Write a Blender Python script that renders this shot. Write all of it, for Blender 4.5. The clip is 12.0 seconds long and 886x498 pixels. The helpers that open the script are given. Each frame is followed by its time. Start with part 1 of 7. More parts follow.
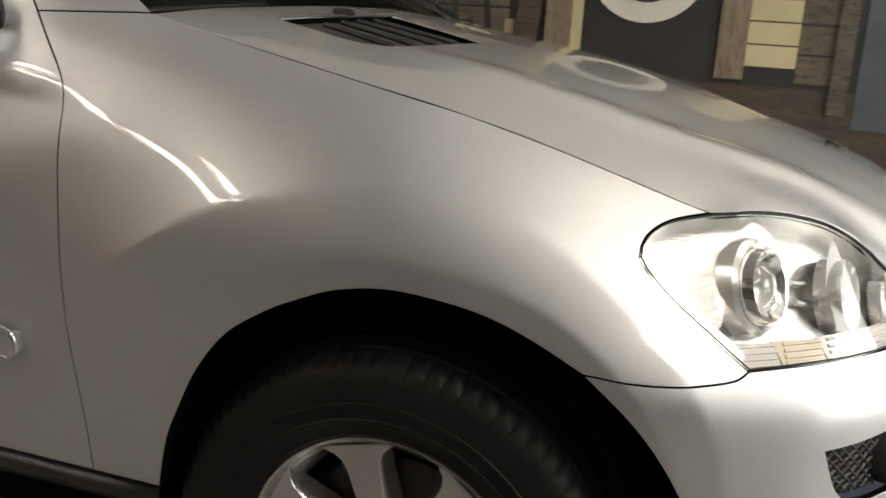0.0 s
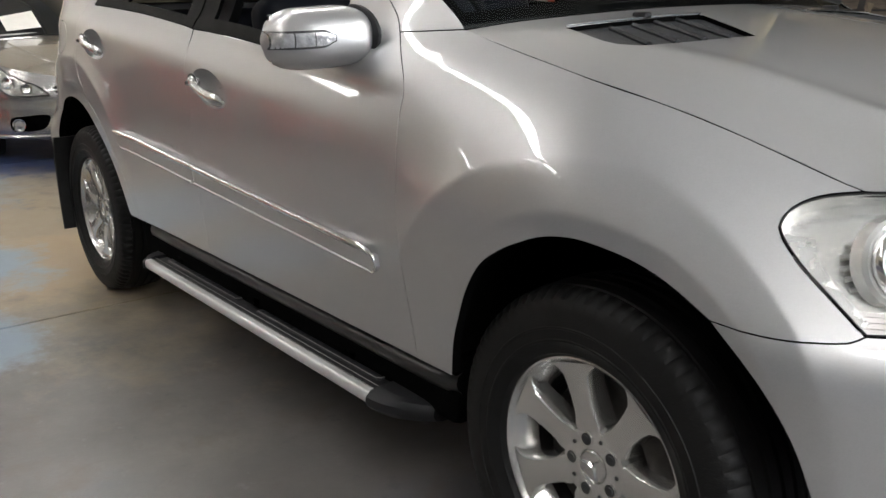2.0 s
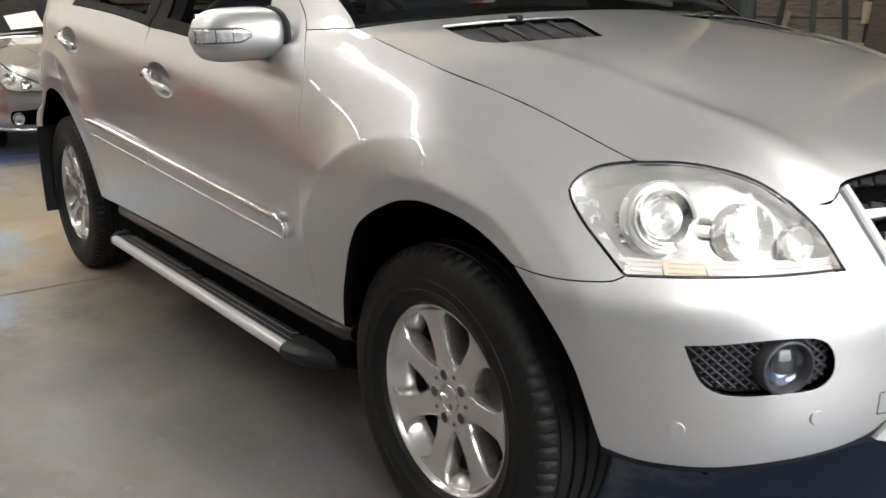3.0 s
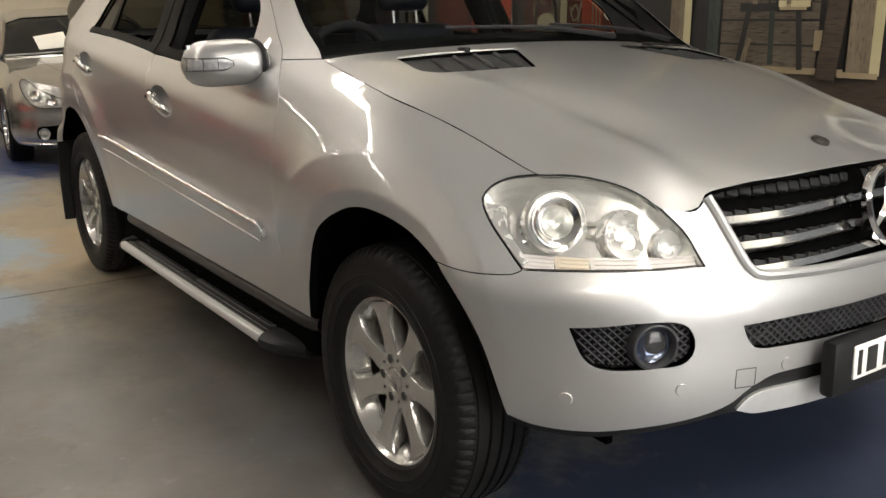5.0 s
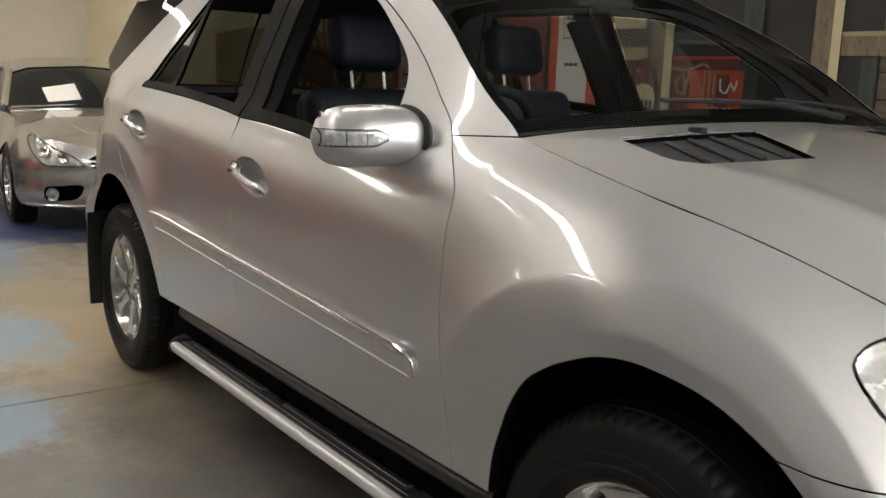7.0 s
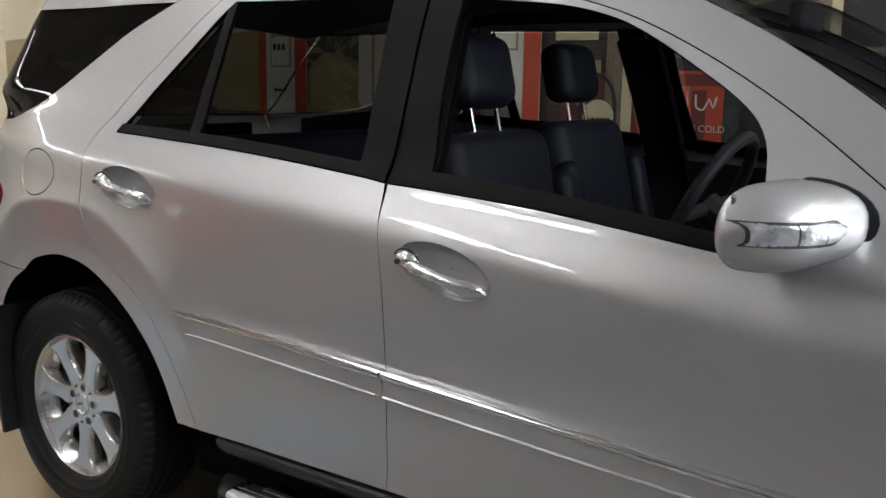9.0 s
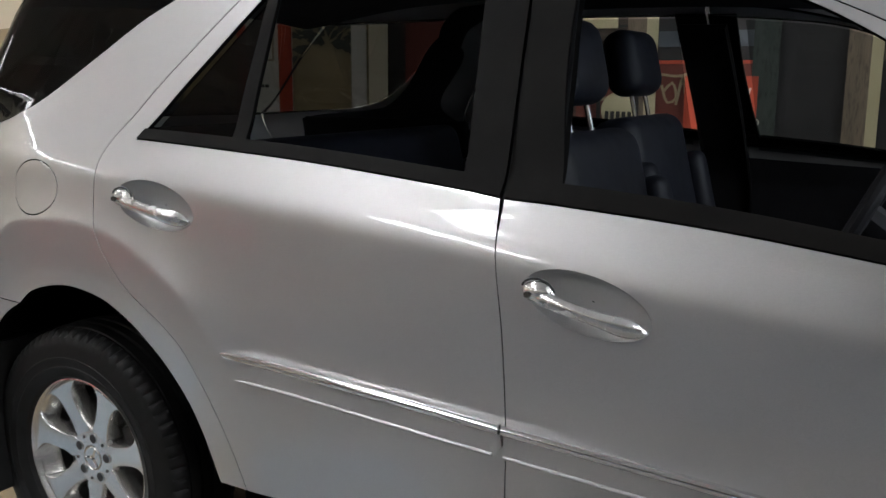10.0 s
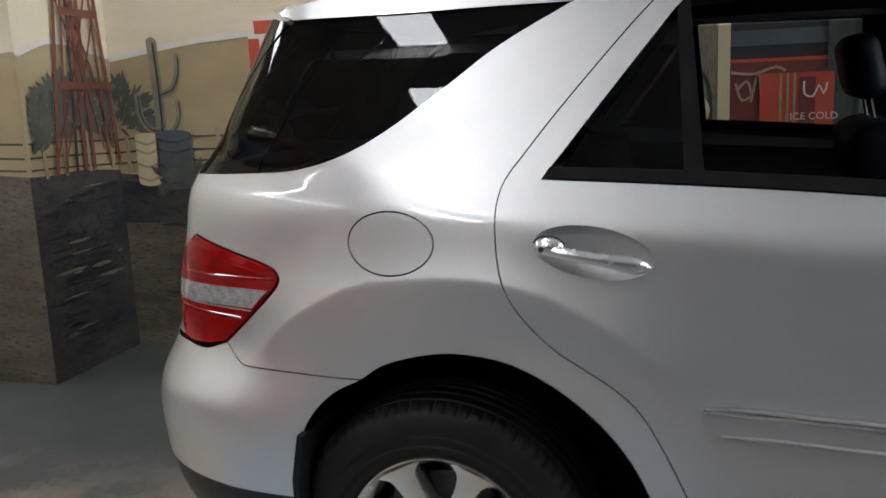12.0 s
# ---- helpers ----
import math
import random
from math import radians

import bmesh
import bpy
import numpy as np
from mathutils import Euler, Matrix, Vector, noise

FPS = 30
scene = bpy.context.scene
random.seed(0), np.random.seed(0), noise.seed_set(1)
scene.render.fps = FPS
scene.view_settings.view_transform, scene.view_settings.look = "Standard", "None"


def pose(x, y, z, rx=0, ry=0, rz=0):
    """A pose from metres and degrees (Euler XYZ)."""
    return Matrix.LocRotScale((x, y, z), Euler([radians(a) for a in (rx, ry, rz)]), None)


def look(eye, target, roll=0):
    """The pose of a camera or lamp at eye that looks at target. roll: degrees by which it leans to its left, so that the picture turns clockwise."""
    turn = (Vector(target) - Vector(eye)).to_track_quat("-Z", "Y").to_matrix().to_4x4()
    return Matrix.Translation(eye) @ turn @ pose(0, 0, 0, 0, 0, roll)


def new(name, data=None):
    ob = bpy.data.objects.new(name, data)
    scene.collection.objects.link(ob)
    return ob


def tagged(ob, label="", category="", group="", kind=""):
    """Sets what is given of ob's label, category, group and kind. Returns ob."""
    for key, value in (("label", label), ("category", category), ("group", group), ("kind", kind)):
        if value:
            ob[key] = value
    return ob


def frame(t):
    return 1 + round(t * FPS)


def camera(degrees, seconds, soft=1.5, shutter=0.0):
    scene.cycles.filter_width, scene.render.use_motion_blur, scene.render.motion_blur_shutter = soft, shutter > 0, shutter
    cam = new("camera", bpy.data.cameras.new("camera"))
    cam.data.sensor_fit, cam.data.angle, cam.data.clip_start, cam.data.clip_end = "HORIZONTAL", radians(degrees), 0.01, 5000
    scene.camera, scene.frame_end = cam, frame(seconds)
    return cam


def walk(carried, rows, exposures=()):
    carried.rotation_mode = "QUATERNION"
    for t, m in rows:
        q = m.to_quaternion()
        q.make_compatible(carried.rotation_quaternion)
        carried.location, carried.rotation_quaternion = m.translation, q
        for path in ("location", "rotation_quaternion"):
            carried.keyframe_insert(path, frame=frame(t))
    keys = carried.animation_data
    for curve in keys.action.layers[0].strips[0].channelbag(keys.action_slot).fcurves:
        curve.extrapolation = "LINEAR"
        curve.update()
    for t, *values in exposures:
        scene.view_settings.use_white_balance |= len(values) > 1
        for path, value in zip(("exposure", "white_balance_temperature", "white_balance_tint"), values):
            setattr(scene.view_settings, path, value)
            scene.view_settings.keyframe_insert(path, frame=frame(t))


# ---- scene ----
from mathutils.geometry import delaunay_2d_cdt

cam = camera(52.4, 12.0, 1.5, 0.2)

PATH = [
    (0, (0.435, -2.028, 1.2), (-0.156, -0.18, 0.716), 3.7),
    (0.2, (0.524, -1.99, 1.228), (-0.263, -0.236, 0.679), 2.7),
    (0.5, (0.623, -1.95, 1.226), (-0.468, -0.38, 0.64), 1.7),
    (0.8, (0.676, -1.966, 1.253), (-0.639, -0.569, 0.688), 1.9),
    (1, (0.719, -2.016, 1.236), (-0.686, -0.691, 0.716), 1.9),
    (1.5, (0.875, -2.079, 1.249), (-0.62, -0.862, 0.717), 0.5),
    (2, (1.069, -2.051, 1.263), (-0.452, -0.873, 0.717), -0.8),
    (2.5, (1.276, -2.011, 1.268), (-0.264, -0.856, 0.725), -0.9),
    (3, (1.518, -2.015, 1.259), (-0.023, -0.859, 0.723), -0.2),
    (3.5, (1.754, -2.066, 1.281), (0.224, -0.899, 0.737), -0.1),
    (3.7, (1.824, -2.088, 1.283), (0.301, -0.909, 0.743), 0.1),
    (5.3, (1.901, -2.04, 1.31), (0.31, -0.933, 0.82), 0.1),
    (5.5, (1.818, -2.057, 1.309), (0.226, -0.944, 0.833), 0.6),
    (6, (1.56, -2.069, 1.295), (-0.04, -0.952, 0.857), 1.7),
    (6.5, (1.315, -2.026, 1.306), (-0.294, -0.913, 0.893), 1.8),
    (7, (0.982, -2.061, 1.298), (-0.597, -0.888, 0.932), 2.0),
    (7.5, (0.647, -2.175, 1.315), (-0.86, -0.907, 0.97), 1.7),
    (7.7, (0.496, -2.136, 1.286), (-1.004, -0.852, 0.969), 1.9),
    (9.3, (-0.573, -2.506, 1.394), (-1.637, -0.853, 1.026), 0.9),
    (9.5, (-0.632, -2.353, 1.355), (-1.758, -0.737, 1.006), 0.1),
    (10, (-0.95, -2.364, 1.381), (-1.937, -0.664, 1.01), 0.3),
    (10.5, (-1.259, -2.457, 1.399), (-2.074, -0.67, 1.02), 1.1),
    (11, (-1.624, -2.523, 1.445), (-2.368, -0.69, 1.15), 0.2),
    (11.5, (-1.956, -2.553, 1.467), (-2.675, -0.71, 1.175), -1.4),
    (12, (-2.322, -2.727, 1.46), (-2.884, -0.845, 1.081), -2.6),
]
walk(cam, [(t, look(eye, target, roll)) for t, eye, target, roll in PATH], exposures=[(0, -.08, 7350, 10), (.5, -.18, 7500, 10), (1, -.14, 7100, 10), (1.5, .08, 6550, 10), (2, .16, 6450, 10), (2.5, .36, 6550, 10), (3, .46, 6650, 10), (3.5, .36, 6900, 10), (5.5, .0, 7450, 10), (6, .08, 7600, 10), (6.5, .06, 7400, 10), (7, .10, 7000, 10), (7.6, .15, 6600, 10), (9.5, .34, 6200, 10), (10.5, .29, 6150, 10), (11.5, .38, 6250, 10), (12, .33, 6000, 10)])

# ---- light ----
world = bpy.data.worlds.new("world")
scene.world = world
world.use_nodes = True
wn = world.node_tree.nodes
sky = wn.new("ShaderNodeTexSky")
sky.sky_type, sky.sun_disc, sky.sun_elevation, sky.sun_rotation = "NISHITA", False, radians(45), radians(60)
wn["Background"].inputs["Strength"].default_value = 0.08
world.node_tree.links.new(sky.outputs["Color"], wn["Background"].inputs["Color"])

SKYLIGHT, DOORWAY, YARD = 20.0, 10.5, 3.2   # glow of the roof sheets, and of the sky and yard panels beyond the assumed roller door


# ---- materials ----
def nodes(name):
    m = bpy.data.materials.new(name)
    m.use_nodes = True
    return m, m.node_tree.nodes, m.node_tree.links, m.node_tree.nodes["Principled BSDF"]


def noise_tex(n, l, scale, detail=4.0, rough=0.55, space="Object", stretch=(1, 1, 1)):
    co, mp, tx = n.new("ShaderNodeTexCoord"), n.new("ShaderNodeMapping"), n.new("ShaderNodeTexNoise")
    mp.inputs["Scale"].default_value = stretch
    tx.inputs["Scale"].default_value, tx.inputs["Detail"].default_value, tx.inputs["Roughness"].default_value = scale, detail, rough
    l.new(co.outputs[space], mp.inputs["Vector"])
    l.new(mp.outputs["Vector"], tx.inputs["Vector"])
    return tx.outputs["Fac"]


def ramp(n, l, fac, stops):
    r = n.new("ShaderNodeValToRGB")
    while len(r.color_ramp.elements) < len(stops):
        r.color_ramp.elements.new(0.5)
    for e, (p, c) in zip(r.color_ramp.elements, stops):
        e.position, e.color = p, (*c, 1)
    l.new(fac, r.inputs["Fac"])
    return r.outputs["Color"]


def bump(n, l, b, fac, strength, distance=0.002):
    k = n.new("ShaderNodeBump")
    k.inputs["Strength"].default_value, k.inputs["Distance"].default_value = strength, distance
    l.new(fac, k.inputs["Height"])
    l.new(k.outputs["Normal"], b.inputs["Normal"])


def surface(name, lo, hi, scale=6.0, rough=(0.4, 0.6), metal=0.0, grain=0.0, grain_scale=200.0, coat=0.0, stretch=(1, 1, 1), spec=0.5):
    """A surface whose colour and gloss drift between two values, with a fine grain."""
    m, n, l, b = nodes(name)
    f = noise_tex(n, l, scale, stretch=stretch)
    l.new(ramp(n, l, f, [(0.3, lo), (0.7, hi)]), b.inputs["Base Color"])
    r = n.new("ShaderNodeMapRange")
    r.inputs["To Min"].default_value, r.inputs["To Max"].default_value = rough
    l.new(noise_tex(n, l, scale * 2.3, stretch=stretch), r.inputs["Value"])
    l.new(r.outputs["Result"], b.inputs["Roughness"])
    b.inputs["Metallic"].default_value = metal
    b.inputs["Coat Weight"].default_value = coat
    b.inputs["Specular IOR Level"].default_value = spec
    if grain:
        bump(n, l, b, noise_tex(n, l, grain_scale, 2.0), grain)
    return m


def car_paint(name, lo, hi, metal=0.8, rough=0.42):
    m, n, l, b = nodes(name)
    flake = noise_tex(n, l, 900.0, 1.0)
    l.new(ramp(n, l, flake, [(0.35, lo), (0.65, hi)]), b.inputs["Base Color"])
    b.inputs["Metallic"].default_value, b.inputs["Roughness"].default_value = metal, rough
    b.inputs["Coat Weight"].default_value, b.inputs["Coat Roughness"].default_value = 1.0, 0.03
    b.inputs["Coat IOR"].default_value = 1.6
    dust = n.new("ShaderNodeMapRange")
    dust.inputs["From Min"].default_value, dust.inputs["From Max"].default_value = 0.35, 0.75
    dust.inputs["To Min"].default_value, dust.inputs["To Max"].default_value = 0.015, 0.05
    l.new(noise_tex(n, l, 3.0), dust.inputs["Value"])
    l.new(dust.outputs["Result"], b.inputs["Coat Roughness"])
    return m


def glass(name, tint, gloss=1.0):
    m = bpy.data.materials.new(name)
    m.use_nodes = True
    n, l = m.node_tree.nodes, m.node_tree.links
    n.remove(n["Principled BSDF"])
    lw, pw, fr, tr, gl, mx = n.new("ShaderNodeLayerWeight"), n.new("ShaderNodeMath"), n.new("ShaderNodeMapRange"), n.new("ShaderNodeBsdfTransparent"), n.new("ShaderNodeBsdfGlossy"), n.new("ShaderNodeMixShader")
    lw.inputs["Blend"].default_value = 0.5
    pw.operation = "POWER"
    pw.inputs[1].default_value = 5.0
    fr.inputs["To Min"].default_value, fr.inputs["To Max"].default_value = 0.045, 1.0
    l.new(lw.outputs["Facing"], pw.inputs[0])
    l.new(pw.outputs[0], fr.inputs["Value"])
    tr.inputs["Color"].default_value = (*tint, 1)
    gl.inputs["Roughness"].default_value = 0.01
    gl.inputs["Color"].default_value = (gloss, gloss, gloss, 1)
    l.new(fr.outputs["Result"], mx.inputs["Fac"])
    l.new(tr.outputs["BSDF"], mx.inputs[1])
    l.new(gl.outputs["BSDF"], mx.inputs[2])
    l.new(mx.outputs["Shader"], n["Material Output"].inputs["Surface"])
    return m


def glow(name, color, strength):
    m, n, l, b = nodes(name)
    b.inputs["Base Color"].default_value = (*color, 1)
    b.inputs["Emission Color"].default_value = (*color, 1)
    b.inputs["Emission Strength"].default_value = strength
    return m


def spot(n, l, x, y, rx, ry, edge=0.5):
    """1 near a place of the floor, 0 away from it, with a ragged edge."""
    co, mp, ln, ad, mr = n.new("ShaderNodeTexCoord"), n.new("ShaderNodeMapping"), n.new("ShaderNodeVectorMath"), n.new("ShaderNodeMath"), n.new("ShaderNodeMapRange")
    mp.inputs["Location"].default_value = (-x / rx, -y / ry, 0)
    mp.inputs["Scale"].default_value = (1 / rx, 1 / ry, 0)
    ln.operation, ad.operation = "LENGTH", "MULTIPLY_ADD"
    l.new(co.outputs["Object"], mp.inputs["Vector"])
    l.new(mp.outputs["Vector"], ln.inputs[0])
    l.new(noise_tex(n, l, 3.2, 7.0, 0.72), ad.inputs[0])
    ad.inputs[1].default_value = 2.4
    l.new(ln.outputs["Value"], ad.inputs[2])
    mr.inputs["From Min"].default_value, mr.inputs["From Max"].default_value = 2.25 + edge / 2, 2.25 - edge / 2
    l.new(ad.outputs[0], mr.inputs["Value"])
    return mr.outputs["Result"]


def concrete_floor():
    m, n, l, b = nodes("painted_concrete")
    big = noise_tex(n, l, 0.55, 5.0, 0.6)
    grey = ramp(n, l, noise_tex(n, l, 2.2, 6.0, 0.62), [(0.3, (0.112, 0.104, 0.096)), (0.55, (0.155, 0.143, 0.131)), (0.75, (0.21, 0.193, 0.17))])
    blue = n.new("ShaderNodeMix")
    blue.data_type = "RGBA"
    k = ramp(n, l, big, [(0.54, (0, 0, 0)), (0.62, (1, 1, 1))])
    l.new(k, blue.inputs["Factor"])
    l.new(grey, blue.inputs["A"])
    blue.inputs["B"].default_value = (0.115, 0.119, 0.128, 1)
    # worn paint by the rear wheel: ochre wear, then pale blue; dark blue patches under the nose and the other cars
    last = blue.outputs["Result"]
    # rusty stains, then pale scuffs
    for scale, detail, lo, hi, top, tone in ((4.2, 6.0, .54, .72, .55, (.125, .088, .062)), (11.0, 5.0, .62, .72, .5, (.225, .225, .225)), (7.5, 6.0, .60, .70, .5, (.075, .075, .077))):
        st = n.new("ShaderNodeMix")
        st.data_type = "RGBA"
        l.new(ramp(n, l, noise_tex(n, l, scale, detail, 0.66), [(lo, (0, 0, 0)), (hi, (top, top, top))]), st.inputs["Factor"])
        l.new(last, st.inputs["A"])
        st.inputs["B"].default_value = (*tone, 1)
        last = st.outputs["Result"]
    # last spot: weaker light by the pier put into the floor colour
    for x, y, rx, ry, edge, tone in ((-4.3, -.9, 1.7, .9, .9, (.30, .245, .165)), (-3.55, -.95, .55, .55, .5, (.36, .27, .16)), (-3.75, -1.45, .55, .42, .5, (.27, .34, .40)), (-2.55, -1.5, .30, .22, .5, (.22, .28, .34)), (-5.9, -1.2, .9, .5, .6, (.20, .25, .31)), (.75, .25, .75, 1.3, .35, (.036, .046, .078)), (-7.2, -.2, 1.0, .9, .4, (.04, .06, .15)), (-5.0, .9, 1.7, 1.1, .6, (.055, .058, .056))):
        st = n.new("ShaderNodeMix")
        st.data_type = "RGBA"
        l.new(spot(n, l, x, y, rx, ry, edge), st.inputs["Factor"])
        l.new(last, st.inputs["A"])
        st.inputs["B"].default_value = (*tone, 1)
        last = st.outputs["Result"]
    l.new(last, b.inputs["Base Color"])
    r = n.new("ShaderNodeMapRange")
    r.inputs["To Min"].default_value, r.inputs["To Max"].default_value = 0.28, 0.55
    l.new(noise_tex(n, l, 3.5, 5.0), r.inputs["Value"])
    l.new(r.outputs["Result"], b.inputs["Roughness"])
    bump(n, l, b, noise_tex(n, l, 60.0, 4.0), 0.25)
    return m


def painted_wall(name, lo, hi, scale=1.2, stretch=(1, 1, 1), fine=None):
    m, n, l, b = nodes(name)
    c = ramp(n, l, noise_tex(n, l, scale, 6.0, 0.6, stretch=stretch), [(0.3, lo), (0.7, hi)])
    if fine:
        mx = n.new("ShaderNodeMix")
        mx.data_type = "RGBA"
        l.new(ramp(n, l, noise_tex(n, l, scale * 7, 5.0, 0.7, stretch=stretch), [(0.5, (0, 0, 0)), (0.66, (1, 1, 1))]), mx.inputs["Factor"])
        l.new(c, mx.inputs["A"])
        mx.inputs["B"].default_value = (*fine, 1)
        c = mx.outputs["Result"]
    l.new(c, b.inputs["Base Color"])
    b.inputs["Roughness"].default_value = 0.6
    bump(n, l, b, noise_tex(n, l, 90.0, 3.0), 0.15)
    return m


PAINT = car_paint("silver_paint", (0.475, 0.472, 0.47), (0.53, 0.527, 0.525))
PAINT2 = car_paint("pale_silver_paint", (0.48, 0.47, 0.455), (0.54, 0.53, 0.51), 0.9, 0.27)
DARKPAINT = car_paint("dark_paint", (0.012, 0.013, 0.016), (0.03, 0.03, 0.035))
CHROME = surface("chrome", (0.72, 0.72, 0.72), (0.82, 0.81, 0.80), 9, (0.06, 0.14), 1.0)
SATIN = surface("satin_aluminium", (0.66, 0.66, 0.655), (0.76, 0.76, 0.755), 14, (0.45, 0.58), 0.75, 0.05, 700, stretch=(0.1, 1, 1))
ALLOY = surface("alloy_paint", (0.50, 0.49, 0.47), (0.60, 0.59, 0.57), 8, (0.2, 0.3), 0.85, coat=0.6)
RUBBER = surface("tyre_rubber", (0.0045, 0.0045, 0.0044), (0.010, 0.0097, 0.0094), 12, (0.45, 0.62), 0, 0.3, 260, spec=0.22)
PLASTIC = surface("black_plastic", (0.006, 0.006, 0.007), (0.014, 0.014, 0.015), 9, (0.4, 0.55), 0, 0.25, 500, spec=0.32)
SILL = surface("glossy_black_sill", (0.010, 0.0098, 0.0092), (0.018, 0.0175, 0.0165), 9, (0.3, 0.4), 0, 0.0, 500, spec=0.5)
TRIM = surface("grey_black_trim", (0.0045, 0.0042, 0.004), (0.009, 0.0084, 0.0078), 7, (0.45, 0.6), 0, 0.12, 600, spec=0.06)
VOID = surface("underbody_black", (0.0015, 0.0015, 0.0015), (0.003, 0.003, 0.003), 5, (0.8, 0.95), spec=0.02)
LEATHER = surface("navy_leather", (0.0025, 0.003, 0.005), (0.005, 0.006, 0.010), 10, (0.5, 0.65), 0, 0.06, 180, spec=0.15)
CABIN = surface("dark_cabin_plastic", (0.005, 0.005, 0.006), (0.010, 0.010, 0.012), 8, (0.6, 0.75), 0, 0.05, 300, spec=0.2)
HEADLINER = surface("dark_headliner", (0.02, 0.02, 0.021), (0.03, 0.03, 0.031), 8, (0.8, 0.9))
CLEAR = glass("clear_glass", (0.92, 0.95, 0.94), 0.8)
SMOKE = glass("smoked_glass", (0.50, 0.52, 0.52), 0.6)
PRIVACY = glass("privacy_glass", (0.085, 0.088, 0.087), 0.5)
SCREEN = glass("windscreen_glass", (0.90, 0.94, 0.94), 0.3)
LENS = glass("clear_lens", (0.95, 0.95, 0.94))
REFLECTOR = surface("lamp_reflector", (0.74, 0.74, 0.72), (0.84, 0.83, 0.80), 16, (0.15, 0.3), 0.7)
HOUSING = surface("lamp_housing", (0.66, 0.65, 0.64), (0.78, 0.77, 0.76), 16, (0.22, 0.32), 0.6)
RED = surface("red_lamp_plastic", (0.20, 0.0015, 0.0015), (0.30, 0.003, 0.003), 10, (0.06, 0.12), spec=0.25)
DEEPRED = surface("deep_red_lamp_cell", (0.17, 0.0012, 0.0012), (0.26, 0.0022, 0.0022), 18, (0.1, 0.2), spec=0.15)
WHITELAMP = surface("clear_lamp_plastic", (0.62, 0.58, 0.56), (0.75, 0.71, 0.69), 10, (0.12, 0.22), coat=1.0)
def fluted(name, lo, hi):
    """Bright lamp reflector pressed with fine wavy flutes."""
    m, n, l, b = nodes(name)
    l.new(ramp(n, l, noise_tex(n, l, 22.0), [(0.3, lo), (0.7, hi)]), b.inputs["Base Color"])
    b.inputs["Metallic"].default_value, b.inputs["Roughness"].default_value = 0.75, 0.26
    co, wv = n.new("ShaderNodeTexCoord"), n.new("ShaderNodeTexWave")
    wv.bands_direction = "Z"
    wv.inputs["Scale"].default_value, wv.inputs["Distortion"].default_value, wv.inputs["Detail Scale"].default_value = 70.0, 9.0, 0.8
    l.new(co.outputs["Object"], wv.inputs["Vector"])
    bump(n, l, b, wv.outputs["Fac"], 0.06, 0.002)
    return m


FLUTED = fluted("fluted_reflector", (0.80, 0.79, 0.77), (0.92, 0.91, 0.89))
AMBER = surface("pale_amber_lamp", (0.66, 0.57, 0.45), (0.76, 0.68, 0.57), 12, (0.12, 0.2), coat=1.0)
IRON = surface("brake_iron", (0.04, 0.037, 0.034), (0.08, 0.074, 0.068), 20, (0.4, 0.6), 0.8)
PAPER = surface("white_paper", (0.72, 0.71, 0.68), (0.8, 0.79, 0.76), 6, (0.7, 0.9))
INK = surface("black_ink", (0.015, 0.015, 0.015), (0.03, 0.03, 0.03), 6, (0.5, 0.7))
FLOORMAT = concrete_floor()
DOOR_DARKENER = painted_wall("unseen_dark_floor", (0.017, 0.024, 0.042), (0.034, 0.044, 0.068), 0.8, fine=(0.055, 0.060, 0.072))
HALLWALL = painted_wall("dim_hall_wall", (0.05, 0.05, 0.05), (0.09, 0.088, 0.085), 0.6)
UPPERWALL = painted_wall("pale_upper_wall", (0.68, 0.66, 0.60), (0.78, 0.76, 0.71), 0.8)
CREAM = painted_wall("cream_wall", (0.50, 0.45, 0.36), (0.60, 0.55, 0.45), 0.8)
HANDLE = surface("silver_handle", (0.62, 0.615, 0.60), (0.74, 0.735, 0.72), 20, (0.2, 0.32), 0.9, coat=0.8)
ROOFING = painted_wall("roof_sheet", (0.62, 0.615, 0.60), (0.72, 0.715, 0.70), 0.7)


# ---- mesh helpers ----
def mesh_of(name, verts, faces, smooth_shade=True, normals=None):
    me = bpy.data.meshes.new(name)
    me.from_pydata([tuple(map(float, v)) for v in verts], [], [tuple(map(int, f)) for f in faces])
    me.update()
    if smooth_shade:
        me.polygons.foreach_set("use_smooth", [True] * len(me.polygons))
    if normals is not None:
        me.normals_split_custom_set_from_vertices([tuple(map(float, v)) for v in normals])
    return me


def add(name, me, material, parent=None, label=""):
    me.materials.append(material)
    ob = new(name, me)
    if parent is not None:
        ob.parent = parent
    if label:
        ob["label"] = label
    return ob


def part(name, bm, material, parent, label="", sharp=35):
    me = bpy.data.meshes.new(name)
    bmesh.ops.recalc_face_normals(bm, faces=bm.faces)
    bm.to_mesh(me)
    bm.free()
    me.polygons.foreach_set("use_smooth", [True] * len(me.polygons))
    me.set_sharp_from_angle(angle=radians(sharp))
    return add(name, me, material, parent, label)


def box(bm, x0, x1, y0, y1, z0, z1, bevel=0.0, seg=2, m=None):
    b = bmesh.new()
    bmesh.ops.create_cube(b, size=1)
    for v in b.verts:
        v.co = ((x0 + x1) / 2 + v.co.x * (x1 - x0), (y0 + y1) / 2 + v.co.y * (y1 - y0), (z0 + z1) / 2 + v.co.z * (z1 - z0))
    if bevel:
        bmesh.ops.bevel(b, geom=list(b.edges), offset=bevel, segments=seg, affect="EDGES", profile=0.5)
    if m is not None:
        b.transform(m)
    join(bm, b)


def join(bm, b):
    off = {v: bm.verts.new(v.co) for v in b.verts}
    for f in b.faces:
        bm.faces.new([off[v] for v in f.verts])
    b.free()


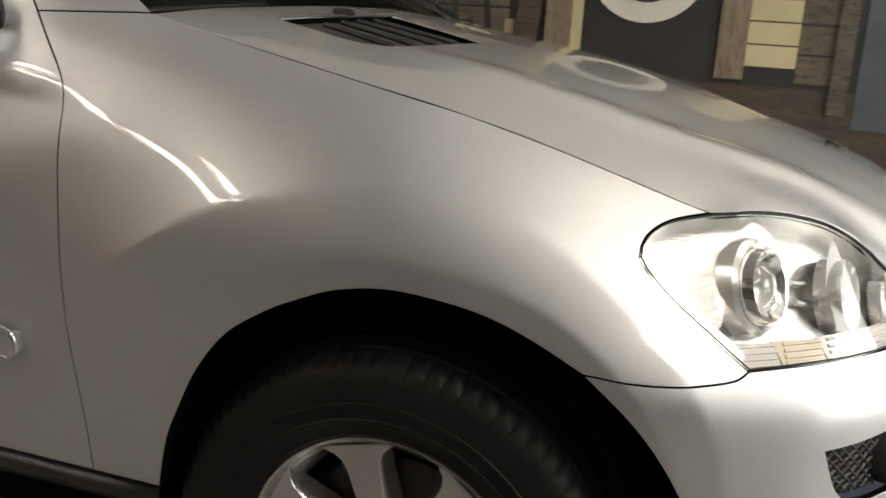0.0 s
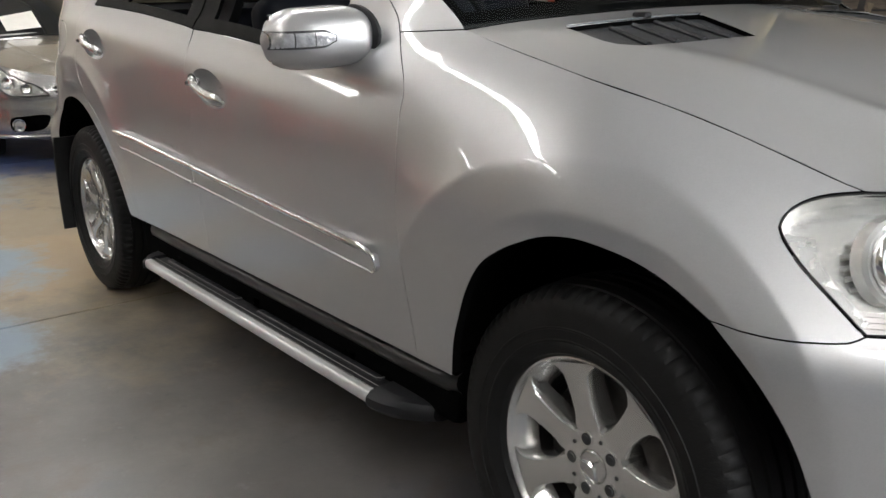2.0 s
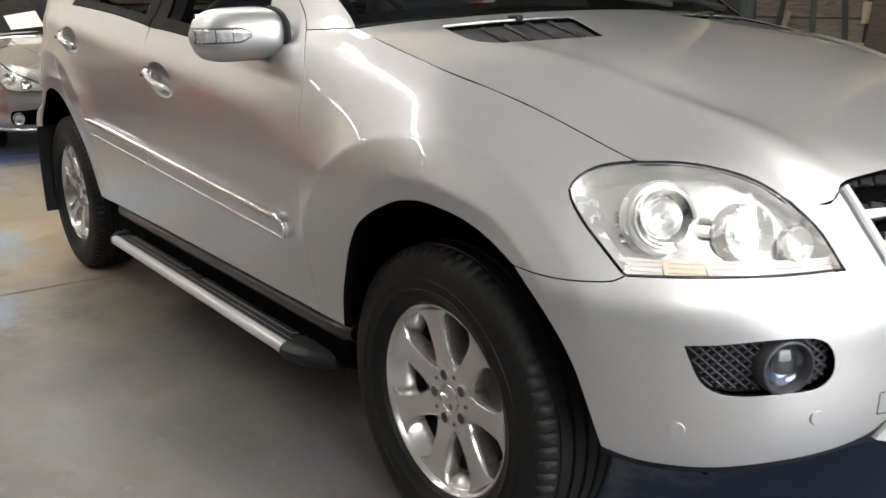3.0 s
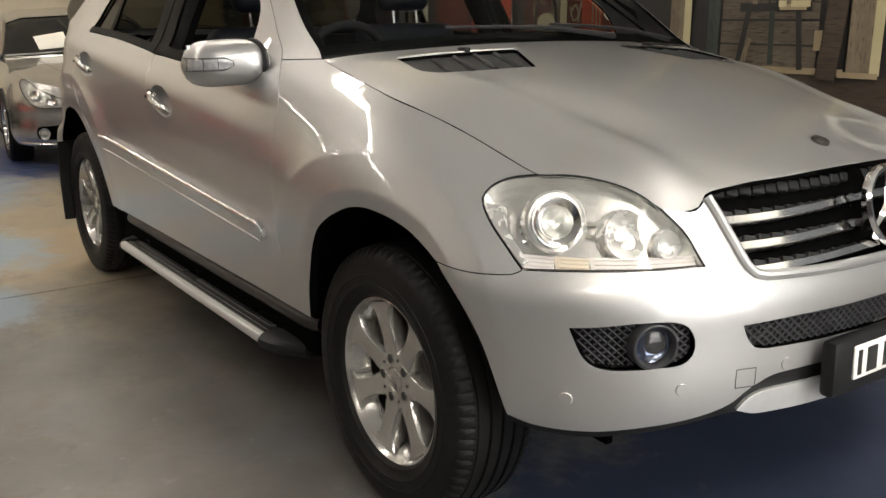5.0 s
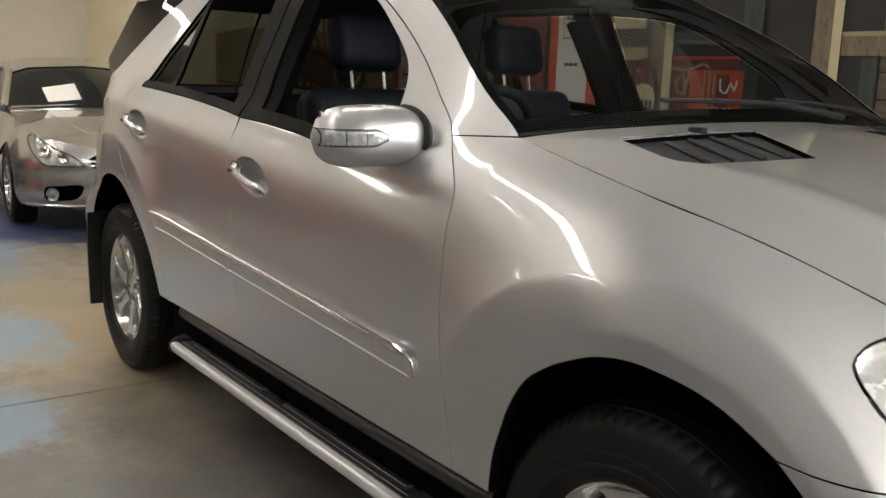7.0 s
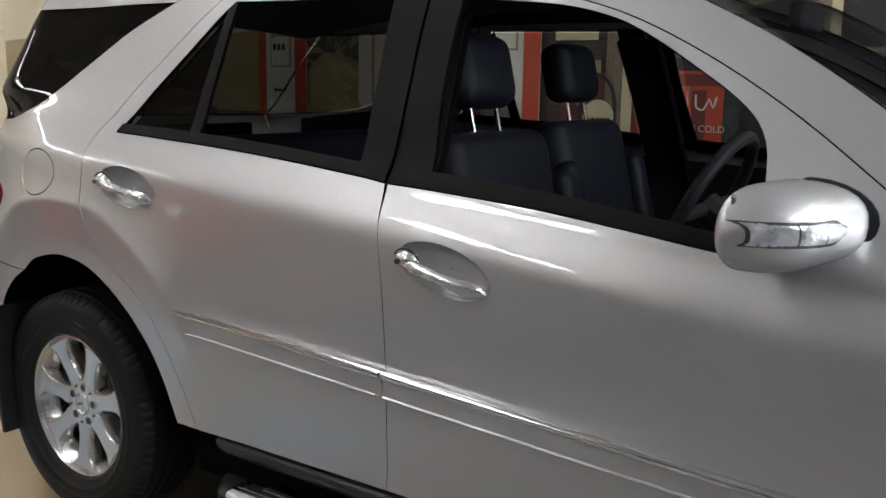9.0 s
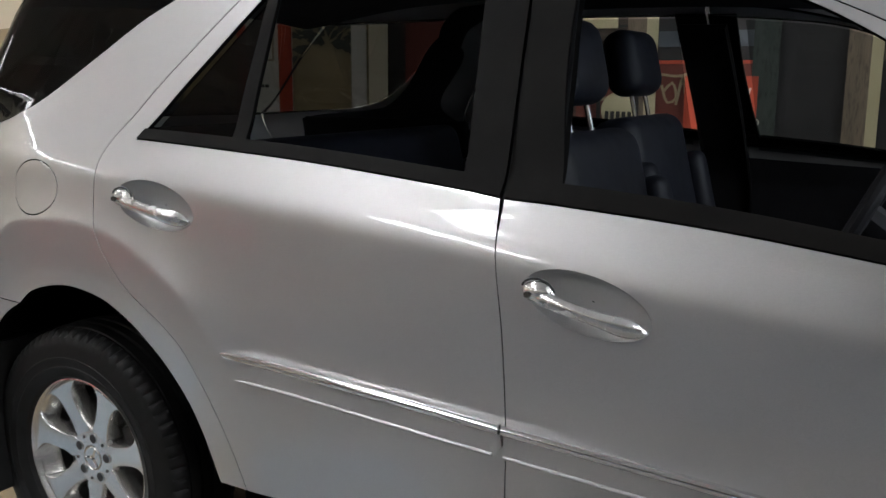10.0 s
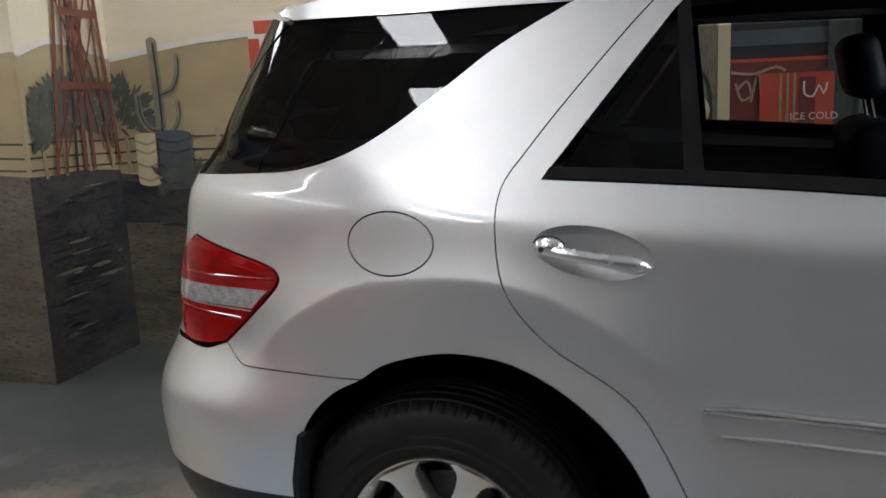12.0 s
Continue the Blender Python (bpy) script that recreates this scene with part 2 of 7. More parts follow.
def tube(bm, pts, r, seg=10, close=True):
    """A round bar along points; r may be one radius or one for each point."""
    pts = [Vector(p) for p in pts]
    rs = [r] * len(pts) if isinstance(r, (int, float)) else r
    rings, side_dir = [], None
    for i, p in enumerate(pts):
        d = (pts[min(i + 1, len(pts) - 1)] - pts[max(i - 1, 0)]).normalized()
        if side_dir is None:
            side_dir = d.orthogonal().normalized()
        side_dir = (side_dir - d * side_dir.dot(d)).normalized()
        o = d.cross(side_dir)
        rings.append([bm.verts.new(p + rs[i] * (math.cos(a) * side_dir + math.sin(a) * o)) for a in [2 * math.pi * k / seg for k in range(seg)]])
    for a, b in zip(rings, rings[1:]):
        for k in range(seg):
            bm.faces.new((a[k], a[(k + 1) % seg], b[(k + 1) % seg], b[k]))
    if close:
        bm.faces.new(rings[0][::-1])
        bm.faces.new(rings[-1])


def lathe(bm, profile, seg=64, m=None, hook=None):
    """Turns (y, r) round the y axis. hook(k, j, r) may change a radius."""
    rings = []
    for k in range(seg):
        a = 2 * math.pi * k / seg
        row = []
        for j, (y, r) in enumerate(profile):
            q = hook(k, j, r) if hook else r
            v = Vector((q * math.cos(a), y, q * math.sin(a)))
            row.append(bm.verts.new(m @ v if m else v))
        rings.append(row)
    for k in range(seg):
        a, b = rings[k], rings[(k + 1) % seg]
        for j in range(len(profile) - 1):
            if profile[j][1] < 1e-6:
                bm.faces.new((a[j], a[j + 1], b[j + 1])) if a[j] is not b[j] else None
            else:
                bm.faces.new((a[j], a[j + 1], b[j + 1], b[j]))
    bmesh.ops.remove_doubles(bm, verts=bm.verts, dist=1e-6)


def loft(bm, rows, close=False, caps=False):
    vs = [[bm.verts.new(p) for p in row] for row in rows]
    n = len(rows[0])
    for a, b in zip(vs, vs[1:]):
        for k in range(n if close else n - 1):
            bm.faces.new((a[k], a[(k + 1) % n], b[(k + 1) % n], b[k]))
    if caps:
        bm.faces.new(vs[0][::-1])
        bm.faces.new(vs[-1])
    return vs


# ---- the body's surface ----
def spline(xs, ys):
    """Natural cubic through the knots, straight beyond them."""
    xs, ys = np.array(xs, float), np.array(ys, float)
    n = len(xs)
    h = np.diff(xs)
    a = np.eye(n)
    b = np.zeros(n)
    for i in range(1, n - 1):
        a[i, i - 1:i + 2] = h[i - 1], 2 * (h[i - 1] + h[i]), h[i]
        b[i] = 6 * ((ys[i + 1] - ys[i]) / h[i] - (ys[i] - ys[i - 1]) / h[i - 1])
    m = np.linalg.solve(a, b)
    def f(x):
        x = np.asarray(x, float)
        i = np.clip(np.searchsorted(xs, x) - 1, 0, n - 2)
        t = np.clip(x, xs[0], xs[-1])
        d0, d1 = t - xs[i], xs[i + 1] - t
        v = (m[i] * d1**3 + m[i + 1] * d0**3) / (6 * h[i]) + (ys[i] / h[i] - m[i] * h[i] / 6) * d1 + (ys[i + 1] / h[i] - m[i + 1] * h[i] / 6) * d0
        lo, hi = (ys[1] - ys[0]) / h[0] - h[0] * m[1] / 6, (ys[-1] - ys[-2]) / h[-1] + h[-1] * m[-2] / 6
        return v + np.where(x < xs[0], (x - xs[0]) * lo, 0) + np.where(x > xs[-1], (x - xs[-1]) * hi, 0)
    return f
def smooth(x, a, b):
    t = np.clip((np.asarray(x, float) - a) / (b - a), 0, 1)
    return t * t * (3 - 2 * t)
# plan of the body at its widest, from the nose along the right side to the tail
PLAN = [(.875, 0), (.865, -.25), (.815, -.48), (.72, -.68), (.59, -.81), (.42, -.89), (.2, -.93), (-.1, -.942), (-.6, -.944), (-1.6, -.944), (-2.6, -.940), (-3.0, -.930), (-3.35, -.895), (-3.62, -.80), (-3.78, -.60), (-3.86, -.3), (-3.875, 0)]
_p = np.array(PLAN)
_k = np.r_[0, np.cumsum(np.hypot(*np.diff(_p, axis=0).T))]
_px, _py = spline(_k, _p[:, 0]), spline(_k, _p[:, 1])
_f = np.linspace(0, _k[-1], 4000)
_len = np.r_[0, np.cumsum(np.hypot(np.diff(_px(_f)), np.diff(_py(_f))))]
_i0 = np.argmin(np.abs(_px(_f)))
_len -= _len[_i0]          # s = 0 beside the front axle, nose negative
def plan(s):
    k = np.interp(s, _len, _f)
    return _px(k), _py(k)
S0, S1 = _len[0], _len[-1]
_DZ = [.25, .36, .45, .6, .74, .88, .97, 1.05, 1.085, 1.105, 1.13, 1.17, 1.22, 1.3, 1.4, 1.5, 1.6, 1.68, 1.74]
_DD = [.085, .05, .033, .014, .003, 0, .001, .004, .007, .013, .026, .052, .088, .128, .178, .228, .285, .345, .43]
_door = spline(_DZ, _DD)
_fend = spline([-.85, -.7, -.5, -.35, -.25, -.16, -.10, -.05, 0, .05, .2], [.055, .028, .006, .0, .008, .027, .052, .085, .14, .168, .245])
_front = spline([.2,.3,.42,.55,.66,.74,.79,.85,.93,1.0,1.1], [.14,.07,.02,.0,.0,.008,.035,.075,.125,.18,.32])
_rear = spline([.25,.4,.55,.7,.78,.85,.95,1.1,1.185,1.215,1.25,1.4,1.55,1.65,1.75], [.09,.005,-.022,-.012,.03,.055,.065,.088,.105,.119,.146,.25,.37,.47,.62])
def hoodline(x):
    return np.interp(x, [-.7, -.455, 0, .448, .8], [1.215, 1.19, 1.105, .978, .85])
# wheel arch flares: a flank that rises to a rounded edge, a flat band, and an inner band that turns in
# by the angle from straight ahead, in degrees: the radius of the fold, of the inner lip, and how strongly the flare stands out
FLARES = (
    ((0., .60), ([-20, 0, 24, 33, 46, 63, 80, 90, 98, 110, 121, 133, 143, 153, 164, 180, 200], [.50, .48, .447, .425, .403, .393, .387, .381, .381, .389, .405, .427, .446, .475, .504, .55, .60]),
     ([-20, 0, 24, 40, 60, 75, 100, 116, 133, 151, 167, 180, 200], [.45, .42, .37, .335, .30, .284, .284, .285, .292, .308, .335, .385, .45]), ([0, 20, 35, 140, 165, 185], [.3, .8, 1, 1, .45, .1])),
    ((-2.865, .63), ([-20, 0, 22, 30, 40, 53, 65, 77, 89, 104, 119, 132, 146, 154, 180, 200], [.62, .58, .529, .504, .472, .446, .428, .414, .405, .409, .431, .450, .486, .509, .56, .60]),
     ([-20, 8, 26, 41, 61, 85, 113, 141, 160, 180, 200], [.50, .44, .396, .35, .307, .276, .273, .306, .34, .38, .42]), ([0, 20, 35, 140, 160, 185], [.2, .8, 1, 1, .7, .2])),
)
def soft_table(table):
    """A smooth reading of a table by angle, wrapped past the lower quarter."""
    k = np.linspace(-60, 240, 601)
    v = np.interp(k, *table)
    v = np.convolve(np.pad(v, 24, mode="edge"), np.hanning(51)[1:-1] / np.hanning(51).sum(), "valid")
    return lambda deg: np.interp(deg, k, v)
FLARES = [(c, soft_table(a), soft_table(b), soft_table(d)) for c, a, b, d in FLARES]
_FR = np.arange(-.25, .21, 2e-4)
_FS = -.30 * np.clip(1 - _FR / .19, 0, 1) ** 1.35 * smooth(_FR, -.011, .011) + .20 * smooth(_FR, -.082, -.094) * smooth(_FR, -.16, -.13)
_FD = np.cumsum(_FS[::-1] * -2e-4)[::-1]
_crest = spline([.3, .8, 1.4, 2.0, 2.6, 3.0, 3.3, 3.7], [.945, .988, 1.044, 1.103, 1.160, 1.189, 1.20, 1.20])
_belt = spline([.6, .95, 1.3, 1.68, 2.1, 2.65, 3.0], [1.075, 1.104, 1.140, 1.166, 1.206, 1.24, 1.25])
_steep = spline([.6, .9, 1.3, 1.68, 2.1, 2.6, 3.0], [.34, .36, .41, .48, .58, .73, .78])
def crest_of(x):
    """Height of the shoulder crease along the side."""
    return _crest(np.clip(-x, .2, 3.8))
def inset(s, z):
    x, y = plan(s)
    rise = .055 * np.clip(-x - 1.68, -.9, 1.2)
    d1 = _door(z - rise * smooth(z, .8, 1.15))
    # shoulder: a soft crease that climbs to the rear, and a sloped face from it up to the windows
    crest = crest_of(x)
    belt, steep = _belt(np.clip(-x, .4, 3.2)), _steep(np.clip(-x, .6, 3.0))
    low = _door(np.minimum(z, .88)) + .03 * np.clip(z - .88, 0, None) + steep * .014 * np.log1p(np.exp(np.clip((z - crest) / .014, -40, 40)))
    over = smooth(z, belt - .03, belt + .03)
    d1 = low * (1 - over) + d1 * over
    d2 = _fend(z - hoodline(x))
    d3 = _front(z)
    d4 = _rear(z)
    a = smooth(x, -.75, -.45)
    b = smooth(s, .1, -.62)
    w = smooth(z, 1.2, 1.36)
    c = smooth(s, 2.9 + .38 * w, 3.6 + .12 * w)
    d = d1 * (1 - a) + d2 * a
    d = d * (1 - b) + d3 * b
    d = d * (1 - c) + d4 * c
    # the rear side glass runs on straight where the body below already tapers
    d = d - np.clip(.944 + y, 0, .2) * (1 - smooth(-x, 3.2, 3.75)) * smooth(-x, 2.2, 2.6) * smooth(z, 1.2, 1.36)
    on = smooth(np.abs(y), .7, .9)
    for (cx, cz), fold, lip, amount in FLARES:
        deg = (np.degrees(np.arctan2(z - cz, x - cx)) + 90) % 360 - 90
        rc = fold(deg)
        dr = np.hypot(x - cx, z - cz) - rc
        d = d - np.interp(np.where(dr > 0, dr, dr * .095 / (rc - lip(deg))), _FR, _FD) * on * amount(deg)
    return d
def side(s, z):
    s, z = np.asarray(s, float), np.asarray(z, float)
    x, y = plan(s)
    c = np.clip(s, S0 + 3e-3, S1 - 3e-3)
    xa, ya = plan(c + 1e-3)
    xb, yb = plan(c - 1e-3)
    tx, ty = xa - xb, ya - yb
    l = np.hypot(tx, ty)
    nx, ny = ty / l, -tx / l
    sg = np.where(nx * (x + 1.5) + ny * y > 0, 1, -1)
    d = inset(s, z)
    return np.stack([x - sg * nx * d, y - sg * ny * d, z + 0 * s], -1)


def curve(pts, step=0.02):
    """A smooth open chain through points of the plane, in small steps."""
    p = np.array(pts, float)
    if len(p) == 2:
        n = max(2, int(np.ceil(np.linalg.norm(p[1] - p[0]) / step)) + 1)
        return [tuple(v) for v in np.linspace(p[0], p[1], n)]
    k = np.r_[0, np.cumsum(np.maximum(np.linalg.norm(np.diff(p, axis=0), axis=1), 1e-4))]
    tang = np.zeros_like(p)
    for i in range(len(p)):
        a, b = max(i - 1, 0), min(i + 1, len(p) - 1)
        tang[i] = (p[b] - p[a]) / (k[b] - k[a])
    out = []
    for i in range(len(p) - 1):
        h = k[i + 1] - k[i]
        for t in np.arange(0, 1, 1 / max(1, int(np.ceil(h / step)))):
            a, b, c, d = 2 * t**3 - 3 * t**2 + 1, t**3 - 2 * t**2 + t, -2 * t**3 + 3 * t**2, t**3 - t**2
            out.append(tuple(a * p[i] + b * h * tang[i] + c * p[i + 1] + d * h * tang[i + 1]))
    return out + [tuple(p[-1])]


def ring(*chains):
    """A closed outline from chains that meet end to end."""
    out = []
    for c in chains:
        for q in c:
            if not out or math.dist(out[-1], q) > 1e-4:
                out.append(q)
    if math.dist(out[0], out[-1]) < 1e-4:
        out.pop()
    return out


def area(p):
    p = np.array(p)
    return 0.5 * np.sum(p[:, 0] * np.roll(p[:, 1], -1) - np.roll(p[:, 0], -1) * p[:, 1])


def shrink(p, d):
    """The outline moved inwards by d."""
    p = np.array(p)
    if area(p) < 0:
        p = p[::-1]
    e = np.roll(p, -1, 0) - p
    e /= np.linalg.norm(e, axis=1)[:, None] + 1e-12
    n = np.stack([-e[:, 1], e[:, 0]], 1)
    m = n + np.roll(n, 1, 0)
    l = np.linalg.norm(m, axis=1)[:, None]
    m = np.where(l > 0.3, m / np.maximum(l, 1e-9) ** 2 * 2, m)
    return p + d * m


def within(p, q):
    """Which points of q lie inside the outline p."""
    p, q = np.array(p), np.array(q)
    hit = np.zeros(len(q), bool)
    for a, b in zip(p, np.roll(p, -1, 0)):
        c = (a[1] > q[:, 1]) != (b[1] > q[:, 1])
        x = a[0] + (q[:, 1] - a[1]) / (b[1] - a[1] + 1e-15) * (b[0] - a[0])
        hit ^= c & (q[:, 0] < x)
    return hit


def flare_rings():
    """Points along the edges of the arch flares, where the skin needs them."""
    sx = np.linspace(S0, S1, 3000)
    xx = plan(sx)[0]
    out = []
    for (cx, cz), fold, lip, amount in FLARES:
        for dr in (-.104, -.095, -.088, -.081, -.045, -.015, -.0075, 0, .0075, .015, .03, .055):
            n = 120 if abs(dr) < .016 or dr < -.06 else 60
            a = np.linspace(-.3, math.pi + .3, n)
            rc = fold(np.degrees(a))
            r = rc + dr * (1 if dr > 0 else (rc - lip(np.degrees(a))) / .095)
            out.append(np.stack([np.interp(-(cx + r * np.cos(a)), -xx, sx), cz + r * np.sin(a)], 1))
    run = np.arange(.42, 3.45, .022)
    for dz in (-.05, -.034, -.022, -.013, -.006, .0, .006, .013, .022, .034, .05, .07, .09):
        out.append(np.stack([run + (.011 if round(dz * 1000) % 2 else 0), crest_of(plan(run)[0]) + dz], 1))
    return np.concatenate(out)


def sheet(outline, holes=(), step=0.03, extra=None):
    """Points and triangles that fill an outline of the plane, but for its holes."""
    loops = [np.array(outline), *[np.array(h) for h in holes]]
    lo, hi = loops[0].min(0), loops[0].max(0)
    gx, gy = np.meshgrid(np.arange(lo[0], hi[0], step), np.arange(lo[1], hi[1], step * 0.8))
    gx = gx + (np.arange(gx.shape[0]) % 2)[:, None] * step / 2
    g = np.stack([gx.ravel(), gy.ravel()], 1)
    keep = within(loops[0], g)
    for h in loops[1:]:
        keep &= ~within(h, g)
    g = g[keep]
    if extra is not None:
        gap2 = np.min(((g[:, None] - extra[None]) ** 2).sum(-1), 1)
        g = g[gap2 > .012 ** 2]
        k2 = within(loops[0], extra)
        for h in loops[1:]:
            k2 &= ~within(h, extra)
        k2[k2] = [np.min([np.hypot(*(q - p)) for p in np.concatenate(loops)]) > .004 for q in extra[k2]]
        rings = extra[k2]
    edge = np.concatenate(loops)
    if len(g):
        near = np.min([np.hypot(g[:, 0] - e[0], g[:, 1] - e[1]) for e in edge], axis=0)
        g = g[near > step * 0.45]
    pts = np.concatenate([edge, g]) if len(g) else edge
    if extra is not None:
        pts = np.concatenate([pts, rings])
    con, k = [], 0
    for h in loops:
        con += [(k + i, k + (i + 1) % len(h)) for i in range(len(h))]
        k += len(h)
    from_cdt = delaunay_2d_cdt([Vector(p) for p in pts], con, [], 0, 1e-6)
    v = np.array([tuple(p) for p in from_cdt[0]])
    f = np.array(from_cdt[2])
    mid = v[f].mean(1)
    good = within(loops[0], mid)
    for h in loops[1:]:
        good &= ~within(h, mid)
    f = f[good]
    a = v[f[:, 1]] - v[f[:, 0]]
    b = v[f[:, 2]] - v[f[:, 0]]
    flip = a[:, 0] * b[:, 1] - a[:, 1] * b[:, 0] < 0
    f[flip] = f[flip][:, ::-1]
    return v, f


def normal_at(fn, u, v, h=1e-3):
    a = fn(u + h, v) - fn(u - h, v)
    b = fn(u, v + h) - fn(u, v - h)
    n = np.cross(a, b)
    return n / (np.linalg.norm(n, axis=-1, keepdims=True) + 1e-12)


def panel(name, fn, outline, material, parent, label="", holes=(), step=0.035, gap=0.0015, off=0.0, lip=0.012, mirror=False, out=None, fold=True):
    """A sheet of the surface fn inside an outline, with a folded edge. off: how far it stands proud. out: a place on the inner side."""
    skin = name in ("front_fender", "quarter_panel", "rear_door", "front_door", "front_bumper", "rear_bumper")
    step = min(step, .021) if skin or name in ("screen_pillar", "quarter_window", "bonnet") else step
    o = shrink(outline, gap)
    hs = [shrink(h, 0.0) for h in holes]
    v, f = sheet(o, hs, step, flare_rings() if skin else None)
    n = normal_at(fn, v[:, 0], v[:, 1])
    p = fn(v[:, 0], v[:, 1])
    c = np.array(out if out is not None else (-1.4, 0, 0.7))
    if np.mean(np.sum(n * (p - c), 1)) < 0:
        n = -n
    p = p + n * off
    a, b = p[f[:, 1]] - p[f[:, 0]], p[f[:, 2]] - p[f[:, 0]]
    if np.mean(np.sum(np.cross(a, b) * n[f[:, 0]], 1)) < 0:
        f = f[:, ::-1]
    # folded edge
    cnt = {}
    for t in f:
        for i in range(3):
            e = (int(t[i]), int(t[(i + 1) % 3]))
            cnt[e] = cnt.get(e, 0) + 1
    rim = [e for e in cnt if (e[1], e[0]) not in cnt]
    verts, norms, faces, dark = list(p), list(n), [tuple(t) for t in f], []
    if lip:
        for a, b in rim:
            d = p[b] - p[a]
            outn = np.cross(d, n[a])
            outn /= np.linalg.norm(outn) + 1e-12
            if lip < 0:
                outn = -outn
            k = len(verts)
            verts += [p[a], p[b], p[b] - n[b] * lip, p[a] - n[a] * lip]
            e = min(abs(lip), .0016) * (1 if lip > 0 else -1)
            verts[-2:] = [p[b] - n[b] * e, p[a] - n[a] * e]
            norms += [outn * 0.3 + n[a] * 0.95, outn * 0.3 + n[b] * 0.95, outn, outn] if lip > 0 else [outn] * 4
            faces.append((k + 1, k, k + 3, k + 2))
            verts += [p[b] - n[b] * e, p[a] - n[a] * e, p[a] - n[a] * lip, p[b] - n[b] * lip]
            norms += [outn] * 4
            faces.append((k + 4, k + 5, k + 6, k + 7))
            dark += [len(faces) - 1]
    verts, norms = np.array(verts), np.array(norms)
    if mirror:
        verts, norms = verts * (1, -1, 1), norms * (1, -1, 1)
        faces = [t[::-1] for t in faces]
    ob = add(name, mesh_of(name, verts, faces, True, norms), material, parent, label)
    # deep part of the edge blackened: the shade of joints put into colour
    if fold and dark:
        ob.data.materials.append(VOID)
        for i in dark:
            ob.data.polygons[i].material_index = 1
    if material in (CLEAR, SMOKE, PRIVACY, LENS, SCREEN):
        ob.visible_shadow = False
    return ob


def plate_spline(pts, vals):
    """A thin plate through heights at points of the plane."""
    p, v = np.array(pts, float), np.array(vals, float)
    n = len(p)
    r2 = ((p[:, None] - p[None]) ** 2).sum(-1)
    k = np.where(r2 > 0, 0.5 * r2 * np.log(r2 + 1e-20), 0)
    q = np.c_[np.ones(n), p]
    a = np.block([[k + 1e-6 * np.eye(n), q], [q.T, np.zeros((3, 3))]])
    w = np.linalg.solve(a, np.r_[v, 0, 0, 0])

    def f(x, y):
        x, y = np.asarray(x, float), np.asarray(y, float)
        r = (x[..., None] - p[:, 0]) ** 2 + (y[..., None] - p[:, 1]) ** 2
        return (np.where(r > 0, 0.5 * r * np.log(r + 1e-20), 0) * w[:n]).sum(-1) + w[n] + w[n + 1] * x + w[n + 2] * y
    return f


# ---- the hall ----
def slab(name, x0, x1, y0, y1, z0, z1, material, label, kind="structure", category=""):
    bm = bmesh.new()
    box(bm, x0, x1, y0, y1, z0, z1)
    ob = part(name, bm, material, None)
    return tagged(ob, label, category or name.split("_")[0], kind=kind)


WALL_Y, STORE_Y, STORE_X, PIER_Y, PIER_X = 1.62, 1.80, -3.72, 0.91, -5.49
X0, X1, Y0, TOP = -12.6, 6.0, -10.5, 4.6
# floor in bays, cut by a joint behind the rear wheels
BAYS = ((X0 - 0.2, -6.713), (-6.701, -2.686), (-2.674, 1.327), (1.339, X1 + 0.2))
bm = bmesh.new()
for a, b in BAYS:
    box(bm, a, b, -2.90, 3.2, -0.12, 0, 0.003, 1)
for a, b in ((X0 - 0.2, -6.713), (-6.701, -4.156)):
    box(bm, a, b, Y0 - 0.2, -2.906, -0.12, 0, 0.003, 1)
box(bm, X0 - 0.2, X1 + 0.2, Y0 - 0.2, 3.2, -0.2, -0.015)
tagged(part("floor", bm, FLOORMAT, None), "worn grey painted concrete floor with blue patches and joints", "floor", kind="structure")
# dark floor out of view, added to darken reflections in the lower doors
bm = bmesh.new()
DARKENER_X = -4.15
for a, b in BAYS[1:]:
    box(bm, max(a, DARKENER_X), b, Y0 - 0.2, -2.906, -0.12, 0, 0.003, 1)
tagged(part("floor_unseen_dark", bm, DOOR_DARKENER, None), "added dark stretch of floor, out of view, that darkens the lower doors", "floor", kind="structure")
slab("wall_rear", X0 - 0.2, X0, Y0, 3.2, 0, TOP, CREAM, "plain cream painted masonry wall")
# side wall out of view: its tones are set to shape the body's reflections
slab("wall_side", -8.2, X1, Y0 - 0.2, Y0, 0, 2.7, HALLWALL, "assumed plain dim wall, out of view on the camera's side")
slab("wall_side_upper", -8.2, X1, Y0 - 0.2, Y0, 2.7, TOP, CREAM, "assumed cream upper part of the unseen side wall", category="wall")
slab("wall_side_rear", X0, -8.2, Y0 - 0.2, Y0, 0, TOP, CREAM, "plain cream painted masonry wall", category="wall")
MURAL_SKY = painted_wall("mural_sky", (0.60, 0.51, 0.34), (0.69, 0.61, 0.45), 0.8, (.6, .6, 3.0), (0.67, 0.595, 0.44))
STOREWALL = painted_wall("mural_store_front", (0.040, 0.032, 0.024), (0.085, 0.065, 0.046), 1.4, (1, 1, 7), (0.028, 0.022, 0.018))
wall_store = slab("wall_store", STORE_X, X1, STORE_Y, STORE_Y + 0.2, 0, 2.3, STOREWALL, "wall painted with an old timber store front")
# upper wall out of view, kept pale to throw light onto the bonnet
slab("wall_upper", STORE_X, X1, STORE_Y, STORE_Y + 0.2, 2.3, TOP, UPPERWALL, "assumed pale upper wall, out of view, that brightens the bonnet")
wall_mural = slab("wall_mural", X0, STORE_X, WALL_Y, STORE_Y + 0.2, 0, TOP, MURAL_SKY, "wall painted with a pale desert mural")
pier = slab("pier", PIER_X - 0.75, PIER_X, PIER_Y, WALL_Y - 0.002, 0, TOP, MURAL_SKY, "projecting wall pier painted over with the desert mural", category="wall")
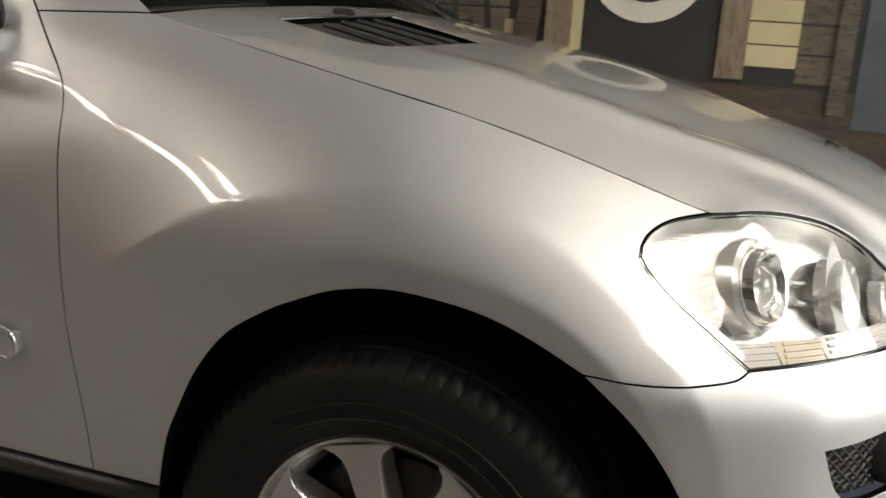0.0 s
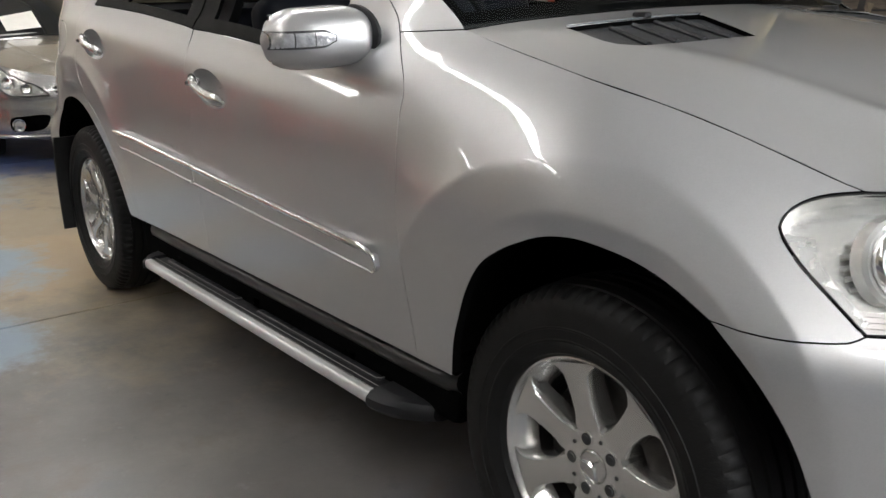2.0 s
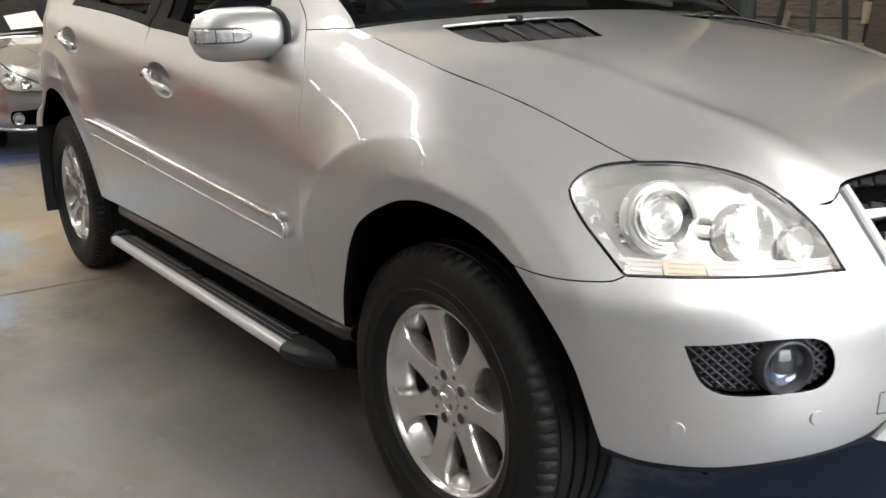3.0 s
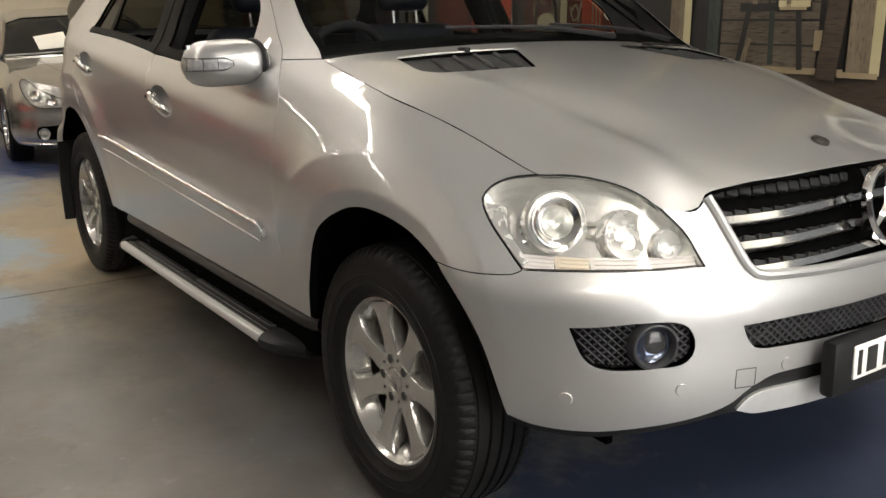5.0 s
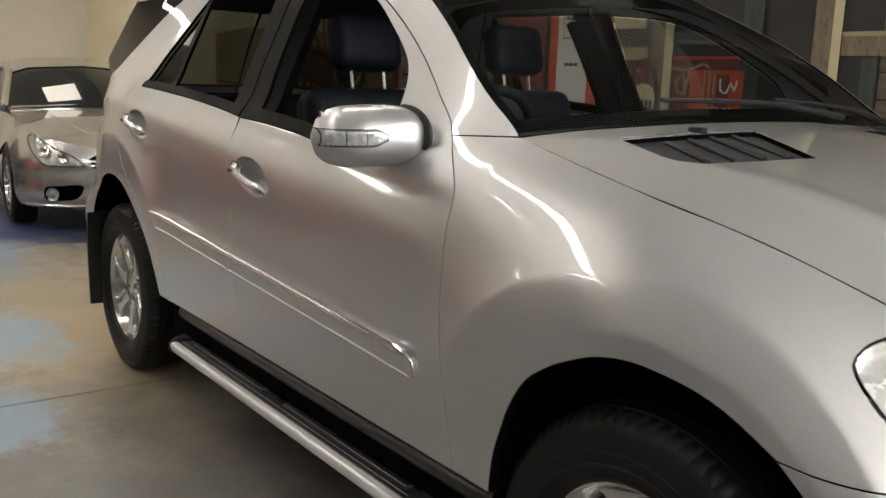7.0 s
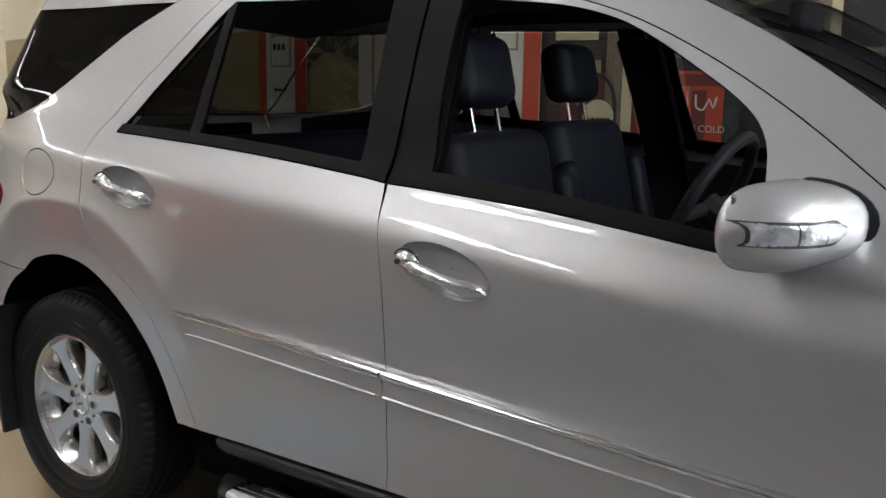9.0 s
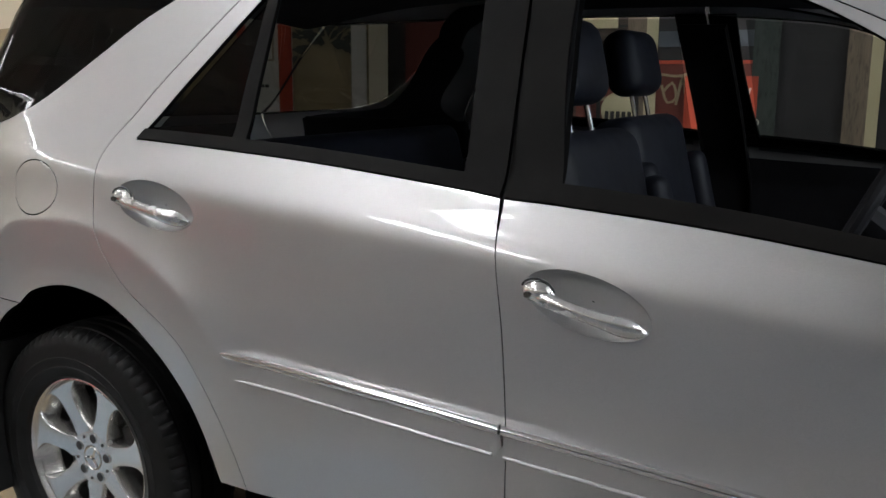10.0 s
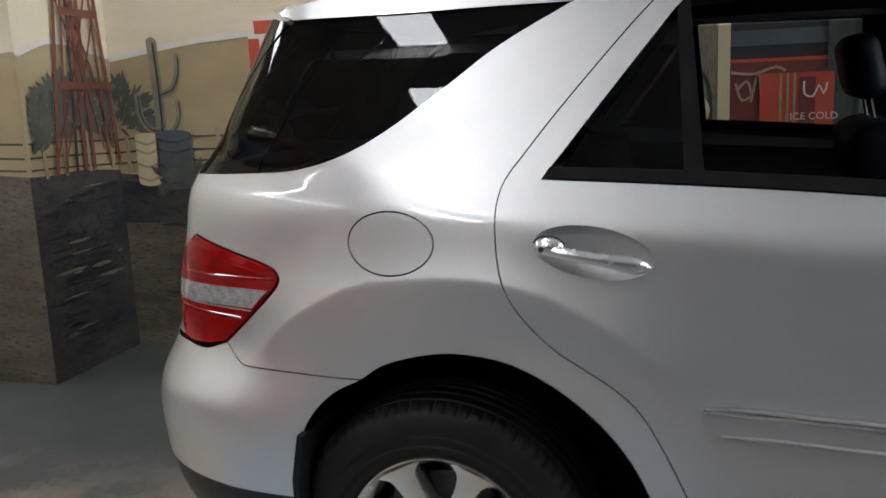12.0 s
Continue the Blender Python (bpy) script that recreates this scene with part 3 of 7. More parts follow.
# front wall out of view, with an assumed wide roller door opening that lights the nose
bm = bmesh.new()
box(bm, X1, X1 + 0.2, Y0, -2.4, 0, TOP)
box(bm, X1, X1 + 0.2, 1.3, 3.2, 0, TOP)
box(bm, X1, X1 + 0.2, -2.4, 1.3, 4.0, TOP)
tagged(part("wall_front", bm, HALLWALL, None), "assumed dim wall out of view, with a wide open roller door", "wall", kind="structure")
bm = bmesh.new()
box(bm, X1 + 0.5, X1 + 0.52, -5.0, 2.5, 1.95, 4.55)
tagged(part("backdrop", bm, glow("daylight_sky", (0.88, 0.94, 1.0), DOORWAY), None), "glowing panel as daylight sky outside the unseen roller door", "backdrop", kind="structure")
# lower panel added dimmer, to soften its reflection on the fender
bm = bmesh.new()
box(bm, X1 + 0.5, X1 + 0.52, -5.0, 2.5, 0, 1.945)
tagged(part("backdrop", bm, glow("daylight_yard", (0.92, 0.95, 1.0), YARD), None), "dimmer glowing panel as yard outside the unseen roller door", "backdrop", kind="structure")
# roof with translucent sheets between the purlins
bm = bmesh.new()
SHEETS = ((-9.9, -7.8), (-7.7, -5.4), (-5.3, -3.0), (-2.9, -1.5))
LIGHTS = [(-4.27, -3.93, c, d) for c, d in SHEETS[2:]] + [(-5.55, -5.10, c, d) for c, d in SHEETS[:2]] + [(-11.35, -10.95, c, d) for c, d in SHEETS[1:]]
# the three sheets nearest the mural are added to light bonnet, mural and saloon
LIGHTS += [(3.5, 4.4, c, d) for c, d in SHEETS[2:]] + [(x, x + w, -.5, 1.15) for x, w in ((2.3, .9), (-4.32, .35), (-8.9, .9))]
cuts = sorted({X0, X1, *[e for p in LIGHTS for e in p[:2]]})
for a, b in zip(cuts, cuts[1:]):
    y = Y0
    for c, d in sorted(p[2:] for p in LIGHTS if p[0] < (a + b) / 2 < p[1]):
        box(bm, a, b, y, c, TOP, TOP + 0.08)
        y = d
    box(bm, a, b, y, 3.2, TOP, TOP + 0.08)
for y in (-10.0, -7.79, -5.39, -2.99, -0.6, 1.2):
    box(bm, X0, X1, y, y + 0.07, TOP - 0.18, TOP - 0.002)
tagged(part("ceiling", bm, ROOFING, None), "grey steel sheet roof on purlins", "ceiling", kind="structure")
ROOFGLOW = glow("translucent_sheet", (1.0, 0.985, 0.96), SKYLIGHT)
for a, b, c, d in LIGHTS:
    bm = bmesh.new()
    box(bm, a + 0.004, b - 0.004, c + 0.004, d - 0.004, TOP + 0.02, TOP + 0.05)
    tagged(part("skylight", bm, ROOFGLOW, None), "translucent white roof sheet out of view, letting in daylight", "skylight", "roof skylights", "structure")
def facing(p, n, spin=0):
    """A pose at p whose -y axis points along n, z roughly up."""
    y = -Vector(n).normalized()
    x = y.cross(Vector((0, 0, 1))).normalized()
    z = x.cross(y)
    return Matrix.Translation(p) @ Matrix((x, y, z)).transposed().to_4x4() @ pose(0, 0, 0, 0, spin, 0)


# ---- silver off-roader ----
car = tagged(new("off_roader"), "silver four-wheel-drive wagon with alloy wheels parked on the concrete", "car")
SIDES = (False, True)


HOODGAP = [(.453, 1.189), (.276, 1.150), (.091, 1.112), (-.05, 1.081), (-.177, 1.047), (-.312, 1.009), (-.419, .980), (-.47, .968)]
LAMP_OUT = [(-.47, .968), (-.395, .957), (-.357, .938), (-.348, .912), (-.388, .870), (-.453, .822), (-.507, .782)]
LAMP_TOP = [(-.47, .968), (-.545, .972), (-.616, .971), (-.69, .963), (-.747, .951), (-.80, .931), (-.834, .912)]
LAMP_IN = [(-.834, .912), (-.868, .885), (-.893, .858), (-.92, .802)]
LAMP_LOW = [(-.92, .802), (-.767, .795), (-.647, .790), (-.507, .782)]
SEAM = [(-.507, .782), (-.487, .772), (-.44, .767), (-.371, .764), (-.283, .768)]
ARCH_FRONT_R = [(-.283, .768), (-.217, .800), (-.16, .823), (-.102, .838), (-.015, .848), (.06, .838), (.117, .816), (.16, .795), (.225, .75), (.282, .68), (.322, .607), (.350, .545), (.375, .45)]
ARCH_FRONT_F = [(-.283, .768), (-.34, .722), (-.382, .676), (-.425, .61), (-.455, .54), (-.485, .45)]
GAP_A = [(.505, .448), (.505, .531), (.522, .803), (.533, .99), (.538, 1.065), (.560, 1.105), (.637, 1.181)]
GAP_A_UP = [(.637, 1.181), (.683, 1.226), (.877, 1.362), (1.08, 1.475), (1.266, 1.551), (1.5, 1.605), (1.712, 1.623)]
GAP_B = [(1.660, .448), (1.650, .522), (1.641, .74), (1.650, .91), (1.674, 1.087), (1.676, 1.166)]
GAP_R = [(2.312, .445), (2.345, .55), (2.416, .71), (2.458, .778), (2.516, .828), (2.624, .898), (2.695, .97), (2.728, 1.031), (2.742, 1.10), (2.745, 1.18), (2.738, 1.225), (2.722, 1.256)]
GAP_R_UP = [(2.722, 1.256), (2.640, 1.363), (2.546, 1.477), (2.452, 1.585), (2.394, 1.640)]
GAP_TOP = [(2.394, 1.640), (2.18, 1.643), (1.9, 1.634), (1.724, 1.624)]
BELT_F = [(.872, 1.095), (.946, 1.103), (1.274, 1.140), (1.563, 1.161), (1.676, 1.166)]
BELT_R = [(1.684, 1.167), (1.753, 1.176), (2.115, 1.208), (2.45, 1.228), (2.655, 1.238)]
ARCH_REAR = [(2.395, .445), (2.425, .55), (2.465, .64), (2.519, .717), (2.571, .768), (2.631, .813), (2.718, .856), (2.82, .873), (2.9, .867), (3.0, .838), (3.061, .798)]
REARSEAM = [(3.061, .798), (3.229, .797), (3.36, .795), (3.412, .797), (3.475, .837)]
TAIL_SIDE = [(3.475, .837), (3.39, .905), (3.306, .978), (3.287, 1.006), (3.30, 1.026), (3.34, 1.040), (3.48, 1.065), (3.649, 1.090)]
QG_LOW = [(3.755, 1.236), (3.404, 1.249), (3.253, 1.260), (3.135, 1.288), (3.027, 1.339), (2.895, 1.430), (2.774, 1.519), (2.618, 1.606)]
GUTTER = [(2.618, 1.606), (2.58, 1.622), (2.534, 1.632), (2.46, 1.638), (2.394, 1.640)]
QG_TOP = [(2.618, 1.606), (2.793, 1.606), (3.007, 1.603), (3.314, 1.604)]

def at(s, z, off=0.0, mir=False):
    """A place on the body and the outward normal there."""
    n = normal_at(side, np.array([s]), np.array([z]))[0]
    p = side(s, z)
    if n @ (p - np.array((-1.4, 0, .7))) < 0:
        n = -n
    p = p + n * off
    k = (1, -1, 1) if mir else (1, 1, 1)
    return Vector(p * k), Vector(n * k)


HANDLES = {"front_door": (1.615, 1.022, 1.372, .970), "rear_door": (2.668, 1.112, 2.418, 1.070)}


def bowl(kind, r=1.0):
    """The oval of a handle's pressed bowl."""
    s0, z0, s1, z1 = HANDLES[kind]
    c, t, ln = ((s0 + s1) / 2, (z0 + z1) / 2), math.atan2(z0 - z1, s0 - s1), math.hypot(s0 - s1, z0 - z1)
    out = []
    for a in np.linspace(0, 2 * math.pi, 40, endpoint=False):
        u, v = ln * .485 * r * math.cos(a), .052 * r * math.sin(a) + .004
        out.append((c[0] + u * math.cos(t) - v * math.sin(t), c[1] + u * math.sin(t) + v * math.cos(t)))
    return out


for mir in SIDES:
    panel("front_fender", side, ring(curve(HOODGAP), curve(LAMP_OUT), curve(SEAM), curve(ARCH_FRONT_R), curve([(.375, .45), (.505, .448)]), curve(GAP_A), curve([(.637, 1.181), (.453, 1.189)])), PAINT, car, mirror=mir)
    # doors with their window frames
    fdoor = panel("front_door", side, ring(curve(GAP_A), curve(GAP_A_UP), curve([(1.712, 1.623), (1.715, 1.588)]), curve([(1.715, 1.588), (1.5, 1.572), (1.34, 1.553), (1.208, 1.514), (1.05, 1.428), (.925, 1.342), (.885, 1.275), (.872, 1.095)]), curve(BELT_F), curve(GAP_B[::-1]), curve([(1.660, .448), (.505, .448)])), PAINT, car, mirror=mir, holes=[bowl("front_door")], gap=0.0014)
    rdoor = panel("rear_door", side, ring(curve(GAP_B[:-1] + [(1.684, 1.167)]), curve(BELT_R), curve([(2.655, 1.238), (2.392, 1.578), (2.37, 1.600)]), curve([(2.37, 1.600), (1.73, 1.589)]), curve([(1.73, 1.589), (1.724, 1.624)]), curve(GAP_TOP[::-1]), curve(GAP_R_UP[::-1]), curve(GAP_R[::-1]), curve([(2.312, .445), (1.660, .448)])), PAINT, car, mirror=mir, holes=[bowl("rear_door")], gap=0.0014)
    cap = [(2.982 + .105 * math.cos(a), 1.108 + .070 * math.sin(a)) for a in np.linspace(0, 2 * math.pi, 48, endpoint=False)]
    quarter = panel("quarter_panel", side, ring(curve(GAP_R), curve(GAP_R_UP), curve(GUTTER[::-1]), curve(QG_LOW[::-1]), curve([(3.755, 1.236), (3.72, 1.16), (3.649, 1.090)]), curve(TAIL_SIDE[::-1]), curve(REARSEAM[::-1]), curve(ARCH_REAR[::-1]), curve([(2.395, .445), (2.312, .445)])), PAINT, car, mirror=mir, holes=[cap] if not mir else [])
    if not mir:
        panel("fuel_flap", side, cap, PAINT, quarter, gap=0.0036, step=0.02)
    # roof side above the doors, with the screen pillar
    panel("screen_pillar", side, ring(curve([(.637, 1.181), (.453, 1.189)]), curve([(.453, 1.189), (.571, 1.262), (.73, 1.374), (.88, 1.467), (1.023, 1.540), (1.2, 1.617), (1.40, 1.69)]), curve([(1.40, 1.69), (2.0, 1.715), (2.8, 1.70), (3.118, 1.668), (3.40, 1.628)]), curve([(3.40, 1.628), (3.314, 1.604)]), curve(QG_TOP[::-1]), curve(GUTTER), curve(GAP_TOP), curve([(1.724, 1.624), (1.712, 1.623)]), curve(GAP_A_UP[::-1])), PAINT, car, mirror=mir, label="silver screen pillar and roof side")
    # glass and black window trims
    panel("quarter_window", side, ring(curve(QG_LOW), curve(QG_TOP), curve([(3.314, 1.604), (3.445, 1.497), (3.579, 1.377), (3.69, 1.285), (3.755, 1.236)])), PRIVACY, car, "dark tinted rear quarter glass", mirror=mir, off=-0.004)
    if mir:  # near windows are wound down
        panel("front_window", side, ring(curve([(.885, 1.10), (.885, 1.275), (.925, 1.342), (1.05, 1.428), (1.208, 1.514), (1.34, 1.553), (1.5, 1.572), (1.60, 1.580)]), curve([(1.60, 1.580), (1.575, 1.15)]), curve([(1.575, 1.15), (.885, 1.10)])), SMOKE, fdoor, "lightly tinted door glass", mirror=mir, off=-0.016, lip=0)
    if mir:
        panel("rear_window", side, ring(curve([(1.80, 1.16), (2.34, 1.21)]), curve([(2.34, 1.21), (2.365, 1.600)]), curve([(2.365, 1.600), (1.82, 1.590)]), curve([(1.82, 1.590), (1.80, 1.16)])), SMOKE, rdoor, "lightly tinted door glass", mirror=mir, off=-0.016, lip=0)
    panel("rear_fixed_window", side, ring(curve([(2.36, 1.215), (2.64, 1.238)]), curve([(2.64, 1.238), (2.385, 1.580)]), curve([(2.385, 1.580), (2.36, 1.215)])), PRIVACY, rdoor, "dark fixed corner glass", mirror=mir, off=-0.014, lip=0)
    panel("belt_strip", side, ring(curve(BELT_F), curve([(1.676, 1.166), (1.676, 1.198)]), curve([(1.676, 1.198), (1.563, 1.197), (1.274, 1.174), (.946, 1.134), (.874, 1.125)]), curve([(.874, 1.125), (.872, 1.095)])), TRIM, fdoor, "black rubber window strip", mirror=mir, off=0.004, gap=0.001)
    panel("belt_strip", side, ring(curve(BELT_R), curve([(2.655, 1.238), (2.640, 1.262)]), curve([(2.640, 1.262), (2.45, 1.255), (2.115, 1.236), (1.753, 1.206), (1.684, 1.198)]), curve([(1.684, 1.198), (1.684, 1.167)])), TRIM, rdoor, "black rubber window strip", mirror=mir, off=0.004, gap=0.001)
    panel("pillar_trim", side, ring(curve([(1.570, 1.19), (1.612, 1.4), (1.630, 1.592)]), curve([(1.630, 1.592), (1.722, 1.594)]), curve([(1.722, 1.594), (1.676, 1.19)]), curve([(1.676, 1.19), (1.570, 1.19)])), TRIM, fdoor, "matt black door pillar cover", mirror=mir, off=0.002, gap=0.001)
    panel("pillar_trim", side, ring(curve([(1.684, 1.19), (1.728, 1.594)]), curve([(1.728, 1.594), (1.830, 1.597)]), curve([(1.830, 1.597), (1.80, 1.4), (1.772, 1.20)]), curve([(1.772, 1.20), (1.684, 1.19)])), TRIM, rdoor, "matt black door pillar cover", mirror=mir, off=0.002, gap=0.001)
    panel("window_bar", side, ring(curve([(2.325, 1.225), (2.362, 1.6)]), curve([(2.362, 1.6), (2.39, 1.584)]), curve([(2.39, 1.584), (2.368, 1.235)]), curve([(2.368, 1.235), (2.325, 1.225)])), TRIM, rdoor, "black upright window bar", mirror=mir, off=0.0, gap=0.001)
    # side mouldings: painted strip with a chrome top edge
    for nm, par, a, b in (("front", fdoor, .615, 1.640), ("rear", rdoor, 1.647, 2.327)):
        def mz(s):
            return .693 + (s - .62) * .0567
        tail_in = 0.0 if nm == "front" else 0.035
        strip = panel("side_moulding", side, ring(curve([(a + 0.012, mz(a) - .058), (b - tail_in, mz(b) - .062)]), curve([(b - tail_in, mz(b) - .062), (b, mz(b) - .012)]), curve([(b, mz(b) - .012), (a, mz(a) - .012)]), curve([(a, mz(a) - .012), (a - 0.004, mz(a) - .04), (a + 0.012, mz(a) - .058)])), PAINT, par, "silver side moulding", mirror=mir, off=0.012, gap=0.001, lip=0.014, fold=False)
        for nm2, dz, off, r, mat, lab in (("chrome_strip", -.004, .0125, .0105, CHROME, "bright chrome moulding strip"), ("lower_bead", -.0585, .0125, .0042, PAINT, "silver lower edge of the moulding")):
            bm = bmesh.new()
            ss = np.linspace(a + (.0 if dz > -.02 else .016), b - (.0 if dz > -.02 else tail_in), 26)
            rr = [r * (.35 + .65 * min(1, i / 2)) if (nm == "front") else r * (.4 + .6 * min(1, (25 - i) / 2)) for i in range(26)]
            way = [(q, mz(q) + dz) for q in ss]
            if nm == "front" and mat is CHROME:
                # the chrome turns down round the front end of the moulding
                way = [(a + .022, mz(a) - .0585), (a + .008, mz(a) - .053), (a + .001, mz(a) - .042), (a + .001, mz(a) - .024), (a + .008, mz(a) - .010)] + [w for w in way if w[0] > a + .03]
                rr = [.002, .0028, .0032, .0036, .005] + [r * .8] + [r] * (len(way) - 6)
            tube(bm, [at(q, z, off, mir)[0] for q, z in way], rr, 10)
            part(nm2, bm, mat, par, lab, sharp=60)
    # black sill below the doors
    bm = bmesh.new()
    kk = -1 if mir else 1
    loft(bm, [[(x, (y + d) * kk, z) for y, z in ((-.86, .436), (-.882, .434), (-.895, .425), (-.900, .411), (-.896, .395), (-.882, .382), (-.86, .376))] for x, d in ((-.40, .02), (-.43, .004), (-.50, 0), (-1.2, 0), (-2.0, 0), (-2.24, .004), (-2.30, .03))])
    part("sill", bm, SILL, car, "glossy black sill cover", sharp=60)
    # dark lining behind the skin, so that joints read black
    panel("door_lining", side, ring(curve([(.42, .50), (.42, 1.09)]), curve([(.42, 1.09), (1.6, 1.14), (2.70, 1.215)]), curve([(2.70, 1.215), (2.40, .50)]), curve([(2.40, .50), (.42, .50)])), CABIN, car, "dark inner door lining", mirror=mir, off=-0.05, step=0.08, lip=0)
    panel("roof_lining", side, ring(curve([(.70, 1.30), (1.0, 1.50), (1.3, 1.60), (2.36, 1.628), (2.60, 1.58), (2.70, 1.45)]), curve([(2.70, 1.45), (2.75, 1.56), (2.60, 1.66), (1.4, 1.66), (.70, 1.34)]), curve([(.70, 1.34), (.70, 1.30)])), CABIN, car, "dark inner roof frame lining", mirror=mir, off=-0.03, step=0.08, lip=0)
    panel("quarter_lining", side, ring(curve([(2.70, 1.215), (2.80, 1.30), (2.64, 1.50), (2.74, 1.56), (3.05, 1.30), (3.5, 1.235)]), curve([(3.5, 1.235), (3.5, .95)]), curve([(3.5, .95), (2.55, 1.0)]), curve([(2.55, 1.0), (2.70, 1.215)])), CABIN, car, "dark load bay lining", mirror=mir, off=-0.05, step=0.08, lip=0)

# ---- bonnet ----
VENTGREY = surface("grey_vent_mesh", (0.008, 0.0085, 0.010), (0.020, 0.021, 0.024), 30, (0.5, 0.65), 0, 0.8, 420)
gap3 = [side(s, z) for s, z in HOODGAP]
lead = [side(s, z) for s, z in LAMP_TOP[1:] + [(-.933, .905), (-.958, .928), (-1.0, .942), (-1.075, .952), (-1.25, .960), (S0, .964)]]
back = [(-.455 + .075 * (1 - (y / .80) ** 2), y, 1.190 + .036 * (1 - (y / .80) ** 2)) for y in np.linspace(-.70, 0, 6)]
inner = [(.624, 0, 1.004), (.45, 0, 1.062), (.25, 0, 1.118), (0, 0, 1.168), (-.2, 0, 1.198), (.45, -.40, 1.037), (.2, -.45, 1.107), (-.1, -.5, 1.165), (.35, -.58, 1.036), (.05, -.64, 1.121), (.52, -.5, 1.005), (-.3, -.62, 1.188), (.62, -.3, .995)]
know = [tuple(p) for p in gap3[1:]] + [tuple(p) for p in lead] + back + inner
know += [(a, -b, c) for a, b, c in know if abs(b) > 1e-6]
plate = plate_spline([k[:2] for k in know], [k[2] for k in know])


def crease(x, y):
    """The raised fold that runs along each side of the bonnet."""
    yc = .62 - .12 * smooth(x, -.3, .75)
    d = np.abs(y) - yc
    return .011 * np.exp(-(d / .042) ** 2) * smooth(x, -.36, .45) * (1 - .75 * smooth(x, .60, .80))


def bonnet(x, y):
    x, y = np.asarray(x, float), np.asarray(y, float)
    return np.stack([x, y, plate(x, y) + crease(x, y)], -1)


right_edge = curve([tuple(p[:2]) for p in gap3]) + curve([tuple(p[:2]) for p in [gap3[-1]] + lead])[1:]
left_edge = [(a, -b) for a, b in right_edge[::-1]][1:]
rear_edge = curve([(-.455, .80)] + [(a, -b) for a, b, c in back[:-1]] + [b[:2] for b in back[::-1]] + [tuple(gap3[0][:2])])
VENT = [(-.325, -.635), (-.285, -.232), (-.275, -.226), (-.062, -.335), (-.056, -.345), (-.112, -.605), (-.125, -.625), (-.165, -.648), (-.20, -.652)]
VENT = ring(*[curve([a, b]) for a, b in zip(VENT, VENT[1:] + VENT[:1])])
vents = [VENT, [(a, -b) for a, b in VENT]]
hood = panel("bonnet", bonnet, ring(right_edge, left_edge, rear_edge[1:-1]), PAINT, car, holes=vents, step=0.026, gap=0.0018, out=(0, 0, 0))
for k, v in enumerate(vents):
    tray = panel("bonnet_vent", bonnet, shrink(v, -0.006), VENTGREY, hood, "black plastic air vent grille", step=0.03, gap=0, off=-0.012, out=(0, 0, 0), lip=0.01)
    sg = 1 if k == 0 else -1
    # raised slats across the vent, leaning forwards
    for i in range(4):
        bm = bmesh.new()
        c = -.525 + .075 * i
        end = -.092 + (c - .075 + .345) * .215
        pts = [bonnet(xx, (c - (xx + .30) * .32) * sg) + (0, 0, -.0105) for xx in np.linspace(-.298 + .022 * (3 - i) * .1, end, 7)]
        tube(bm, pts, .0075, 6)
        part("vent_slat", bm, VENTGREY, tray)
    bm = bmesh.new()
    tube(bm, [bonnet(-.327 + .044 * f, (-.63 + .40 * f) * sg) + (0, 0, .0015) for f in np.linspace(0, 1, 8)], .0028, 6)
    part("vent_edge", bm, CHROME, tray, "thin bright vent edge")
bm = bmesh.new()
bp = bonnet(.624, 0.)
bn = normal_at(bonnet, np.array([.624]), np.array([0.]))[0]
lathe(bm, [(-.009, 0.0), (-.009, .012), (-.0075, .014), (-.009, .0165), (-.0085, .021), (-.004, .0225), (.004, .0225)], 28, facing(Vector(bp), Vector(bn if bn[2] > 0 else -bn)))
part("bonnet_badge", bm, IRON, hood, "small round metal badge")
# washer jets
for y in (-.40, .40):
    bm = bmesh.new()
    q = bonnet(-.315, y)
    box(bm, q[0] - .02, q[0] + .02, y - .012, y + .012, q[2] - .002, q[2] + .012, .005)
    part("washer_jet", bm, PLASTIC, hood)

# ---- nose ----
GR_SIDE = [(-.958, .928), (-.972, .905), (-1.000, .84), (-1.018, .795), (-1.032, .782), (-1.06, .776)]
NOSE_LOW = [(-.485, .45), (-.55, .436), (-.67, .438), (-.787, .455), (-.90, .475), (-.98, .50), (-1.03, .535), (-1.10, .56), (S0 + .001, .565)]
FOG = [(-.624, .676), (-.635, .650), (-.655, .612), (-.68, .594), (-.72, .588), (-.80, .594), (-.862, .602), (-.885, .622), (-.888, .655), (-.872, .684), (-.845, .696), (-.767, .694), (-.68, .682)]


bumpers = []
for mir in SIDES:
    bumper = panel("front_bumper", side, ring(curve(SEAM[::-1]), curve(LAMP_LOW[::-1]), curve(LAMP_IN[::-1]), curve([(-.834, .912), (-.88, .908), (-.925, .906), (-.958, .928)]), curve(GR_SIDE), curve([(-1.06, .776), (-1.2, .773), (S0 + .001, .771)]), curve([(S0 + .001, .771), (S0 + .001, .690)]), curve([(S0 + .001, .690), (-1.15, .686), (-.998, .678)]), curve([(-.998, .678), (-1.01, .650), (-1.03, .628), (-1.06, .622)]), curve([(-1.06, .622), (S0 + .001, .622)]), curve([(S0 + .001, .622), (S0 + .001, .565)]), curve(NOSE_LOW[::-1]), curve(ARCH_FRONT_F[::-1])), PAINT, car, holes=[curve(FOG + FOG[:1])[:-1]], mirror=mir, gap=0.0012)
    bumpers.append(bumper)


TAILCLEAR = surface("greyish_clear_lamp", (0.22, 0.20, 0.20), (0.42, 0.39, 0.38), 60, (0.12, 0.22), coat=1.0)

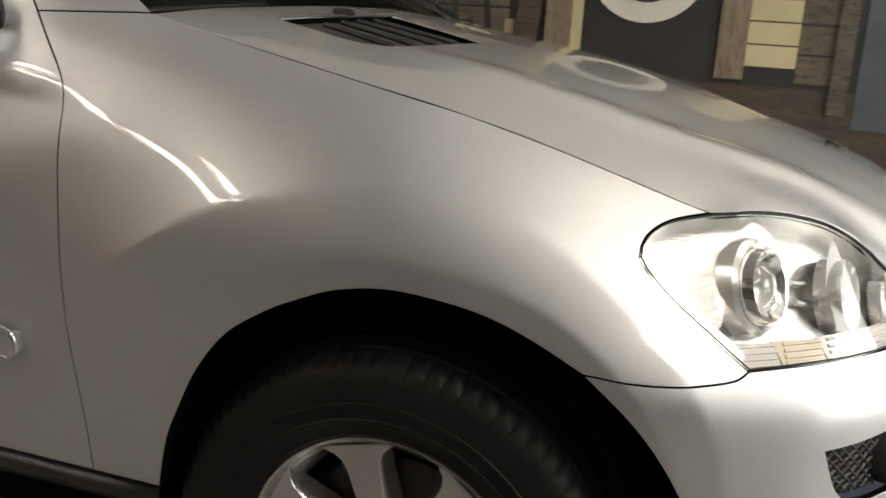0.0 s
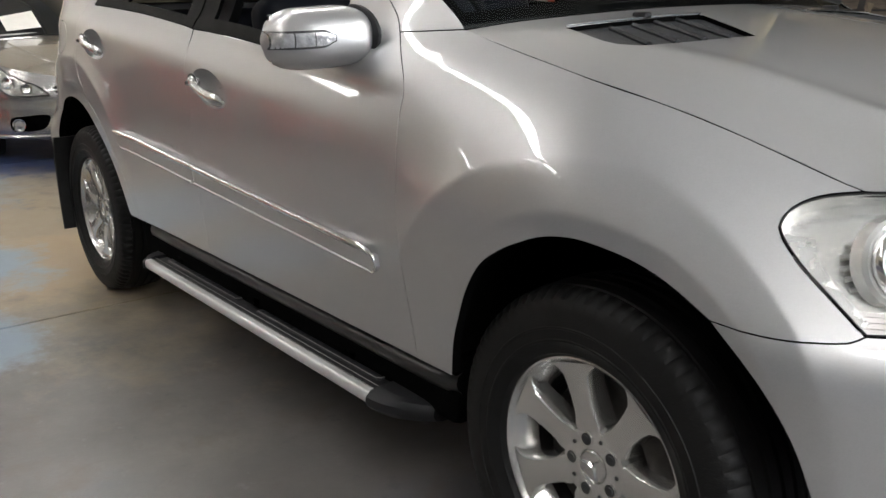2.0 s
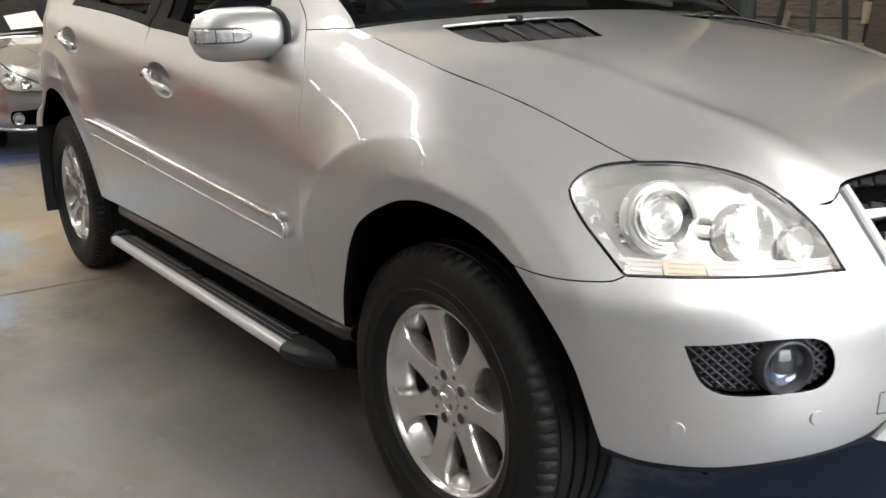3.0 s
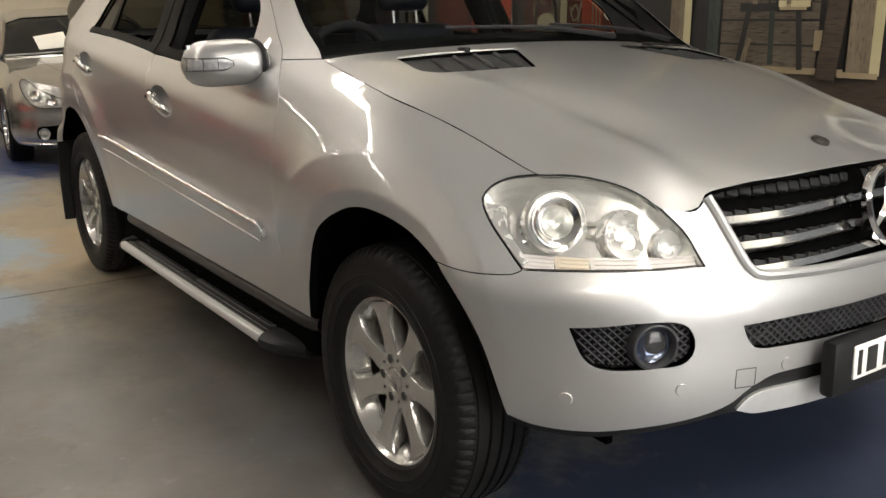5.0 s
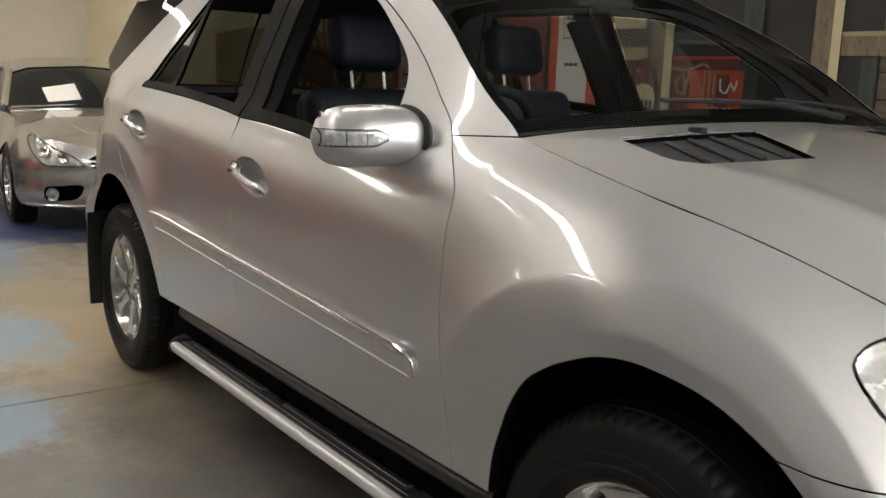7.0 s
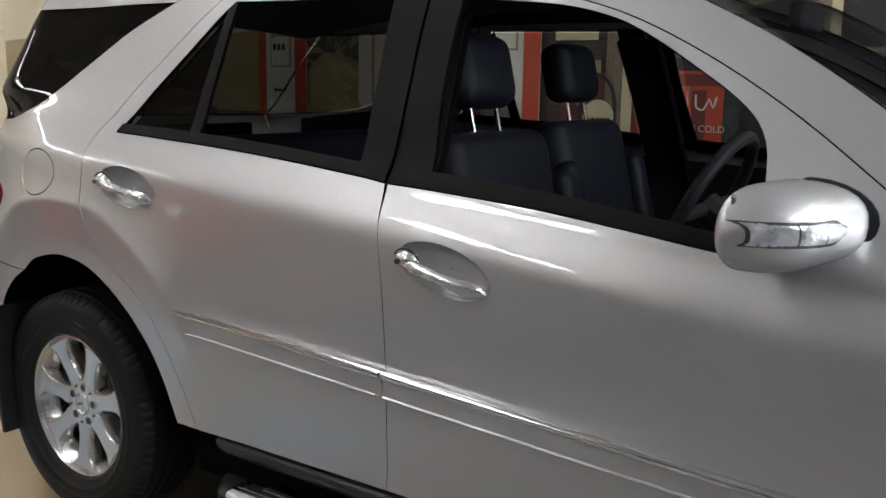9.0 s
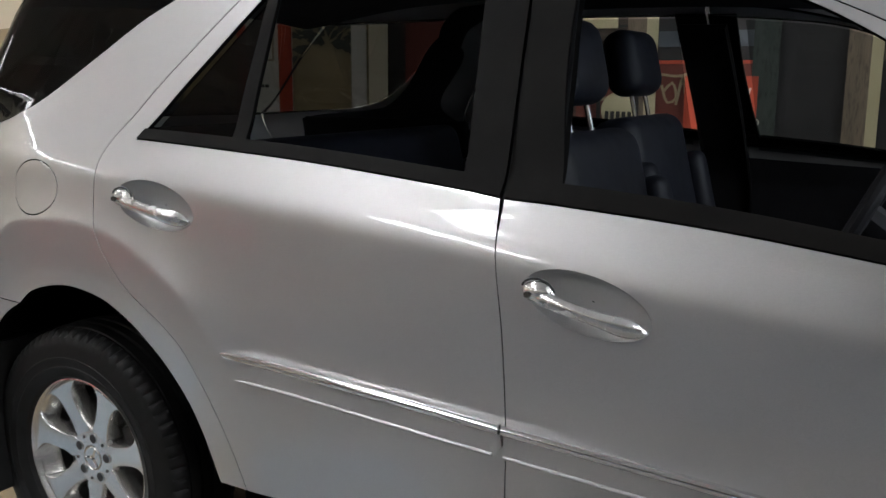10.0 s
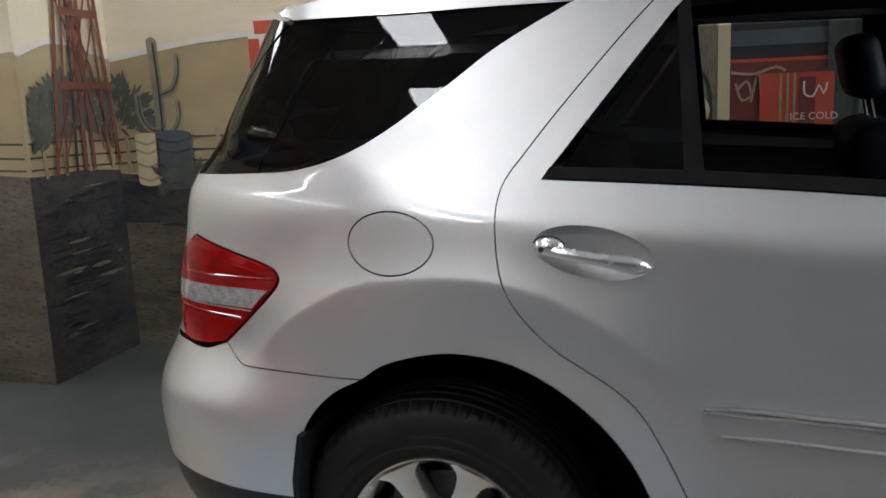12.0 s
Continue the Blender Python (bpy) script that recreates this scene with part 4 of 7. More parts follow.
FOGBOWL = surface("fog_lamp_bowl", (0.05, 0.06, 0.10), (0.24, 0.27, 0.36), 30, (0.1, 0.2), 0.8)


MESHGREY = surface("grey_black_mesh", (0.022, 0.022, 0.025), (0.036, 0.036, 0.041), 20, (0.4, 0.55), 0, 0.2, 400, spec=0.5)


def mesh_insert(name, outline, off, material, parent, label, mir, pitch=0.03, r=0.0028, lamp=None):
    """A recessed panel with a diamond mesh of thin bars on it."""
    back_ob = panel(name, side, shrink(outline, -0.004), PLASTIC, parent, label, mirror=mir, off=off - 0.012, gap=0, lip=0, step=0.03)
    bm = bmesh.new()
    o = np.array(outline)
    lo, hi = o.min(0), o.max(0)
    w, h = hi - lo
    for slope in (1, -1):
        for c in np.arange(lo[0] - h, hi[0] + h, pitch):
            line = [(c + slope * 1.25 * (z - lo[1] - h / 2), z) for z in np.arange(lo[1], hi[1], 0.008)]
            inside = within(o, line)
            if lamp:
                inside &= np.hypot(np.array(line)[:, 0] - lamp[0], np.array(line)[:, 1] - lamp[1]) > lamp[2]
            run = []
            for q, ok in zip(line + [(0, 0)], list(inside) + [False]):
                if ok:
                    run.append(at(q[0], q[1], off, mir)[0])
                elif run:
                    if len(run) > 1:
                        tube(bm, run, r, 4, False)
                    run = []
    part("diamond_mesh", bm, material, back_ob)
    return back_ob


def disc_lamp(name, p, n, profile, material, parent, label="", seg=32):
    bm = bmesh.new()
    lathe(bm, profile, seg, facing(p, n))
    return part(name, bm, material, parent, label)


LAMP = ring(curve(LAMP_OUT), curve(LAMP_LOW[::-1]), curve(LAMP_IN[::-1]), curve(LAMP_TOP[::-1]))
for mir in SIDES:
    bumper = bumpers[mir]
    fogline = curve(FOG + FOG[:1])[:-1]
    mesh_insert("fog_lamp_recess", fogline, -0.020, MESHGREY, bumper, "black mesh recess round the fog lamp", mir, 0.021, 0.0026, (-.803, .641, .048))
    p, n = at(-.803, .641, -0.016, mir)
    n = (n + Vector((.55, 0, 0))).normalized()
    fogl = disc_lamp("fog_lamp", p, n, [(.03, .053), (-.008, .053), (-.014, .050), (-.015, .046), (-.006, .040), (.004, .039)], MESHGREY, bumper, "round fog lamp in a black ring")
    disc_lamp("reflector", p, n, [(.020, 0), (.018, .02), (.010, .034), (.002, .041)], FOGBOWL, fogl)
    disc_lamp("lens", p, n, [(-.012, 0), (-.010, .02), (-.005, .034), (.002, .041)], LENS, fogl)
    low = ring(curve([(S0, .690), (-1.15, .686), (-.998, .678)]), curve([(-.998, .678), (-1.01, .650), (-1.03, .628), (-1.06, .622)]), curve([(-1.06, .622), (S0, .622)]), curve([(S0, .622), (S0, .690)]))
    mesh_insert("lower_intake", low, -0.018, MESHGREY, bumper, "black mesh lower intake", mir, 0.022)
    for s, z, r in ((-.622, .516, .014), (-.866, .546, .013), (-1.115, .580, .013)):
        p, n = at(s, z, 0.0, mir)
        disc_lamp("parking_sensor", p, n, [(-.003, 0), (-.003, r), (-.001, r + .0012), (.004, r + .0015)], PAINT, bumper, "round painted parking sensor", 20)
    if not mir:
        p, n = at(-1.012, .560, -0.0045)
        bm = bmesh.new()
        box(bm, -.024, .024, -.002, .006, -.021, .021, .0015, 1, facing(p, n))
        cover = part("tow_eye_cover", bm, PAINT, bumper, "square painted tow eye cover")
        bm = bmesh.new()
        k = facing(p, n)
        rim = [(-.024, -.021), (.024, -.021), (.024, .021), (-.024, .021), (-.024, -.021)]
        tube(bm, [k @ Vector((a, -.0048, b)) for a, b in rim], .0010, 4, False)
        part("cover_joint", bm, INK, cover)
    # head lamp: reflector housing, projectors, ribbed indicator, clear cover
    lampob = panel("head_lamp", side, LAMP, FLUTED, car, "large clear head lamp with twin reflectors", mirror=mir, off=-0.042, gap=0.0025, lip=-0.037, step=0.03, fold=False)
    panel("lens_cover", side, LAMP, LENS, lampob, "clear lamp cover", mirror=mir, off=0.001, gap=0.0025, step=0.03, lip=0)
    bm = bmesh.new()
    loop = [at(s, z, 0.0, mir)[0] for s, z in shrink(LAMP, 0.0026)]
    tube(bm, loop + loop[:1], 0.0013, 6, False)
    part("gasket", bm, PLASTIC, lampob, "black rubber lamp seal")
    # projector in stepped chrome rings, and a plain bowl beside it
    p, n = at(-.550, .884, -0.022, mir)
    n = (n * .6 + Vector((1, 0, -.05)) * .6).normalized()
    disc_lamp("outer_ring", p, n, [(.02, .050), (-.006, .056), (-.010, .064), (-.004, .070), (.02, .073)], REFLECTOR, lampob, "bright scalloped lamp ring")
    proj = disc_lamp("projector_ring", p, n, [(.02, .030), (-.014, .036), (-.022, .045), (-.024, .050), (-.018, .054), (.02, .056)], CHROME, lampob, "chrome projector ring")
    disc_lamp("projector_bowl", p, n, [(.02, 0), (.014, .018), (.0, .030), (-.012, .036)], REFLECTOR, proj)
    disc_lamp("projector_lens", p, n, [(-.026, 0), (-.023, .015), (-.014, .029), (-.002, .036)], LENS, proj)
    p, n = at(-.735, .868, -0.026, mir)
    n = (n * .55 + Vector((1, 0, -.05)) * .6).normalized()
    disc_lamp("main_beam_bowl", p, n, [(.016, 0), (.012, .020), (.0, .036), (-.014, .047), (-.017, .051), (-.010, .055), (.02, .056)], HOUSING, lampob, "round main beam bowl")
    disc_lamp("bulb_shield", p, n, [(-.014, 0), (-.012, .010), (.0, .014), (.016, .014)], REFLECTOR, lampob, seg=16)
    # stepped reflector ledges between the lamps
    for s0, s1, z in ((-.455, -.49, .905), (-.45, -.485, .890), (-.455, -.485, .875), (-.465, -.49, .860), (-.475, -.50, .845), (-.635, -.665, .892), (-.635, -.665, .868)):
        bm = bmesh.new()
        tube(bm, [at(q, z + .004 * math.sin(q * 60), -0.032, mir)[0] for q in np.linspace(s0, s1, 8)], .0048, 6)
        part("reflector_step", bm, REFLECTOR, lampob)
    for a, b, mat, lab in ((-.498, -.575, WHITELAMP, "fluted clear indicator lens"), (-.579, -.66, AMBER, "pale amber indicator lens"), (-.664, -.915, WHITELAMP, "ribbed clear indicator lens")):
        zl = lambda q: .786 + (-.5 - q) * .03
        ind = ring(curve([(a, zl(a)), (b, zl(b))]), curve([(b, zl(b)), (b + .008, zl(b) + .031)]), curve([(b + .008, zl(b) + .031), (a + .016, zl(a) + .033)]), curve([(a + .016, zl(a) + .033), (a, zl(a))]))
        io = panel("indicator", side, ind, mat, lampob, lab, mirror=mir, off=-0.022, gap=0.001, step=0.02, lip=0.015, fold=False)
        for k in range(4):
            bm = bmesh.new()
            tube(bm, [at(q, zl(q) + .005 + .0075 * k, -0.021, mir)[0] for q in np.linspace(a - .004, b + .006, 6)], .0028, 5)
            part("indicator_rib", bm, mat, io)
    # small position lamp towards the grille, in its own bright cup
    p, n = at(-.845, .848, -0.020, mir)
    n = (n * .55 + Vector((1, 0, -.05)) * .6).normalized()
    cup = disc_lamp("position_lamp", p, n, [(.012, 0), (.010, .012), (.0, .024), (-.008, .030), (-.004, .034), (.014, .035)], HOUSING, lampob, "small round position lamp", 24)
    disc_lamp("position_bulb", p, n, [(-.008, 0), (-.006, .006), (.004, .009), (.012, .009)], LENS, cup, seg=14)
    side_lens = ring(curve([(-.352, .910), (-.388, .868), (-.500, .790)]), curve([(-.500, .790), (-.515, .800), (-.43, .868), (-.41, .905)]), curve([(-.41, .905), (-.352, .910)]))
    panel("side_reflector", side, side_lens, HOUSING, lampob, "plain silver inner lamp cheek", mirror=mir, off=-0.010, gap=0.003, step=0.02, lip=0.02, fold=False)

# grille: dark recess, three bright bars, large ring badge
GRILLE = ring(curve(GR_SIDE), curve([(-1.06, .776), (-1.2, .773), (S0, .771)]), curve([(S0, .771), (S0, .962)]), curve([(S0, .962), (-1.25, .958), (-1.075, .950), (-1.0, .940), (-.958, .928)]))
for mir in SIDES:
    g = panel("grille", side, GRILLE, VOID, car, "black radiator grille with bright bars", mirror=mir, off=-0.05, gap=-0.002, lip=-0.045, step=0.05, fold=False)
    bm = bmesh.new()
    loop = [at(s, z, 0.0, mir)[0] for s, z in curve([(-.962, .930)] + [(s - .004, z) for s, z in GR_SIDE[1:]] + [(-1.06, .776), (-1.2, .773), (S0, .771)])]
    tube(bm, loop, 0.012, 10)
    part("grille_surround", bm, PAINT, g, "silver grille surround")
    for k, zc in enumerate((.935, .885, .835, .788)):
        a0 = -1.0 - .12 * (.93 - zc) + .02
        bm = bmesh.new()
        rows = []
        for s in np.linspace(a0, S0, 14):
            p, n = at(s, zc + .012 * smooth(s, -1.0, S0), -0.022, mir)
            up = Vector((0, 0, 1))
            rows.append([p + n * .016 - up * .006, p + n * .006 + up * .012, p - n * .02 + up * .018, p - n * .02 - up * .018, p + n * .014 - up * .010])
        if k:
            loft(bm, rows, True, True)
            part("grille_bar", bm, CHROME if k < 4 else PLASTIC, g, "bright grille bar")
        # louvres above each bar
        for s in np.arange(a0 - .03, S0, -.042):
            bm = bmesh.new()
            p, n = at(s, zc - .002, -0.028, mir)
            q, m2 = at(s - .02, zc + .030, -0.035, mir)
            box(bm, -.016, .016, -.004, .012, -.012, .012, .002, 1, facing((p + q) / 2, n, 12))
            part("grille_louvre", bm, PLASTIC, g)
star_p, star_n = at(S0, .862, 0.03)
star_n = Vector((.95, 0, .25)).normalized()
badge = disc_lamp("ring_badge", star_p, star_n, [(.012, .082), (-.004, .080), (-.010, .086), (-.010, .092), (-.002, .098), (.012, .096)], CHROME, g, "large chrome ring badge", 48)
bm = bmesh.new()
for a in (90, 210, 330):
    b2 = bmesh.new()
    rows = []
    for r, w in ((0.0, .020), (.03, .013), (.06, .006), (.084, .002)):
        rows.append([(-w, .0, r), (0, -.009, r), (w, .0, r), (0, .004, r)])
    loft(b2, rows, True, True)
    b2.transform(facing(star_p, star_n) @ pose(0, 0, 0, 0, a - 90, 0))
    join(bm, b2)
part("badge_star", bm, CHROME, badge)

# number plate on a black holder, its characters as plain bars
holder_m = facing(Vector((.905, -.02, .575)), Vector((1, 0, 0.03)))
bm = bmesh.new()
box(bm, -.30, .30, -.010, .03, -.075, .055, .014, 2, holder_m)
plate_holder = part("plate_holder", bm, PLASTIC, car, "black plastic number plate holder")
bm = bmesh.new()
box(bm, -.235, .235, -.016, -.008, -.042, .036, .004, 2, holder_m)
plate_ob = part("number_plate", bm, PAPER, plate_holder, "white number plate")
for i, w in enumerate((.012, .030, .030, .030, .030, .030, .030)):
    x = -.224 + (0 if i == 0 else .036 + (i - 1) * .066)
    bm = bmesh.new()
    box(bm, x, x + w * 1.35, -.0175, -.015, -.032, .026, .001, 1, holder_m)
    part("plate_bar", bm, INK, plate_ob)

# black chin below the bumper and bright skid plate
for mir in SIDES:
    panel("chin", side, ring(curve(NOSE_LOW), curve([(S0 + .001, .565), (S0 + .001, .475)]), curve([(S0 + .001, .475), (-1.0, .470), (-.90, .452), (-.787, .431), (-.67, .413), (-.55, .411), (-.478, .425)]), curve([(-.478, .425), (-.485, .45)])), PLASTIC, car, "black plastic chin below the bumper", mirror=mir, off=-0.014, gap=0.0, lip=0.04, fold=False)
    panel("skid_plate", side, ring(curve([(-1.0, .478), (-1.03, .510), (-1.08, .524), (S0 + .001, .528)]), curve([(S0 + .001, .528), (S0 + .001, .466)]), curve([(S0 + .001, .466), (-1.06, .462), (-1.0, .478)])), SATIN, car, "brushed metal skid plate", mirror=mir, off=-0.004, gap=0.003, lip=0.03, fold=False)

# ---- windscreen, cowl, roof, tail ----
PIL = [(.453, 1.189), (.571, 1.262), (.73, 1.374), (.88, 1.467), (1.023, 1.540), (1.2, 1.617), (1.40, 1.69)]
pil3 = [Vector(side(s, z)) for s, z in curve(PIL, 0.04)]


def across(edge, bow, crown, n=25, shift=(0, 0, 0)):
    """Rows from the right edge to the left one, bowed forwards and upwards."""
    rows = []
    for i, e in enumerate(edge):
        b = bow[i] if isinstance(bow, (list, tuple, np.ndarray)) else bow
        c = crown[i] if isinstance(crown, (list, tuple, np.ndarray)) else crown
        rows.append([(e[0] + b * (1 - u * u) + shift[0], e[1] * -u, e[2] + c * (1 - u * u) + shift[2]) for u in np.linspace(-1, 1, n)])
    return rows


bm = bmesh.new()
loft(bm, across(pil3, np.linspace(.075, .10, len(pil3)), np.linspace(.036, .05, len(pil3)), shift=(-.004, 0, -.004)))
part("windscreen", bm, SCREEN, car, "clear laminated windscreen").visible_shadow = False
# black band round the screen
bm = bmesh.new()
rows = across(pil3, np.linspace(.075, .10, len(pil3)), np.linspace(.036, .05, len(pil3)), 51, (-.007, 0, -.006))
loft(bm, [r[:2] for r in rows])
loft(bm, [r[-2:] for r in rows])
loft(bm, rows[:3])
loft(bm, rows[-2:])
part("screen_band", bm, VOID, car, "black border of the windscreen")
bm = bmesh.new()
rows = []
for u in np.linspace(-1, 1, 25):
    q = 1 - u * u
    rows.append([(-.475 + .072 * q, .80 * u, 1.195 + .034 * q), (-.452 + .075 * q, .80 * u, 1.172 + .034 * q), (-.40 + .075 * q, .79 * u, 1.12 + .03 * q)])
loft(bm, rows)
part("cowl", bm, PLASTIC, car, "black cowl panel under the windscreen")
# wipers lying along the base of the screen
for y0, y1, dx in ((.30, -.38, 0), (.62, .04, .0)):
    bm = bmesh.new()

    def on_screen(y, up):
        q = 1 - (y / .8) ** 2
        return Vector((-.47 - up * .9 + .075 * q + .02, y, 1.20 + up * .6 + .036 * q + .012))
    tube(bm, [on_screen(y0, -.005), on_screen(y0 * .6 + y1 * .4, .035), on_screen(y1 * .75 + y0 * .25, .05)], [.010, .007, .005], 8)
    tube(bm, [on_screen(y0 * .75 + y1 * .25, .035), on_screen((y0 + y1) / 2, .042), on_screen(y1, .055)], .0055, 6)
    part("wiper", bm, PLASTIC, car, "black windscreen wiper")
bm = bmesh.new()
rim = [Vector(side(s, z)) for s, z in curve([(1.40, 1.69), (2.0, 1.715), (2.8, 1.70), (3.118, 1.668), (3.40, 1.628)], 0.06)]
k = np.linspace(0, 1, len(rim))
loft(bm, across(rim, .10 * (1 - k) - .22 * k, .05 + .02 * np.sin(k * math.pi), 33))
part("roof", bm, PAINT, car, "silver steel roof")
bm = bmesh.new()
loft(bm, across([r + Vector((0, 0, -.05)) for r in rim], .0, .03, 13))
part("headliner", bm, HEADLINER, car, "dark grey headliner")
for mir in SIDES:
    kk = -1 if mir else 1
    bm = bmesh.new()
    base = [side(s, z) for s, z in ((1.5, 1.712), (1.56, 1.713), (2.2, 1.715), (2.85, 1.70), (3.0, 1.685), (3.1, 1.672))]
    hs = (.0, .035, .055, .045, .025, -.005)
    tube(bm, curve([(p[0], (p[1] + .045) * kk, p[2] + h + .008) for p, h in zip(base, hs)], 0.05), 0.014, 8)
    part("roof_rail", bm, PLASTIC, car, "black roof rail")
# tail: lamps, bumper, tailgate
TAIL_BACK = [(3.649, 1.090), (3.73, 1.05), (3.775, .99), (3.78, .92), (3.76, .86), (3.68, .822), (3.56, .822), (3.475, .837)]
for mir in SIDES:
    tl = panel("tail_lamp", side, ring(curve(TAIL_SIDE), curve(TAIL_BACK)), RED, car, "red tail lamp with a clear middle band", mirror=mir, off=0.006, gap=0.003, lip=0.03, step=0.025, fold=False)
    panel("clear_band", side, ring(curve([(3.372, .926), (3.304, .985)]), curve([(3.304, .985), (3.776, .972)]), curve([(3.776, .972), (3.778, .915)]), curve([(3.778, .915), (3.372, .926)])), TAILCLEAR, tl, "clear ribbed lamp band", mirror=mir, off=0.009, gap=0.006, lip=0.01, step=0.02, fold=False)
    bm = bmesh.new()
    for i in range(6):
        z0 = .926 + i * .0095
        tube(bm, [at(s, z0 + (s - 3.4) * -.012, 0.010, mir)[0] for s in np.linspace(3.375 - i * .010, 3.768, 12)], 0.0022, 4)
    part("lamp_rib", bm, TAILCLEAR, tl)
    bm = bmesh.new()
    tube(bm, [at(s, .968 + (s - 3.4) * -.03 + .035, 0.008, mir)[0] for s in np.linspace(3.30, 3.76, 14)], 0.003, 6)
    tube(bm, [at(s, .905, 0.008, mir)[0] for s in np.linspace(3.41, 3.77, 14)], 0.003, 6)
    part("lamp_ridge", bm, RED, tl)
    # darker lamp cells above and below the band
    for lo, hi in (([(3.412, .897), (3.475, .848), (3.56, .836), (3.66, .836)], [(3.66, .836), (3.735, .868), (3.745, .890), (3.412, .897)]), ([(3.318, 1.014), (3.40, 1.010), (3.70, 1.000)], [(3.70, 1.000), (3.70, 1.04), (3.63, 1.066), (3.49, 1.044), (3.318, 1.014)])):
        panel("lamp_cell", side, ring(curve(lo), curve(hi)), DEEPRED, tl, "deep red lamp cell", mirror=mir, off=0.0085, gap=0.004, lip=0.004, step=0.02, fold=False)
    panel("rear_bumper", side, ring(curve(REARSEAM), curve([(3.475, .837), (3.56, .812), (3.68, .812), (3.85, .80), (S1 - .001, .79)]), curve([(S1 - .001, .79), (S1 - .001, .50)]), curve([(S1 - .001, .50), (3.7, .50), (3.45, .485), (3.245, .48)]), curve([(3.245, .48), (3.235, .60), (3.20, .69), (3.14, .755), (3.061, .798)])), PAINT, car, mirror=mir)
    panel("rear_chin", side, ring(curve([(3.245, .48), (3.45, .485), (3.7, .50), (S1 - .001, .50)]), curve([(S1 - .001, .50), (S1 - .001, .34)]), curve([(S1 - .001, .34), (3.5, .33), (3.27, .34)]), curve([(3.27, .34), (3.245, .48)])), PLASTIC, car, "black plastic lower rear bumper", mirror=mir, off=-0.008, gap=0)
    panel("tailgate", side, ring(curve([(3.649, 1.090), (3.72, 1.16), (3.76, 1.234)]), curve([(3.76, 1.234), (S1 - .001, 1.24)]), curve([(S1 - .001, 1.24), (S1 - .001, .80)]), curve([(S1 - .001, .80), (3.85, .81), (3.69, .822)]), curve([(3.69, .822), (3.765, .86), (3.785, .92), (3.78, .99), (3.735, 1.055), (3.649, 1.090)])), PAINT, car, mirror=mir)
    panel("rear_screen", side, ring(curve([(3.76, 1.238), (3.69, 1.287), (3.579, 1.379), (3.445, 1.499), (3.33, 1.600)]), curve([(3.33, 1.600), (3.42, 1.618), (S1 - .001, 1.62)]), curve([(S1 - .001, 1.62), (S1 - .001, 1.24)]), curve([(S1 - .001, 1.24), (3.76, 1.238)])), PRIVACY, car, "dark tinted tailgate glass", mirror=mir, off=-0.003)
    # mud flap behind each rear wheel
    bm = bmesh.new()
    kk = -1 if mir else 1
    rows = []
    for z, x, w in ((.66, -3.215, .0), (.55, -3.235, .0), (.42, -3.235, .004), (.30, -3.225, .008), (.235, -3.215, .01)):
        rows.append([(x - .008, -.955 * kk, z), (x - .008, -.70 * kk, z), (x + .008, -.70 * kk, z), (x + .008, -.955 * kk, z)])
    loft(bm, rows, True, True)
    part("mud_flap", bm, RUBBER, car, "black rubber mud flap")

# ---- arches, underside, cabin ----
for mir in SIDES:
    kk = -1 if mir else 1
    for cx, lip_pts in ((0.06, ARCH_FRONT_R[::-1] + ARCH_FRONT_F[1:]), (-2.82, ARCH_REAR + [(3.14, .755), (3.20, .69), (3.235, .60), (3.245, .48)])):
        edge = curve(lip_pts, 0.04)
        bm = bmesh.new()
        rows = []
        for s, z in edge:
            p = at(s, z, -0.004, mir)[0]
            q = Vector((p.x, p.y + .035 * kk, p.z))
            rows.append([p, Vector((p.x, p.y + .02 * kk, p.z + .004)), Vector((cx + (p.x - cx) * 1.06, q.y, z + .03)), Vector((cx + (p.x - cx) * 1.06, -.55 * kk, z + .03))])
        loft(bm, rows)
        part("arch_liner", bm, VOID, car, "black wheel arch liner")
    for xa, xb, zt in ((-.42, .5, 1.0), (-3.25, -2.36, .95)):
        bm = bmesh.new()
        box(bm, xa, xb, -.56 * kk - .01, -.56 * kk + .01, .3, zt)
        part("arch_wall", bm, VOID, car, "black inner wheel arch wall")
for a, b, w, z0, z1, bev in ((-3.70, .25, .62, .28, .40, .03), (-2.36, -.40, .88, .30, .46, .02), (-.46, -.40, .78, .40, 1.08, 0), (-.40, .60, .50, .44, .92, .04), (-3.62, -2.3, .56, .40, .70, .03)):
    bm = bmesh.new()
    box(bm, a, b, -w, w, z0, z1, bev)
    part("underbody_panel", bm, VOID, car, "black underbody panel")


CELLFRAME = surface("indicator_frame", (0.07, 0.07, 0.072), (0.11, 0.11, 0.11), 40, (0.15, 0.25), 0.4, coat=1.0)
MIRRORCELL = surface("faceted_clear_cell", (0.46, 0.46, 0.48), (0.80, 0.80, 0.81), 60, (0.10, 0.2), 0.5, 1.0, 90, coat=1.0)

# rim barrel coloured near black for the shade behind the spokes
BARREL = surface("shaded_rim_barrel", (0.006, 0.006, 0.006), (0.018, 0.017, 0.016), 14, (0.6, 0.8), 0.2)
